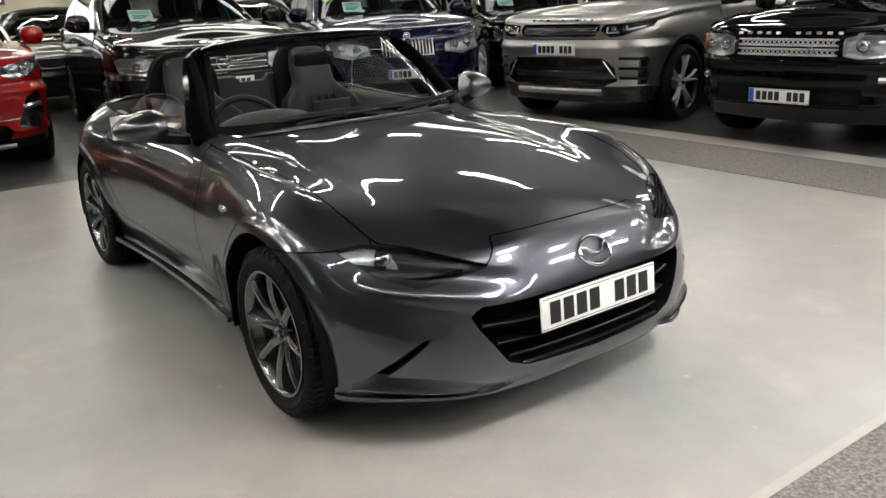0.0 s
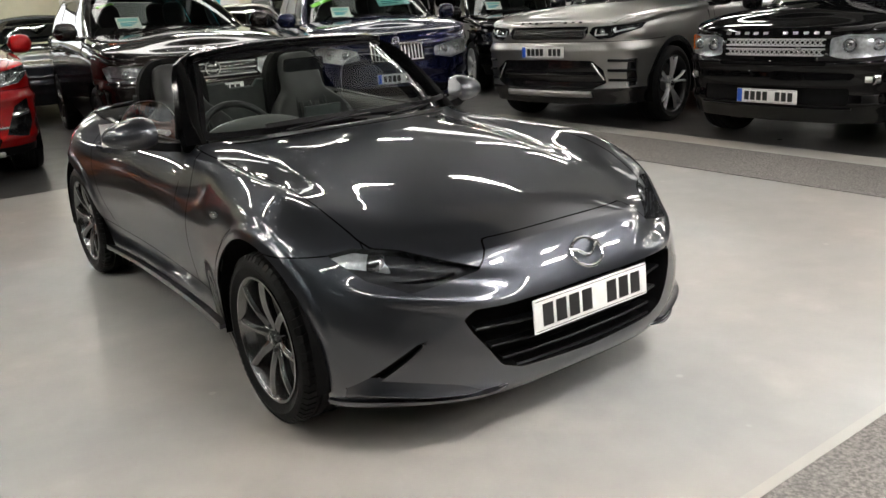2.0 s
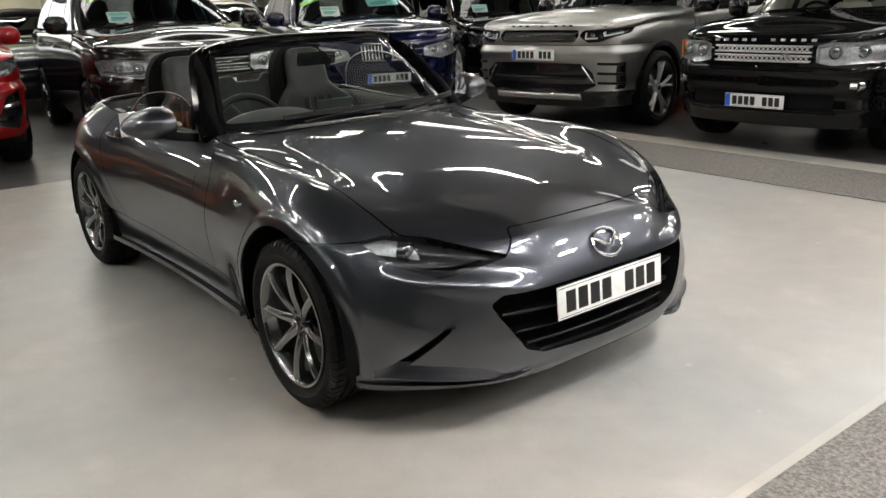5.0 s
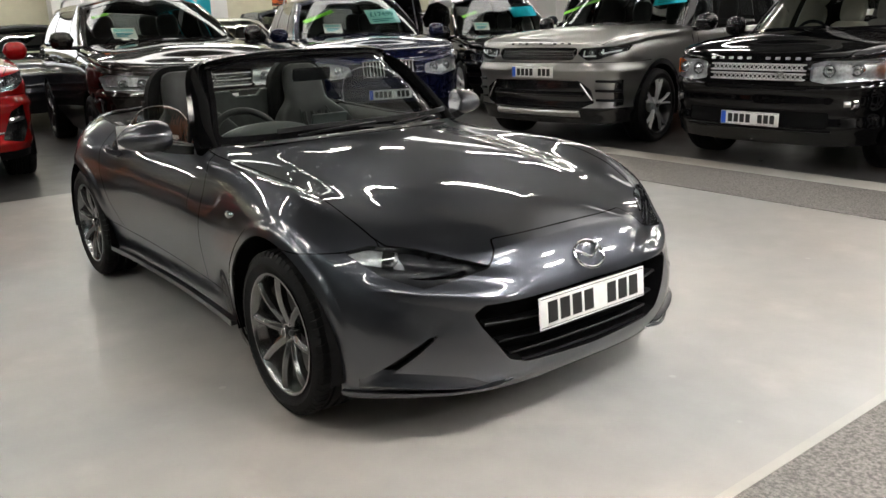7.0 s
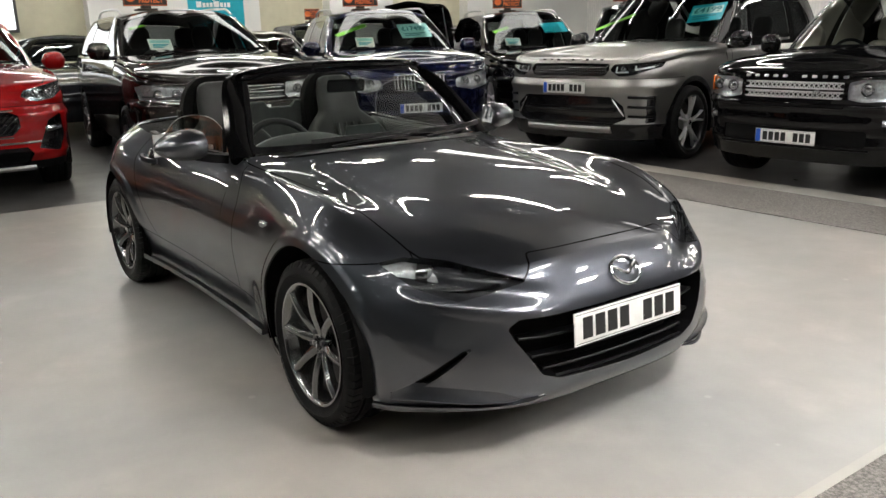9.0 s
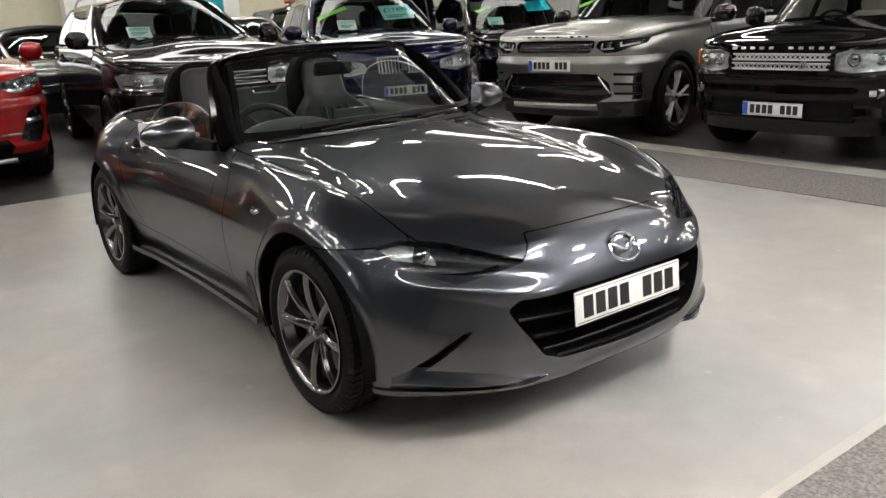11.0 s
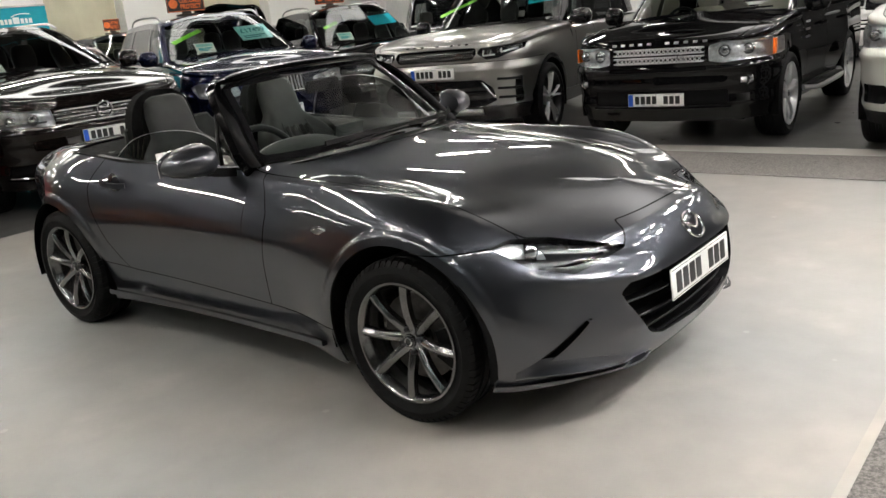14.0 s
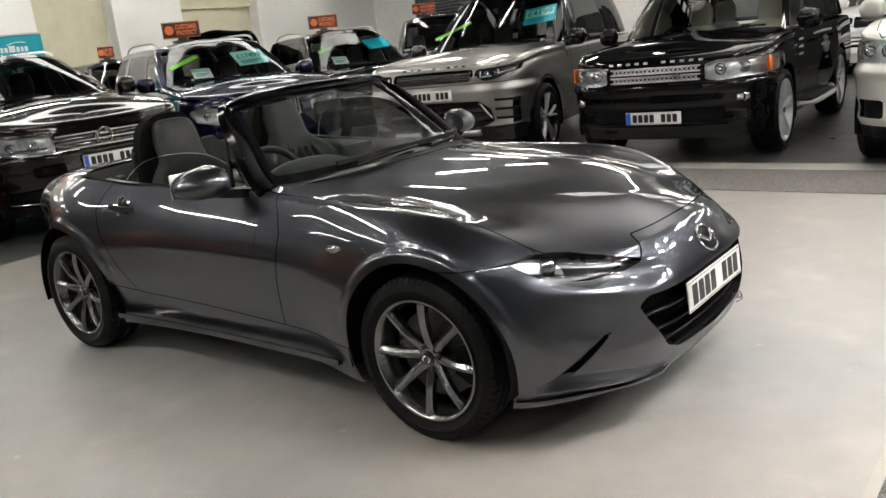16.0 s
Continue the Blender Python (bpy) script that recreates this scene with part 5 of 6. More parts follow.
roadster_details(roadster_car)


# ---- other cars ----
def front_fold(sheet, z0):
    """Gives a plain car front a folded bumper shoulder, a tucked chin and a waist below the belt."""
    p = sheet.copy()
    x, z = p[..., 0].copy(), p[..., 2].copy()
    bell = lambda at, wide: np.exp(-((z - at) / wide) ** 2)
    n = np.cross(np.gradient(sheet, axis=1), np.gradient(sheet, axis=0))
    n[..., 2] = 0
    n /= np.maximum(np.linalg.norm(n, axis=2, keepdims=True), 1e-6)
    n *= np.where((n[..., 0] + n[..., 1]) < 0, -1.0, 1.0)[..., None]
    ahead = smooth_step(0.20, 0.50, x)
    p += n * (ahead * (0.020 * bell(z0, 0.035) - 0.012 * bell(z0 + 0.075, 0.035) + 0.014 * bell(0.40, 0.04) - 0.012 * bell(0.50, 0.05)))[..., None]
    p[..., 1][:, :1] = sheet[..., 1][:, :1]
    p[0, :, 1] = 0
    return p


def suv(name, label, place, wb, fo, ro, w, fz, cz, bz, rz, tyre, paint, rim, spokes=5, twin=0.12, cuts=(), bars=(), lamps=(), plate=None, clad=0.0, inner=LEATHER, xc=-0.32, xh=-1.15, tail=0.25, rails=False, letters=None, badge=None, cards=(), glass=GLASS, sign=None, spoke_mat=None, clad_mat=SATIN_BLACK, lean=0.05, nose=0.0, pillar=None, mirror=None, sign_x=-0.75, sign_size=0.92, spoke_w=0.036, group="parked cars", fold=None):
    """A parked car by its main measures. The origin lies on the floor under the front axle, x is ahead."""
    car = thing(name, label, "car", place, group)
    xr = -wb - ro
    cols = [(fo, 0), (fo - 0.03, 0.42 * w), (fo - 0.12, 0.76 * w), (fo - 0.34, 0.95 * w), (0.30, 0.99 * w), (0, w), (xc - 0.22, 0.99 * w), (-wb / 2, 0.985 * w), (-wb + 0.5, 0.99 * w), (-wb, w), (xr + 0.42, 0.96 * w), (xr + 0.12, 0.80 * w), (xr, 0)]
    def row(dx, wy, zf, zs, zr):
        out = []
        for i, (x, y) in enumerate(cols):
            k = max(0.0, 1 - i / 4)
            kr = max(0.0, (i - 9) / 3)
            side = min(i / 4, 1) - kr
            z = zf * k + zr * kr + zs * (1 - k - kr)
            out.append((x + dx * k - dx * kr, y * (1 - (1 - wy) * (0.35 + 0.65 * side)), z))
        return out
    r0 = row(-0.13, 0.93, 0.24, 0.27, 0.32)
    r1 = row(-0.02, 0.975, 0.42, 0.44, 0.5)
    r2 = row(nose, 1.0, 0.62, 0.66, 0.7)
    r3 = row(-0.02 - lean * 0.4, 0.985, fz - 0.14, bz - 0.16, bz - 0.12)
    r4 = row(-0.05 - lean, 0.955, fz - 0.02, bz - 0.03, bz)
    top = [fz + (cz - fz) * 0.10, fz + (cz - fz) * 0.12, fz + (cz - fz) * 0.2, fz + (cz - fz) * 0.4, fz + (cz - fz) * 0.58, fz + (cz - fz) * 0.74, cz - 0.02]
    r5 = row(-0.12 - lean, 0.90, fz, bz, bz + 0.02)
    r5 = [(p[0], p[1], top[i]) if i < 7 else p for i, p in enumerate(r5)]
    r4 = [(p[0], p[1], top[i] - 0.055 - 0.02 * min(i / 4, 1)) if i < 7 else p for i, p in enumerate(r4)]
    xs = [fo - 0.42, fo - 0.44, fo - 0.5, fo * 0.38, fo * 0.18, -0.06, xc]
    r7 = [(xs[i], 0, top[i] + 0.045 + 0.005 * min(i, 4)) for i in range(7)]
    r6 = [((a[0] * 0.45 + b[0] * 0.55), a[1] * 0.5, a[2] * 0.35 + b[2] * 0.65) for a, b in zip(r5[:7], r7)]
    low = [r0, r1, r2, r3, r4, r5]
    vs1 = np.linspace(0, 7, 92)
    fr = Shell(front_fold(faired(net([r[:7] for r in low] + [r6, r7], np.linspace(0, 6, 73), vs1), np.clip((vs1 - 4.9) / 0.8, 0, 1), 70), fold or fz - 0.25), flip=True)
    sd = Shell(net([r[4:] for r in low], np.linspace(2, 8, 61), np.linspace(0, 5, 36)), "side", flip=True)
    fr.cut(circle(0, tyre, tyre + 0.05), "void")
    sd.cut(circle(-wb, tyre, tyre + 0.05), "void", ("side",))
    for tag, outline, *_ in cuts:
        fr.cut(both(poly(outline), lambda P: 0.25 - P[:, 0]), tag, ("body", "clad"))
    if clad:
        for x, s, base in ((0, fr, "body"), (-wb, sd, "side")):
            s.cut(circle(x, tyre, tyre + 0.10), "clad", (base,))
            s.cut(lambda P: P[:, 2] - clad, "clad", (base,))
    g = 0.004
    bonnet = lambda P: np.maximum(np.maximum(np.abs(P[:, 1]) - np.interp(P[:, 0], [xc - 0.3, 0, fo - 0.3, fo - 0.1], [0.875 * w, 0.87 * w, 0.80 * w, 0.72 * w]), P[:, 0] - fo + 0.13 + lean), fz - 0.03 - P[:, 2])
    fr.seam(bonnet, width=g)
    fr.cut(bonnet, "bonnet")
    seam_b = lambda P: np.where(P[:, 0] > 0.2, P[:, 2] - (fz - 0.17), 1.0)
    fr.seam(seam_b, width=0.003)
    fr.cut(seam_b, "bumper")
    d1, d2, d3 = xc - 0.22 - 0.10, -wb * 0.5 - 0.12, -wb + 0.12
    for x in (d1, d2, d3):
        sd.seam(lambda P, x=x: np.where(P[:, 2] > 0.38, P[:, 0] - x - 0.03 * np.sin(P[:, 2] * 4), 1.0), ("side",), g)
    sd.cut(lambda P: np.maximum(np.maximum(P[:, 0] - d1 - 0.03 * np.sin(P[:, 2] * 4), d2 - P[:, 0] + 0.03 * np.sin(P[:, 2] * 4)), 0.38 - P[:, 2]), "front_door", ("side",))
    sd.cut(lambda P: np.maximum(np.maximum(P[:, 0] - d2 - 0.03 * np.sin(P[:, 2] * 4), d3 - P[:, 0] + 0.03 * np.sin(P[:, 2] * 4)), 0.38 - P[:, 2]), "rear_door", ("side",))
    halves("inner_structure", fr, ("body", "bonnet", "bumper", "clad", "gap"), DARK_VOID, car, "black inner structure", -0.012)
    halves("inner_structure", sd, ("side", "front_door", "rear_door", "clad", "gap"), DARK_VOID, car, "black inner structure", -0.012)
    halves("bonnet", fr, "bonnet", paint, car)
    halves("front_bumper", fr, "bumper", paint, car)
    pair("front_wing", fr, "body", paint, car)
    for tag in ("front_door", "rear_door"):
        for i, d in enumerate(pair(tag, sd, tag, paint, car)):
            s = 1 if i == 0 else -1
            x0 = (d2 + 0.12) if tag == "front_door" else (d3 + 0.20)
            part("door_handle", sweep(curve([(x0, s * (w * 0.985), bz - 0.15), (x0 + 0.05, s * (w * 0.985 + 0.03), bz - 0.148), (x0 + 0.17, s * (w * 0.985 + 0.03), bz - 0.152), (x0 + 0.22, s * w * 0.985, bz - 0.155)], 10), ring(0.012, 8)), paint, d)
    sd.cut(lambda P: P[:, 0] - d3, "quarter", ("side",))
    pair("rear_wing", sd, "quarter", paint, car)
    pair("sill", sd, "side", paint, car)
    if clad:
        pair("wheel_arch_trim", fr, "clad", clad_mat, car, "dark lower cladding")
        pair("sill_trim", sd, "clad", clad_mat, car, "dark lower cladding")
    # glasshouse
    ru, rd = rz - 0.045, rz - 0.10
    belt = [(xc + 0.04, 0, cz + 0.0), (xc - 0.03, 0.48 * w, cz - 0.005), (xc - 0.24, 0.86 * w, bz), (-wb * 0.5 - 0.05, 0.885 * w, bz), (-wb + 0.05, 0.88 * w, bz + 0.02), (xr + 0.12 + 0.1, 0.78 * w, bz + 0.05), (xr + 0.06, 0, bz + 0.05)]
    roof = [(xh, 0, rz - 0.02), (xh - 0.02, 0.40 * w, rz - 0.03), (xh - 0.14, 0.665 * w, rd), (-wb * 0.5 - 0.25, 0.69 * w, ru - 0.015), (-wb + 0.0, 0.675 * w, ru - 0.02), (xr + tail + 0.15, 0.62 * w, ru - 0.06), (xr + tail, 0, ru - 0.02)]
    midg = [((a[0] + b[0]) / 2 + (0.03 if i < 2 else 0), (a[1] + b[1]) / 2 * 1.03, (a[2] + b[2]) / 2 + (0.01 if i < 2 else 0)) for i, (a, b) in enumerate(zip(belt, roof))]
    us = np.array(sorted(set([round(x, 3) for x in np.linspace(0, 6, 49)] + [1.86, 2.14, 2.92, 3.04, 3.86, 3.98, 4.74, 5.25])))
    vs = np.array([0, 0.1, 0.2, 0.5, 0.8, 1.1, 1.4, 1.7, 1.86, 2.0])
    sheet = net([belt, midg, roof], us, vs)
    gh = Shell(sheet, "pillar", flip=True)
    nb = len(vs) - 1
    zones = [("windscreen", 0, 1.86, 0.1, 1.86), ("door_window", 2.14, 2.92, 0.1, 1.7), ("rear_window", 3.04, 3.86, 0.1, 1.7), ("quarter_window", 3.98, 4.74, 0.2, 1.7), ("tail_window", 5.25, 6.0, 0.2, 1.7)]
    faces = []
    for k, (q, t) in enumerate(gh.f):
        i, j = divmod(k, nb)
        u, v = (us[i] + us[i + 1]) / 2, (vs[j] + vs[j + 1]) / 2
        for z, u0, u1, v0, v1 in zones:
            if u0 < u < u1 and v0 < v < v1:
                t = z
        faces.append((q, t))
    gh.f = faces
    halves("window_frame", gh, "pillar", pillar or paint, car)
    ws = halves("windscreen", gh, "windscreen", glass, car, "clear raked windscreen", -0.004)
    for z, mt in (("door_window", CLEAR_GLASS), ("rear_window", DARK_GLASS), ("quarter_window", DARK_GLASS)):
        pair("side_window", gh, z, mt, car, "tinted side window", -0.004)
    halves("tail_window", gh, "tail_window", DARK_GLASS, car, "dark tail window", -0.004)
    spine = [(xh - 0.05, 0, rz - 0.01), (xh - 0.12, 0, rz), (xh - 0.3, 0, rz + 0.005), (-wb * 0.5 - 0.25, 0, rz + 0.01), (-wb, 0, rz), (xr + tail + 0.25, 0, rz - 0.02), (xr + tail + 0.05, 0, ru - 0.01)]
    rmid = [((a[0] + b[0]) / 2, a[1] * 0.55, a[2] * 0.3 + b[2] * 0.7) for a, b in zip(roof, spine)]
    rf = Shell(net([roof, rmid, spine], np.linspace(0, 6, 37), np.linspace(0, 2, 11)), "roof", flip=True)
    halves("roof", rf, "roof", pillar or paint, car)
    # cowl, wipers
    part("cowl", sweep([(xc - 0.20, -0.80 * w, cz - 0.015), (xc - 0.02, -0.42 * w, cz - 0.012), (xc + 0.03, 0, cz - 0.01), (xc - 0.02, 0.42 * w, cz - 0.012), (xc - 0.20, 0.80 * w, cz - 0.015)], [(-0.07, -0.02), (0.07, -0.02), (0.06, 0.005), (-0.06, 0.012)]), SATIN_BLACK, car)
    for y in (-0.55, 0.1):
        part("wiper", sweep(curve([(xc + 0.03, y * w, cz + 0.02), (xc - 0.01, (y + 0.3) * w, cz + 0.035), (xc - 0.04, (y + 0.62) * w, cz + 0.04)], 8), ring(0.011, 6)), SATIN_BLACK, car)
    # interior
    part("dashboard", box(xc - 0.62, xc - 0.10, -0.72 * w, 0.72 * w, cz - 0.34, cz - 0.05, 0.06), DASH, car)
    part("cabin_floor", box(xr + 0.4, xc - 0.1, -0.8 * w, 0.8 * w, 0.34, 0.46, 0.02), DARK_VOID, car)
    for sx in (xc - 1.02, xc - 1.95):
        for sy in (-0.38, 0.38):
            seat(car, sx, sy, bz - 0.62, inner, 0.95)
    wr = [(xc - 0.66 + 0.05 * math.sin(a), -0.38 + 0.18 * math.cos(a), bz - 0.06 + 0.17 * math.sin(a)) for a in np.linspace(0, 2 * math.pi, 25)[:-1]]
    part("steering_wheel", sweep(wr, ring(0.016, 8), (1, 0, 0), True), SATIN_BLACK, car)
    # mirrors
    for s in (-1, 1):
        mv, mf = [], []
        for i in range(9):
            t = i / 8
            sc = max((1 - abs(2 * t - 1) ** 3) ** 0.5, 0.08)
            for j in range(14):
                a = 2 * math.pi * j / 14
                mv.append((xc - 0.33 + 0.075 * sc * math.copysign(abs(math.cos(a)) ** 0.7, math.cos(a)) + 0.04 * (1 - t), s * (0.97 * w + 0.235 * t - 0.02), bz + 0.082 + 0.094 * sc * math.copysign(abs(math.sin(a)) ** 0.7, math.sin(a))))
        mf = [(i * 14 + j, i * 14 + (j + 1) % 14, (i + 1) * 14 + (j + 1) % 14, (i + 1) * 14 + j) for i in range(8) for j in range(14)]
        if s > 0:
            mf = [tuple(reversed(q)) for q in mf]
        mir = part("door_mirror", (mv, mf), mirror or paint, car)
        part("mirror_arm", box(xc - 0.36, xc - 0.28, min(s * 0.86 * w, s * 1.0 * w), max(s * 0.86 * w, s * 1.0 * w), bz - 0.015, bz + 0.03, 0.01), GLOSS_BLACK, mir)
    if rails:
        for s in (-1, 1):
            part("roof_rail", tube([(xh - 0.25, s * 0.66 * w, rz - 0.05), (xh - 0.4, s * 0.655 * w, rz + 0.0), (-wb * 0.6, s * 0.66 * w, rz + 0.015), (xr + tail + 0.5, s * 0.62 * w, rz - 0.01), (xr + tail + 0.35, s * 0.61 * w, rz - 0.06)], 0.014), SATIN_CHROME, car, "satin roof rail")
    # wheels and liners
    for x in (0, -wb):
        for s in (-1, 1):
            wheel(tyre, 0.25, tyre - 0.095, spokes, rim, spoke_w, car, pose(x, s * (w - 0.135), tyre, 0, 0, 0 if s < 0 else 180), twin=twin, spoke_mat=spoke_mat, hub_r=0.075, tread=0, dish=0.02)
            rr = tyre + 0.055
            v = [(rr * math.cos(a) + x, s * y, rr * math.sin(a) + tyre) for a in np.linspace(-0.3, math.pi + 0.3, 21) for y in (w - 0.015, w - 0.45)]
            part("arch_liner", (v, [(2 * k, 2 * k + 1, 2 * k + 3, 2 * k + 2) for k in range(20)]), DARK_VOID, car, "black wheel arch liner")
    part("underbody", box(xr + 0.3, fo - 0.35, -w * 0.72, w * 0.72, 0.22, 0.34, 0.03), DARK_VOID, car)
    # front details
    pts = np.array([v for v in fr.v if v[0] > 0.2])
    def fx(y, z):
        d = np.hypot(pts[:, 1] - abs(y), pts[:, 2] - z)
        k = np.argsort(d)[:6]
        wt = 1 / (d[k] + 0.005)
        return float((pts[k, 0] * wt).sum() / wt.sum())
    for tag, outline, nm, mt, depth, lab in cuts:
        central = min(p[0] for p in outline) < 0
        if nm == "headlight":
            for i, o in enumerate(pair("headlight", fr, tag, LENS, car, lab, 0.002)):
                s = 1 if i == 0 else -1
                vf, n = fr.piece(tag, -0.05)
                part("housing", vf if s > 0 else mirrored(vf), mt, o, "lamp housing", normals=[(a, s * b, c) for a, b, c in n])
                rm = fr.rim(tag, 0.05)
                part("lamp_wall", rm if s > 0 else mirrored(rm), mt, o)
                for ly, lz, lr in lamps:
                    x = fx(ly, lz)
                    nx = 0.35
                    sp = lathe([(0.0, -0.045), (lr * 0.45, -0.04), (lr * 0.75, -0.026), (lr * 0.80, -0.02), (lr * 0.95, -0.028), (lr, -0.022), (lr * 0.98, 0.02)], 24)
                    part("projector", moved(sp, pose(x - 0.062, s * ly, lz, 0, 0, 90)), CHROME, o, "chrome-ringed projector")
        else:
            mk = halves if central else pair
            o = mk(nm, fr, tag, mt, car, lab, -depth)
            rm = fr.rim(tag, depth)
            fm = paint if nm == "vent" else GLOSS_BLACK
            if central:
                part("frame", join(rm, mirrored(rm)), fm, o)
            else:
                part("frame", rm, fm, o[0])
                part("frame", mirrored(rm), fm, o[1])
    for spec in bars:
        nm, y0, y1, z0, z1, th, mt, lift = spec
        n = max(3, int(abs(y1 - y0) / 0.06) + 2)
        path = [(fx(y0 + (y1 - y0) * i / (n - 1), z0 + (z1 - z0) * i / (n - 1)) + lift, y0 + (y1 - y0) * i / (n - 1), z0 + (z1 - z0) * i / (n - 1)) for i in range(n)]
        up = (0, 0, 1) if abs(y1 - y0) > abs(z1 - z0) else (0, 1, 0)
        sides = (1,) if y0 * y1 < 0 or y0 == y1 == 0 else (1, -1)
        for s in sides:
            part(nm, sweep([(p[0], s * p[1], p[2]) for p in path], ring(th, 8), up), mt, car)
    if plate:
        pz, chars, band = plate
        bars_plate(car, pose(fx(0, pz) + 0.025, 0, pz), chars, band)
    if letters:
        yl, zl, n, mt = letters
        for i in range(n):
            y = -yl + 2 * yl * i / (n - 1)
            if n > 9 and i == 5:
                continue
            part("badge_bar", box(-0.003, 0.004, -0.019, 0.019, -0.011, 0.011, 0.002), mt, car, m=pose(fx(y, zl) + 0.004, y, zl, 0, -25, 0))
    if badge:
        yb, zb, rb, mt = badge
        part("badge", moved(lathe([(rb * 0.8, -0.004), (rb * 0.86, -0.012), (rb, -0.012), (rb * 1.04, 0.0), (rb * 0.86, 0.0)], 28), pose(fx(yb, zb) + 0.008, yb, zb, 0, 0, 90)), mt, car, "round badge")
        for dz, hw in ((rb * 0.3, rb * 0.6), (-rb * 0.3, rb * 0.45)):
            part("badge_bar", box(-0.002, 0.008, -hw, hw, -rb * 0.12, rb * 0.12, 0.002), mt, car, m=pose(fx(yb, zb + dz) + 0.008, yb, zb + dz))
    # cards behind the windscreen
    for y, v, cw, ch, mt, text, tilt in cards:
        p = net([belt, midg, roof], np.array([abs(y) / (0.48 * w)]), np.array([v, v + 0.1]))[0]
        at, up = Vector(p[0]), Vector(p[1] - p[0]).normalized()
        if y < 0:
            at.y, up.y = -at.y, -up.y
        nrm = Vector((0, 1, 0)).cross(up).normalized()
        side = up.cross(nrm).normalized()
        m = Matrix((( nrm.x, side.x, up.x, at.x - nrm.x * 0.03), (nrm.y, side.y, up.y, at.y - nrm.y * 0.03), (nrm.z, side.z, up.z, at.z - nrm.z * 0.03), (0, 0, 0, 1)))
        m = m @ pose(0, 0, 0, tilt, 0, 0)
        card = part("windscreen_card", box(-0.002, 0.0, -cw / 2, cw / 2, -ch / 2, ch / 2), mt, car, "printed card behind the windscreen", smooth=False, m=m)
        if text:
            part("print_panel", box(0.0, 0.001, -cw * 0.44, cw * 0.44, -ch * 0.08, ch * 0.34), TEAL_PALE, card, smooth=False)
            cu = bpy.data.curves.new("price", "FONT")
            cu.body = text
            cu.size = ch * 0.42
            cu.align_x, cu.align_y = "CENTER", "CENTER"
            cu.offset = 0.003
            tmp = bpy.data.objects.new("price", cu)
            me = bpy.data.meshes.new_from_object(tmp)
            me.materials.append(PRINT_D)
            t = new("price", me)
            t.parent = card
            t.matrix_basis = Matrix(((0, 0, 1, 0.003), (1, 0, 0, 0), (0, 1, 0, ch * 0.13), (0, 0, 0, 1))) @ Matrix.Diagonal((cw * 0.80 / max(me_width(me), 0.01), 1, 1, 1))
            for k in range(2):
                part("print_bar", box(0.0, 0.001, -cw * 0.38, cw * (0.3 - 0.15 * k), -ch * (0.24 + 0.12 * k), -ch * (0.18 + 0.12 * k)), PRINT_D, card, smooth=False)
        elif mt is CARD_W:
            part("print_panel", box(0.0, 0.001, -cw * 0.42, cw * 0.42, ch * 0.12, ch * 0.40), TEAL_PALE, card, smooth=False)
            for k in range(3):
                part("print_bar", box(0.0, 0.0012, -cw * 0.36, cw * (0.36 - 0.12 * k), -ch * (0.06 + 0.13 * k), ch * (0.02 - 0.13 * k)), TEAL, card, smooth=False)
    if sign:
        roof_sign(place @ pose(xh + sign_x, sign, rz + 0.005), sign_size)
    return car


def lettering(text, size, width, material, parent, x, y, z):
    """Raised letters facing along x, of a given width, under a sign or card."""
    cu = bpy.data.curves.new("lettering", "FONT")
    cu.body = text
    cu.size = size
    cu.align_x, cu.align_y = "CENTER", "CENTER"
    cu.offset = 0.0025
    cu.extrude = 0.001
    me = bpy.data.meshes.new_from_object(bpy.data.objects.new("lettering", cu))
    me.materials.append(material)
    ob = new("lettering", me)
    ob.parent = parent
    ob.matrix_basis = Matrix(((0, 0, 1, x), (1, 0, 0, y), (0, 1, 0, z), (0, 0, 0, 1))) @ Matrix.Diagonal((width / max(me_width(me), 0.01), 1, 1, 1))
    return ob


def me_width(me):
    xs = [v.co.x for v in me.vertices]
    return max(xs) - min(xs) if xs else 1.0


def roof_sign(m, s=1.0):
    """A small dark sign with orange print, standing on a foot."""
    ob = thing("roof_sign", "dark rectangular sign with orange print standing on a car roof", "sign", m, "roof signs")
    part("foot", box(-0.12, 0.12, -0.12, 0.12, 0.0, 0.03, 0.01), SIGN_K, ob)
    part("neck", box(-0.03, 0.03, -0.06, 0.06, 0.03, 0.07, 0.008), SIGN_K, ob)
    b = part("board", box(-0.02, 0.02, -0.28 * s, 0.28 * s, 0.06, 0.28, 0.008), SIGN_K, ob)
    part("board_rim", sweep([(0.02, -0.272 * s, 0.068), (0.02, 0.272 * s, 0.068), (0.02, 0.272 * s, 0.272), (0.02, -0.272 * s, 0.272)], ring(0.005, 6), (1, 0, 0), True), ORANGE, b)
    part("logo", moved(lathe([(0.0, 0.0), (0.05, 0.0), (0.062, 0.006), (0.05, 0.004)], 14), pose(0.028, -0.19 * s, 0.17, 0, 0, -90)), ORANGE, b)
    for text, z, wide in (("CUSTOMER", 0.205, 0.33), ("PROTECT", 0.125, 0.31)):
        lettering(text, 0.085, wide * s, ORANGE, b, 0.022, 0.07 * s, z)
    return ob


def at(x, y, heading):
    return pose(x, y, 0, 0, 0, heading)


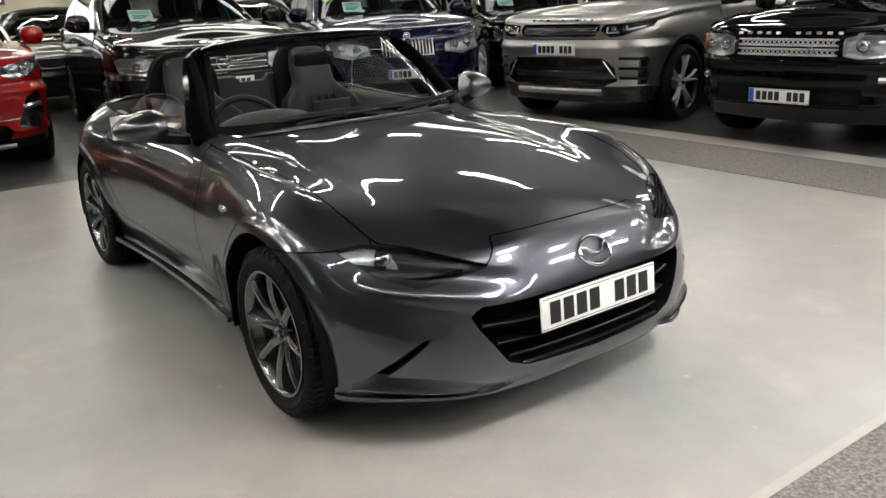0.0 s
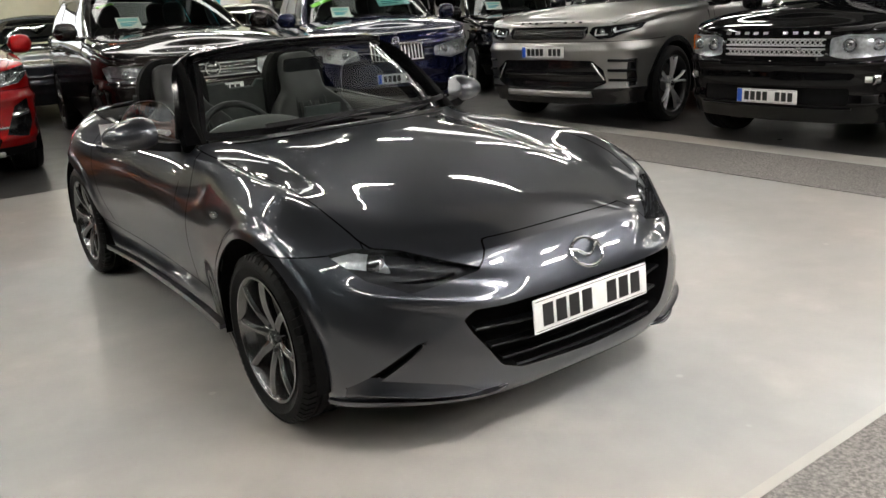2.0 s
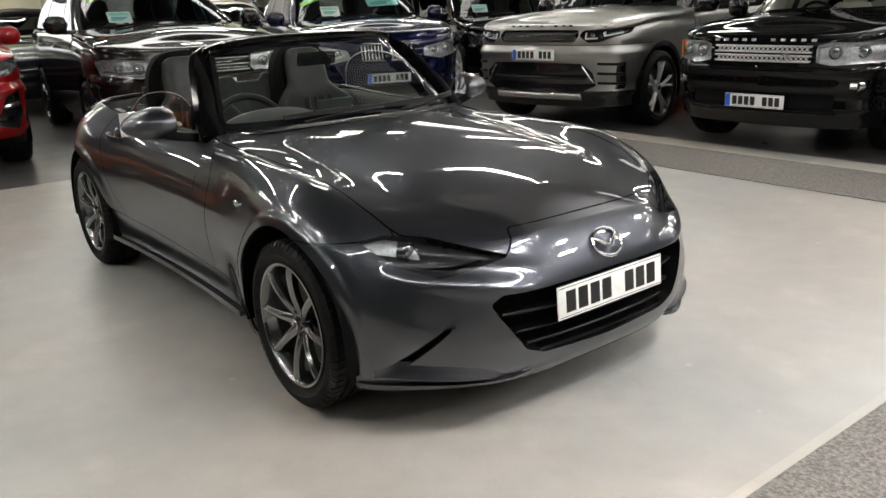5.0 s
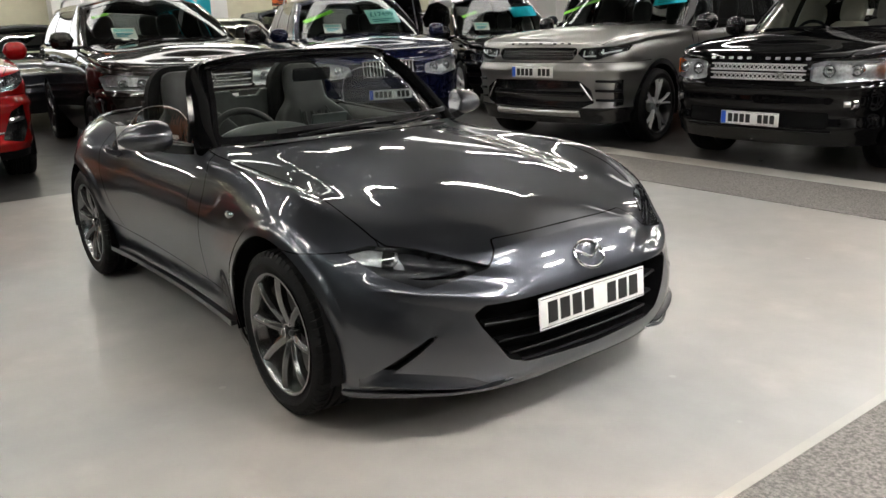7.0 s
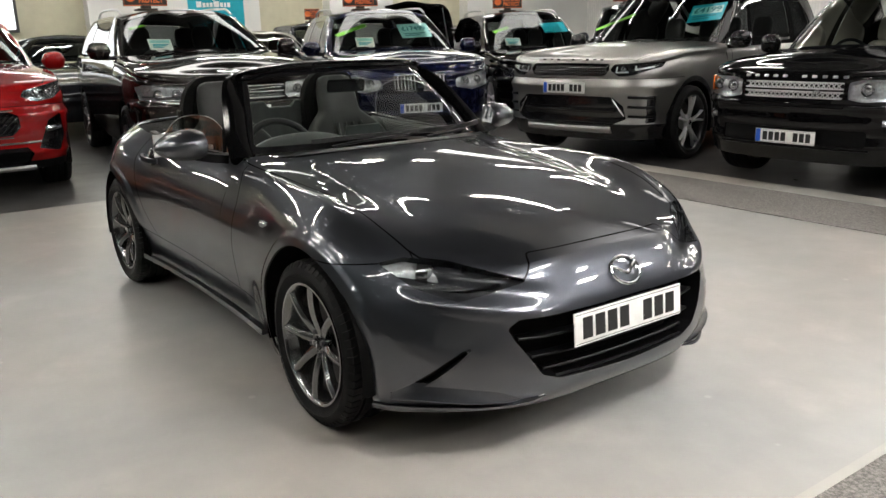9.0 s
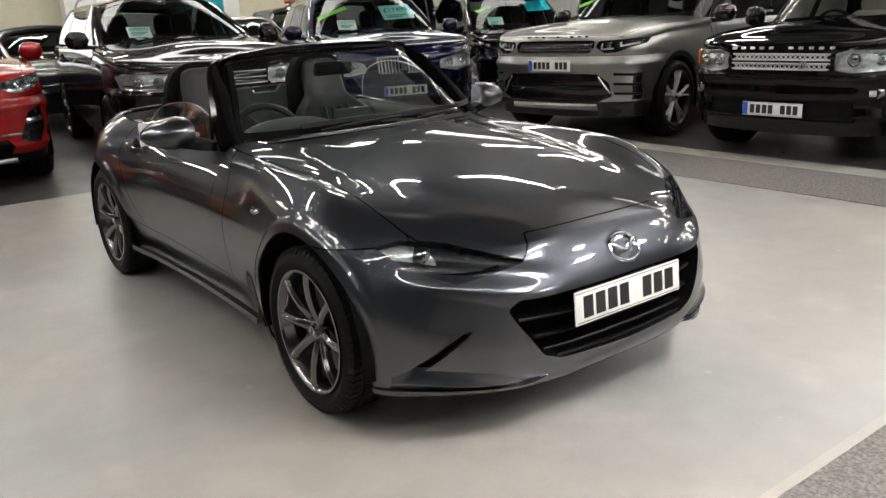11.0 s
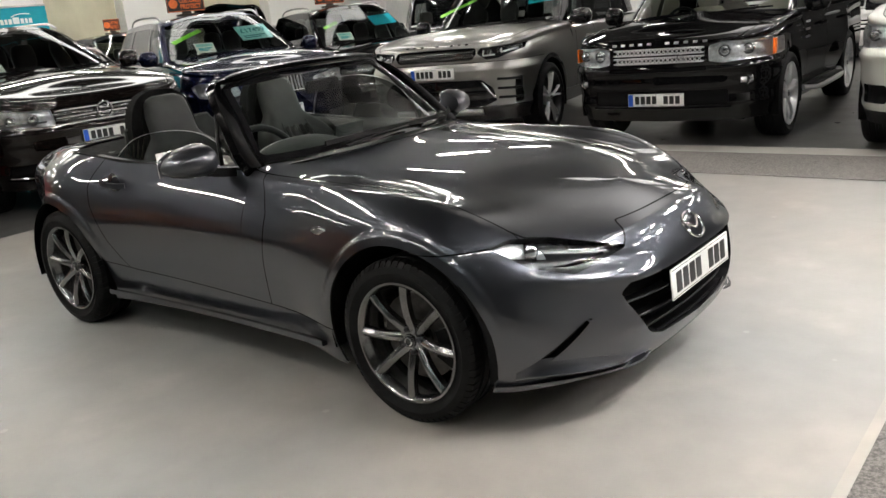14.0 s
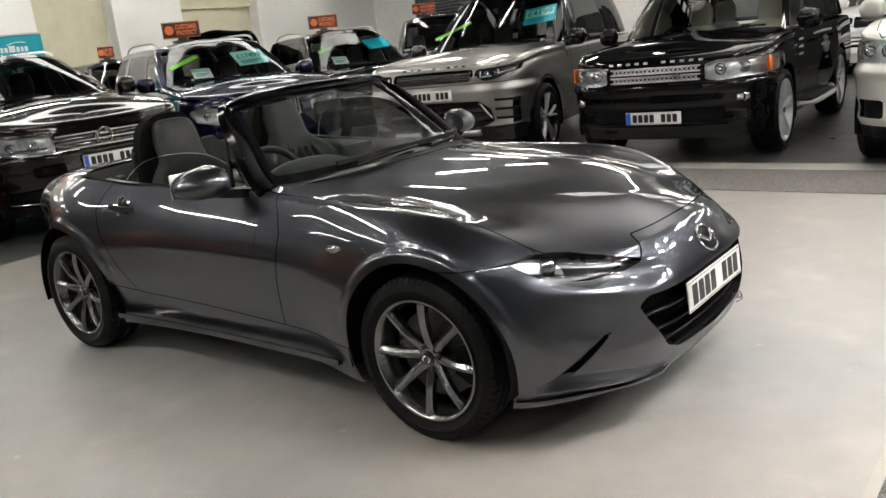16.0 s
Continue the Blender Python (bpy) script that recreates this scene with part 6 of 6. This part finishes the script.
# silver large SUV with black grille and split-spoke wheels
suv("large_suv", "warm silver large SUV with black mesh grille, parked on dark floor", at(-3.97, 4.98, -80), 2.92, 0.89, 1.17, 1.0, 1.04, 1.19, 1.13, 1.84, 0.385, SILVER_PAINT, DARK_ALLOY, 5, 0.19,
    cuts=[("lamp", [(.50, .955), (.52, 1.01), (.93, 1.03), (.93, .98), (.72, .90), (.60, .89)], "headlight", LENS_DARK, 0.05, "clear headlight with dark housing"),
          ("grille", [(-.1, .90), (.44, .895), (.49, .96), (.47, 1.015), (-.1, 1.02)], "grille", GLOSS_BLACK, 0.03, "black mesh grille"),
          ("intake", [(-.1, .41), (.54, .41), (.68, .47), (.66, .60), (.54, .69), (-.1, .70)], "lower_intake", GLOSS_BLACK, 0.05, "gloss black lower intake"),
          ("vent", [(.84, .43), (.91, .44), (.92, .70), (.86, .70)], "vent", GLOSS_BLACK, 0.02, "black corner vent")],
    bars=[("grille_bar", -.44, .44, z, z, 0.006, SATIN_BLACK, -0.008) for z in (.915, .94, .965, .99)] + [("mesh_bar", y, y + 0.03, za, zb, 0.0035, SATIN_CHROME, -0.016) for y in np.arange(0.0, 0.43, 0.03) for za, zb in ((.905, .935), (.965, .935), (.965, .995))]
    + [("led_strip", y0, y1, z0, z1, 0.007, PRINT_W, -0.012) for y0, y1, z0, z1 in ((.56, .56, .93, .985), (.56, .68, .93, .935), (.74, .74, .955, .995), (.74, .88, .955, .985))]
    + [("vent_bar", .70, .90, z, z - .01, 0.014, SATIN_BLACK, 0.004) for z in (.50, .595, .69)] + [("intake_bar", -.56, .56, .55, .55, 0.02, GLOSS_BLACK, -0.02), ("intake_trim", .54, .66, .665, .50, 0.010, CHROME, -0.004), ("skid_edge", -.52, .52, .365, .365, 0.045, SATIN_CHROME, -0.02)],
    lamps=[(.62, .955, .035), (.72, .965, .035)], plate=(.775, 8, True), xc=-0.56, xh=-1.30, spoke_mat=ALLOY, letters=(.36, 1.05, 9, SATIN_BLACK), badge=(.30, .94, .032, CHROME),
    cards=[(.62, 1.15, .40, .30, TEAL, "£4199", 0), (-.62, .9, .5, .05, GREEN_T, "", 38)], inner=GREY_LEATHER, lean=0.03, clad=0.42, clad_mat=GLOSS_BLACK, spoke_w=0.022, pillar=BLACK_PAINT, mirror=GLOSS_BLACK)

# black large SUV with twin-bar mesh grille
black_suv = suv("large_suv", "gloss black large SUV with silver mesh grille and silver wheels", at(-1.43, 5.14, -87), 2.745, 0.87, 1.16, 0.965, 0.97, 1.12, 1.09, 1.77, 0.38, BLACK_PAINT, ALLOY, 5, 0.13,
    cuts=[("lamp", [(.46, .775), (.46, .905), (.56, .93), (.955, .925), (.955, .785), (.58, .755)], "headlight", LENS_IN, 0.06, "clear twin headlight"),
          ("grille", [(-.1, .77), (.425, .77), (.425, .905), (-.1, .905)], "grille", SATIN_BLACK, 0.03, "grille with two mesh bars"),
          ("intake", [(-.1, .70), (.46, .70), (.46, .735), (-.1, .735)], "upper_slot", SATIN_BLACK, 0.02, "narrow black slot under the grille"),
          ("step", [(-.1, .40), (.62, .40), (.62, .53), (-.1, .53)], "bumper_step", SATIN_BLACK, 0.012, "satin black bumper step")],
    bars=[("grille_bar", -.42, .42, z, z, 0.007, ALLOY, -0.006) for z in (.778, .824, .852, .898)] + [("mesh_bar", y, y + .04, za, zb, 0.004, ALLOY, -0.008) for y in np.arange(0.0, .39, .04) for za, zb in ((.78, .822), (.822, .78), (.854, .896), (.896, .854))]
    + [("bumper_edge", -.64, .64, .38, .38, 0.012, SATIN_BLACK, 0.0), ("fog_lamp", .715, .755, .60, .60, 0.026, SATIN_CHROME, -0.008)],
    lamps=[(.58, .85, .055), (.76, .855, .05)], plate=(.455, 8, True), xc=-0.30, xh=-1.02, letters=(.42, .945, 11, SATIN_CHROME), badge=(.22, .815, .03, CHROME), inner=CREAM_LEATHER, lean=0.02)

for s_ in (-1, 1):
    part("side_step", tube([(-0.52, s_ * .93, .37), (-0.75, s_ * 1.0, .345), (-1.4, s_ * 1.03, .34), (-2.0, s_ * 1.0, .345), (-2.25, s_ * .93, .37)], 0.035, 10, 28, 0.7), ALLOY, black_suv, "bright tubular side step")
    part("step_tread", box(-2.0, -0.75, min(s_ * .93, s_ * 1.03), max(s_ * .93, s_ * 1.03), .372, .382, .003), SATIN_BLACK, black_suv)
    for k in range(3):
        part("wing_vent_bar", box(-0.60, -0.46, s_ * .972 - .006, s_ * .972 + .006, .84 + .07 * k, .86 + .07 * k, .004), SATIN_CHROME, black_suv)
    fog = part("fog_lamp", moved(lathe([(0.0, -0.02), (0.03, -0.016), (0.036, -0.022), (0.045, -0.018), (0.047, 0.02)], 20), pose(0.70, s_ * .76, .60, 0, 0, 90 - s_ * 20)), CHROME, black_suv, "round chrome-ringed fog lamp")
    part("fog_lens", moved(lathe([(0.0, -0.030), (0.02, -0.027), (0.031, -0.018)], 16), pose(0.70, s_ * .76, .60, 0, 0, 90 - s_ * 20)), GLOSS_BLACK, fog)
    part("amber_marker", box(0.42, 0.52, s_ * .928 - .012, s_ * .928 + .012, .785, .92, .01), AMBER, black_suv, "amber corner indicator")

# pewter SUV at the end of the row
suv("large_suv", "pale pewter large SUV parked with only its corner near", at(1.20, 4.88, -90), 2.88, 0.87, 1.15, 0.96, 1.02, 1.17, 1.12, 1.85, 0.38, PEWTER_PAINT, ALLOY, 6, 0.1,
    cuts=[("lamp", [(.56, .83), (.56, 1.0), (.95, 1.0), (.95, .83)], "headlight", LENS_IN, 0.05, "clear headlight"), ("grille", [(-.1, .84), (.53, .84), (.53, .99), (-.1, .99)], "grille", SATIN_BLACK, 0.03, "dark grille"),
          ("fog", [(.68, .42), (.88, .42), (.88, .56), (.68, .56)], "fog_recess", SATIN_BLACK, 0.03, "black fog lamp recess")],
    lamps=[(.66, .92, .05), (.80, .92, .045)], plate=(.62, 8, True), inner=GREY_LEATHER, lean=0.02, clad=0.36)

# brown-black SUV behind the roadster
suv("family_suv", "very dark brown SUV with chrome grille bars, parked behind", at(-6.10, 1.22, -5.5), 2.89, 0.93, 0.98, 0.965, 0.99, 1.20, 1.17, 1.69, 0.365, BROWN_PAINT, DARK_ALLOY, 5, 0.1,
    cuts=[("lamp", [(.44, .79), (.46, .92), (.88, .945), (.93, .92), (.90, .80), (.60, .765)], "headlight", LENS_IN, 0.05, "clear headlight with dark housing"),
          ("grille", [(-.1, .76), (.40, .765), (.435, .80), (.44, .93), (-.1, .93)], "grille", GLOSS_BLACK, 0.025, "black grille with chrome bars"),
          ("intake", [(-.1, .30), (.46, .30), (.52, .36), (.52, .54), (-.1, .55)], "lower_intake", SATIN_BLACK, 0.04, "black slatted lower intake"),
          ("fog", [(.60, .33), (.86, .35), (.84, .47), (.60, .49)], "fog_recess", SATIN_BLACK, 0.03, "black fog lamp recess")],
    bars=[("grille_bar", -.43, .43, z, z, 0.009, CHROME, -0.004) for z in (.785, .84, .90)] + [("intake_bar", -.48, .48, z, z, 0.006, CHROME, -0.012) for z in (.34, .39, .44, .49)] + [("fog_bar", .62, .84, .36, .375, 0.008, CHROME, 0.0), ("lamp_trim", .46, .90, .775, .80, 0.008, CHROME, 0.004), ("lamp_strip", .50, .88, .82, .835, 0.010, CHROME, -0.02)],
    lamps=[(.60, .85, .05), (.76, .855, .045)], plate=(.66, 8, True), badge=(0, .86, .075, CHROME), rails=True,
    cards=[(-.42, .55, .24, .20, CARD_W, "", 0), (-.64, 1.5, .20, .045, GREEN_T, "", 35)], sign=-0.25, lean=0.05)

# blue SUV
suv("family_suv", "deep metallic blue SUV with twin kidney grille and price card", at(-6.46, 3.83, -20), 2.93, 0.87, 1.06, 1.0, 0.99, 1.15, 1.11, 1.69, 0.37, BLUE_PAINT, ALLOY, 5, 0.1,
    cuts=[("lamp", [(.44, .73), (.46, .83), (.84, .90), (.92, .86), (.88, .74), (.66, .69)], "headlight", LENS_IN, 0.05, "clear round twin headlight"),
          ("grille", [(.03, .70), (.30, .71), (.345, .78), (.31, .87), (.04, .88)], "grille", GLOSS_BLACK, 0.03, "black kidney grille"),
          ("intake", [(-.1, .28), (.60, .30), (.62, .40), (-.1, .40)], "lower_intake", SATIN_BLACK, 0.04, "black lower intake")],
    bars=[("grille_bar", y, y, .715, .865, 0.007, SATIN_CHROME, -0.008) for y in np.arange(.06, .33, .04)] + [("kidney_rim", .03, .32, .885, .875, 0.010, CHROME, 0.004), ("kidney_rim", .03, .31, .70, .705, 0.010, CHROME, 0.004)],
    lamps=[(.58, .79, .055), (.75, .80, .055)], plate=(.50, 8, True), badge=(0, .925, .04, CHROME), rails=True,
    cards=[(-.38, .5, .24, .20, CARD_W, "", 0), (.36, 1.0, .42, .34, TEAL_PALE, "£17499", 0), (-.55, 1.15, .50, .07, GREEN_T, "", 38)], sign=-0.16, lean=0.06)

# black SUV beside the blue one
suv("family_suv", "gloss black SUV with round headlights, half hidden behind another", at(-6.95, 6.79, -24.6), 2.80, 0.86, 0.99, 0.93, 0.92, 1.07, 1.04, 1.67, 0.355, BLACK_PAINT, ALLOY, 5, 0.1,
    cuts=[("lamp", [(.44, .72), (.46, .80), (.80, .86), (.88, .83), (.86, .73), (.66, .69)], "headlight", LENS_MID, 0.05, "clear round twin headlight"),
          ("grille", [(.03, .66), (.28, .67), (.31, .74), (.28, .82), (.04, .83)], "grille", GLOSS_BLACK, 0.03, "black kidney grille"),
          ("intake", [(-.1, .30), (.60, .32), (.62, .44), (-.1, .44)], "lower_intake", SATIN_BLACK, 0.04, "black lower intake")],
    bars=[("grille_bar", y, y, .68, .82, 0.007, SATIN_CHROME, -0.008) for y in np.arange(.06, .29, .04)] + [("drl_bar", .45, .75, .52, .52, 0.012, CHROME, 0.0)],
    lamps=[(.56, .77, .05), (.72, .78, .05)], plate=(.50, 8, True), badge=(0, .87, .04, CHROME), rails=True,
    cards=[(-.40, .5, .24, .18, CARD_W, "", 0), (.40, 1.2, .40, .28, TEAL, "", 0), (-.55, 1.2, .30, .06, GREEN_T, "", 35)], sign=-0.1, lean=0.07)

# red crossover
suv("crossover", "bright red crossover with dark honeycomb grille and black lower trim", at(-6.50, -1.19, -4), 2.67, 0.92, 0.90, 0.925, 0.99, 1.14, 1.09, 1.64, 0.35, RED_PAINT, ALLOY, 5, 0.1,
    cuts=[("lamp", [(.50, .90), (.53, .95), (.86, 1.02), (.91, .96), (.78, .87), (.62, .85)], "headlight", LENS_MID, 0.05, "clear swept headlight"),
          ("grille", [(-.1, .56), (.40, .57), (.47, .64), (.46, .74), (.38, .78), (-.1, .78)], "grille", GLOSS_BLACK, 0.03, "dark honeycomb grille"),
          ("fog", [(.60, .44), (.78, .40), (.84, .52), (.82, .74), (.70, .68)], "fog_recess", GLOSS_BLACK, 0.035, "gloss black fog lamp recess"),
          ("intake", [(-.1, .30), (.50, .30), (.55, .40), (.50, .46), (-.1, .46)], "lower_intake", SATIN_BLACK, 0.04, "black lower intake")],
    bars=[("grille_rim", -.42, .42, .785, .785, 0.010, CHROME, 0.0), ("grille_rim", -.40, .40, .555, .555, 0.010, CHROME, 0.0), ("skid_bar", -.55, .55, .27, .27, 0.025, SATIN_CHROME, 0.0), ("chrome_lip", -.62, .62, .50, .50, 0.012, CHROME, 0.0), ("fog_bar", .66, .80, .60, .62, 0.03, CHROME, -0.02)]
    + [("mesh_bar", y, y + .05, za, zb, 0.004, SATIN_BLACK, -0.012) for y in np.arange(0.0, .42, .05) for za, zb in ((.58, .63), (.63, .68), (.68, .73), (.73, .77))],
    lamps=[(.64, .92, .04), (.76, .95, .035)], plate=(.50, 8, False), clad=0.33, lean=0.08, rails=False)

# cars further along the red one's row, seen as reflections in the roadster's side
suv("hatchback", "burnt orange hatchback parked in the row beside the red crossover", at(-6.6, -3.9, -3), 2.6, 0.85, 0.7, 0.90, 0.80, 1.02, 1.0, 1.52, 0.31, ORANGE_PAINT, ALLOY, 5, 0.0, xc=-0.40, xh=-1.25, tail=0.35,
    cuts=[("lamp", [(.46, .66), (.48, .73), (.82, .78), (.86, .74), (.80, .66)], "headlight", LENS_MID, 0.05, "clear headlight"), ("grille", [(-.1, .56), (.40, .56), (.44, .68), (-.1, .68)], "grille", GLOSS_BLACK, 0.03, "black grille")], lamps=[(.62, .71, .04)])
suv("family_suv", "silver family SUV parked in the row beside the orange hatchback", at(-6.7, -6.5, -3), 2.75, 0.88, 0.95, 0.93, 0.98, 1.13, 1.09, 1.66, 0.36, SILVER_PAINT, ALLOY, 5, 0.1,
    cuts=[("lamp", [(.46, .80), (.48, .90), (.84, .93), (.88, .88), (.80, .80)], "headlight", LENS_MID, 0.05, "clear headlight"), ("grille", [(-.1, .74), (.42, .74), (.44, .90), (-.1, .90)], "grille", GLOSS_BLACK, 0.03, "black grille")], lamps=[(.62, .86, .045)])

# far cars
suv("estate_car", "dark slate estate car parked behind the red crossover", at(-10.95, 0.75, -12), 2.75, 0.9, 0.95, 0.90, 0.78, 0.98, 0.95, 1.46, 0.32, SLATE_PAINT, ALLOY, 5, 0.0, lamps=[], xc=-0.45, xh=-1.35, tail=0.4)
suv("estate_car", "black estate car parked far back by the wall", at(-11.8, -1.35, -12), 2.75, 0.9, 0.95, 0.90, 0.78, 0.98, 0.95, 1.50, 0.32, BLACK_PAINT, ALLOY, 5, 0.0, xc=-0.45, xh=-1.35, tail=0.4)
suv("hatchback", "silver hatchback parked far back by the wall", at(-11.2, 4.4, -10), 2.6, 0.85, 0.7, 0.88, 0.78, 0.98, 0.95, 1.46, 0.31, PEWTER_PAINT, ALLOY, 5, 0.0, xc=-0.40, xh=-1.25, tail=0.35)
suv("hatchback", "dark hatchback parked far back by the wall", at(-11.6, 5.9, -10), 2.6, 0.85, 0.7, 0.88, 0.78, 1.02, 1.0, 1.62, 0.31, SLATE_PAINT, ALLOY, 5, 0.0, xc=-0.40, xh=-1.25, tail=0.35, sign=0.01, sign_size=0.55)
suv("boxy_suv", "dark boxy SUV with upright windows parked behind the others", at(-8.62, 10.65, -48), 2.88, 0.86, 1.1, 0.95, 1.02, 1.17, 1.12, 1.85, 0.38, SLATE_PAINT, ALLOY, 5, 0.1, cards=[(.1, .5, .24, .2, CARD_W, "", 0)], tail=0.12, sign=-0.2)
suv("large_suv", "white large SUV with black grille bars, far behind the black one", at(-0.78, 12.7, -92), 2.92, 0.87, 1.1, 0.99, 1.0, 1.15, 1.1, 1.78, 0.38, WHITE_PAINT, ALLOY, 5, 0.1,
    cuts=[("lamp", [(.54, .86), (.54, .96), (.92, .99), (.92, .90)], "headlight", LENS_DARK, 0.05, "clear headlight"), ("grille", [(-.1, .80), (.52, .80), (.52, .97), (-.1, .97)], "grille", GLOSS_BLACK, 0.03, "black grille"), ("intake", [(-.1, .50), (.85, .50), (.85, .66), (-.1, .66)], "lower_intake", GLOSS_BLACK, 0.03, "black lower intake")],
    bars=[("intake_bar", -.8, .8, z, z, 0.02, WHITE_PAINT, 0.0) for z in (.56, .62)], lamps=[(.64, .92, .04)])

# a car behind with its tailgate raised, a roller shutter and a timber post
open_car = suv("hatchback", "black hatchback parked tail first with its tailgate raised", at(-13.3, 10.45, 120), 2.6, 0.85, 0.7, 0.88, 0.78, 0.98, 0.95, 1.50, 0.31, BLACK_PAINT, ALLOY, 5, 0.0, xc=-0.40, xh=-1.25, tail=0.35)
lid = [[(-2.93, y, 1.50 - 0.06 * abs(y)), (-3.06, y * 1.0, 1.74 - 0.05 * abs(y)), (-3.32, y * 0.95, 1.93 - 0.07 * abs(y)), (-3.66, y * 0.8, 1.97 - 0.12 * abs(y))] for y in (-.64, -.35, 0, .35, .64)]
lid_top = Shell(net(lid, np.linspace(0, 3, 15), np.linspace(0, 4, 17)), "lid")
part("tailgate", join(lid_top.piece("lid")[0], lid_top.piece("lid", -0.05)[0], lid_top.rim("lid", 0.05)), BLACK_PAINT, open_car, "raised black tailgate")
for s_ in (-1, 1):
    part("gas_strut", sweep([(-3.05, s_ * .58, 1.15), (-3.30, s_ * .58, 1.82)], ring(0.011, 6), (1, 0, 0)), SATIN_CHROME, open_car)
shutter = tagged(new("shutter_door"), "dark steel roller shutter in the brick wall", kind="structure")
for k in range(34):
    part("slat", sweep([(-13.4, 15.985, 0.05 + 0.085 * k), (-10.95, 15.985, 0.05 + 0.085 * k)], [(-0.012, -0.038), (0.004, -0.040), (0.016, -0.02), (0.018, 0.02), (0.004, 0.040), (-0.012, 0.038)]), SHUTTER, shutter)
for x0 in (-13.52, -10.95):
    part("guide", box(x0, x0 + 0.12, 15.90, 15.998, 0.0, 2.95, 0.006), SHUTTER, shutter)
tagged(part("wall_post", box(-10.80, -10.20, 15.80, 15.998, 0, 3.1, 0.02), WOOD_RED, None, "red-brown timber post against the wall"), kind="structure")
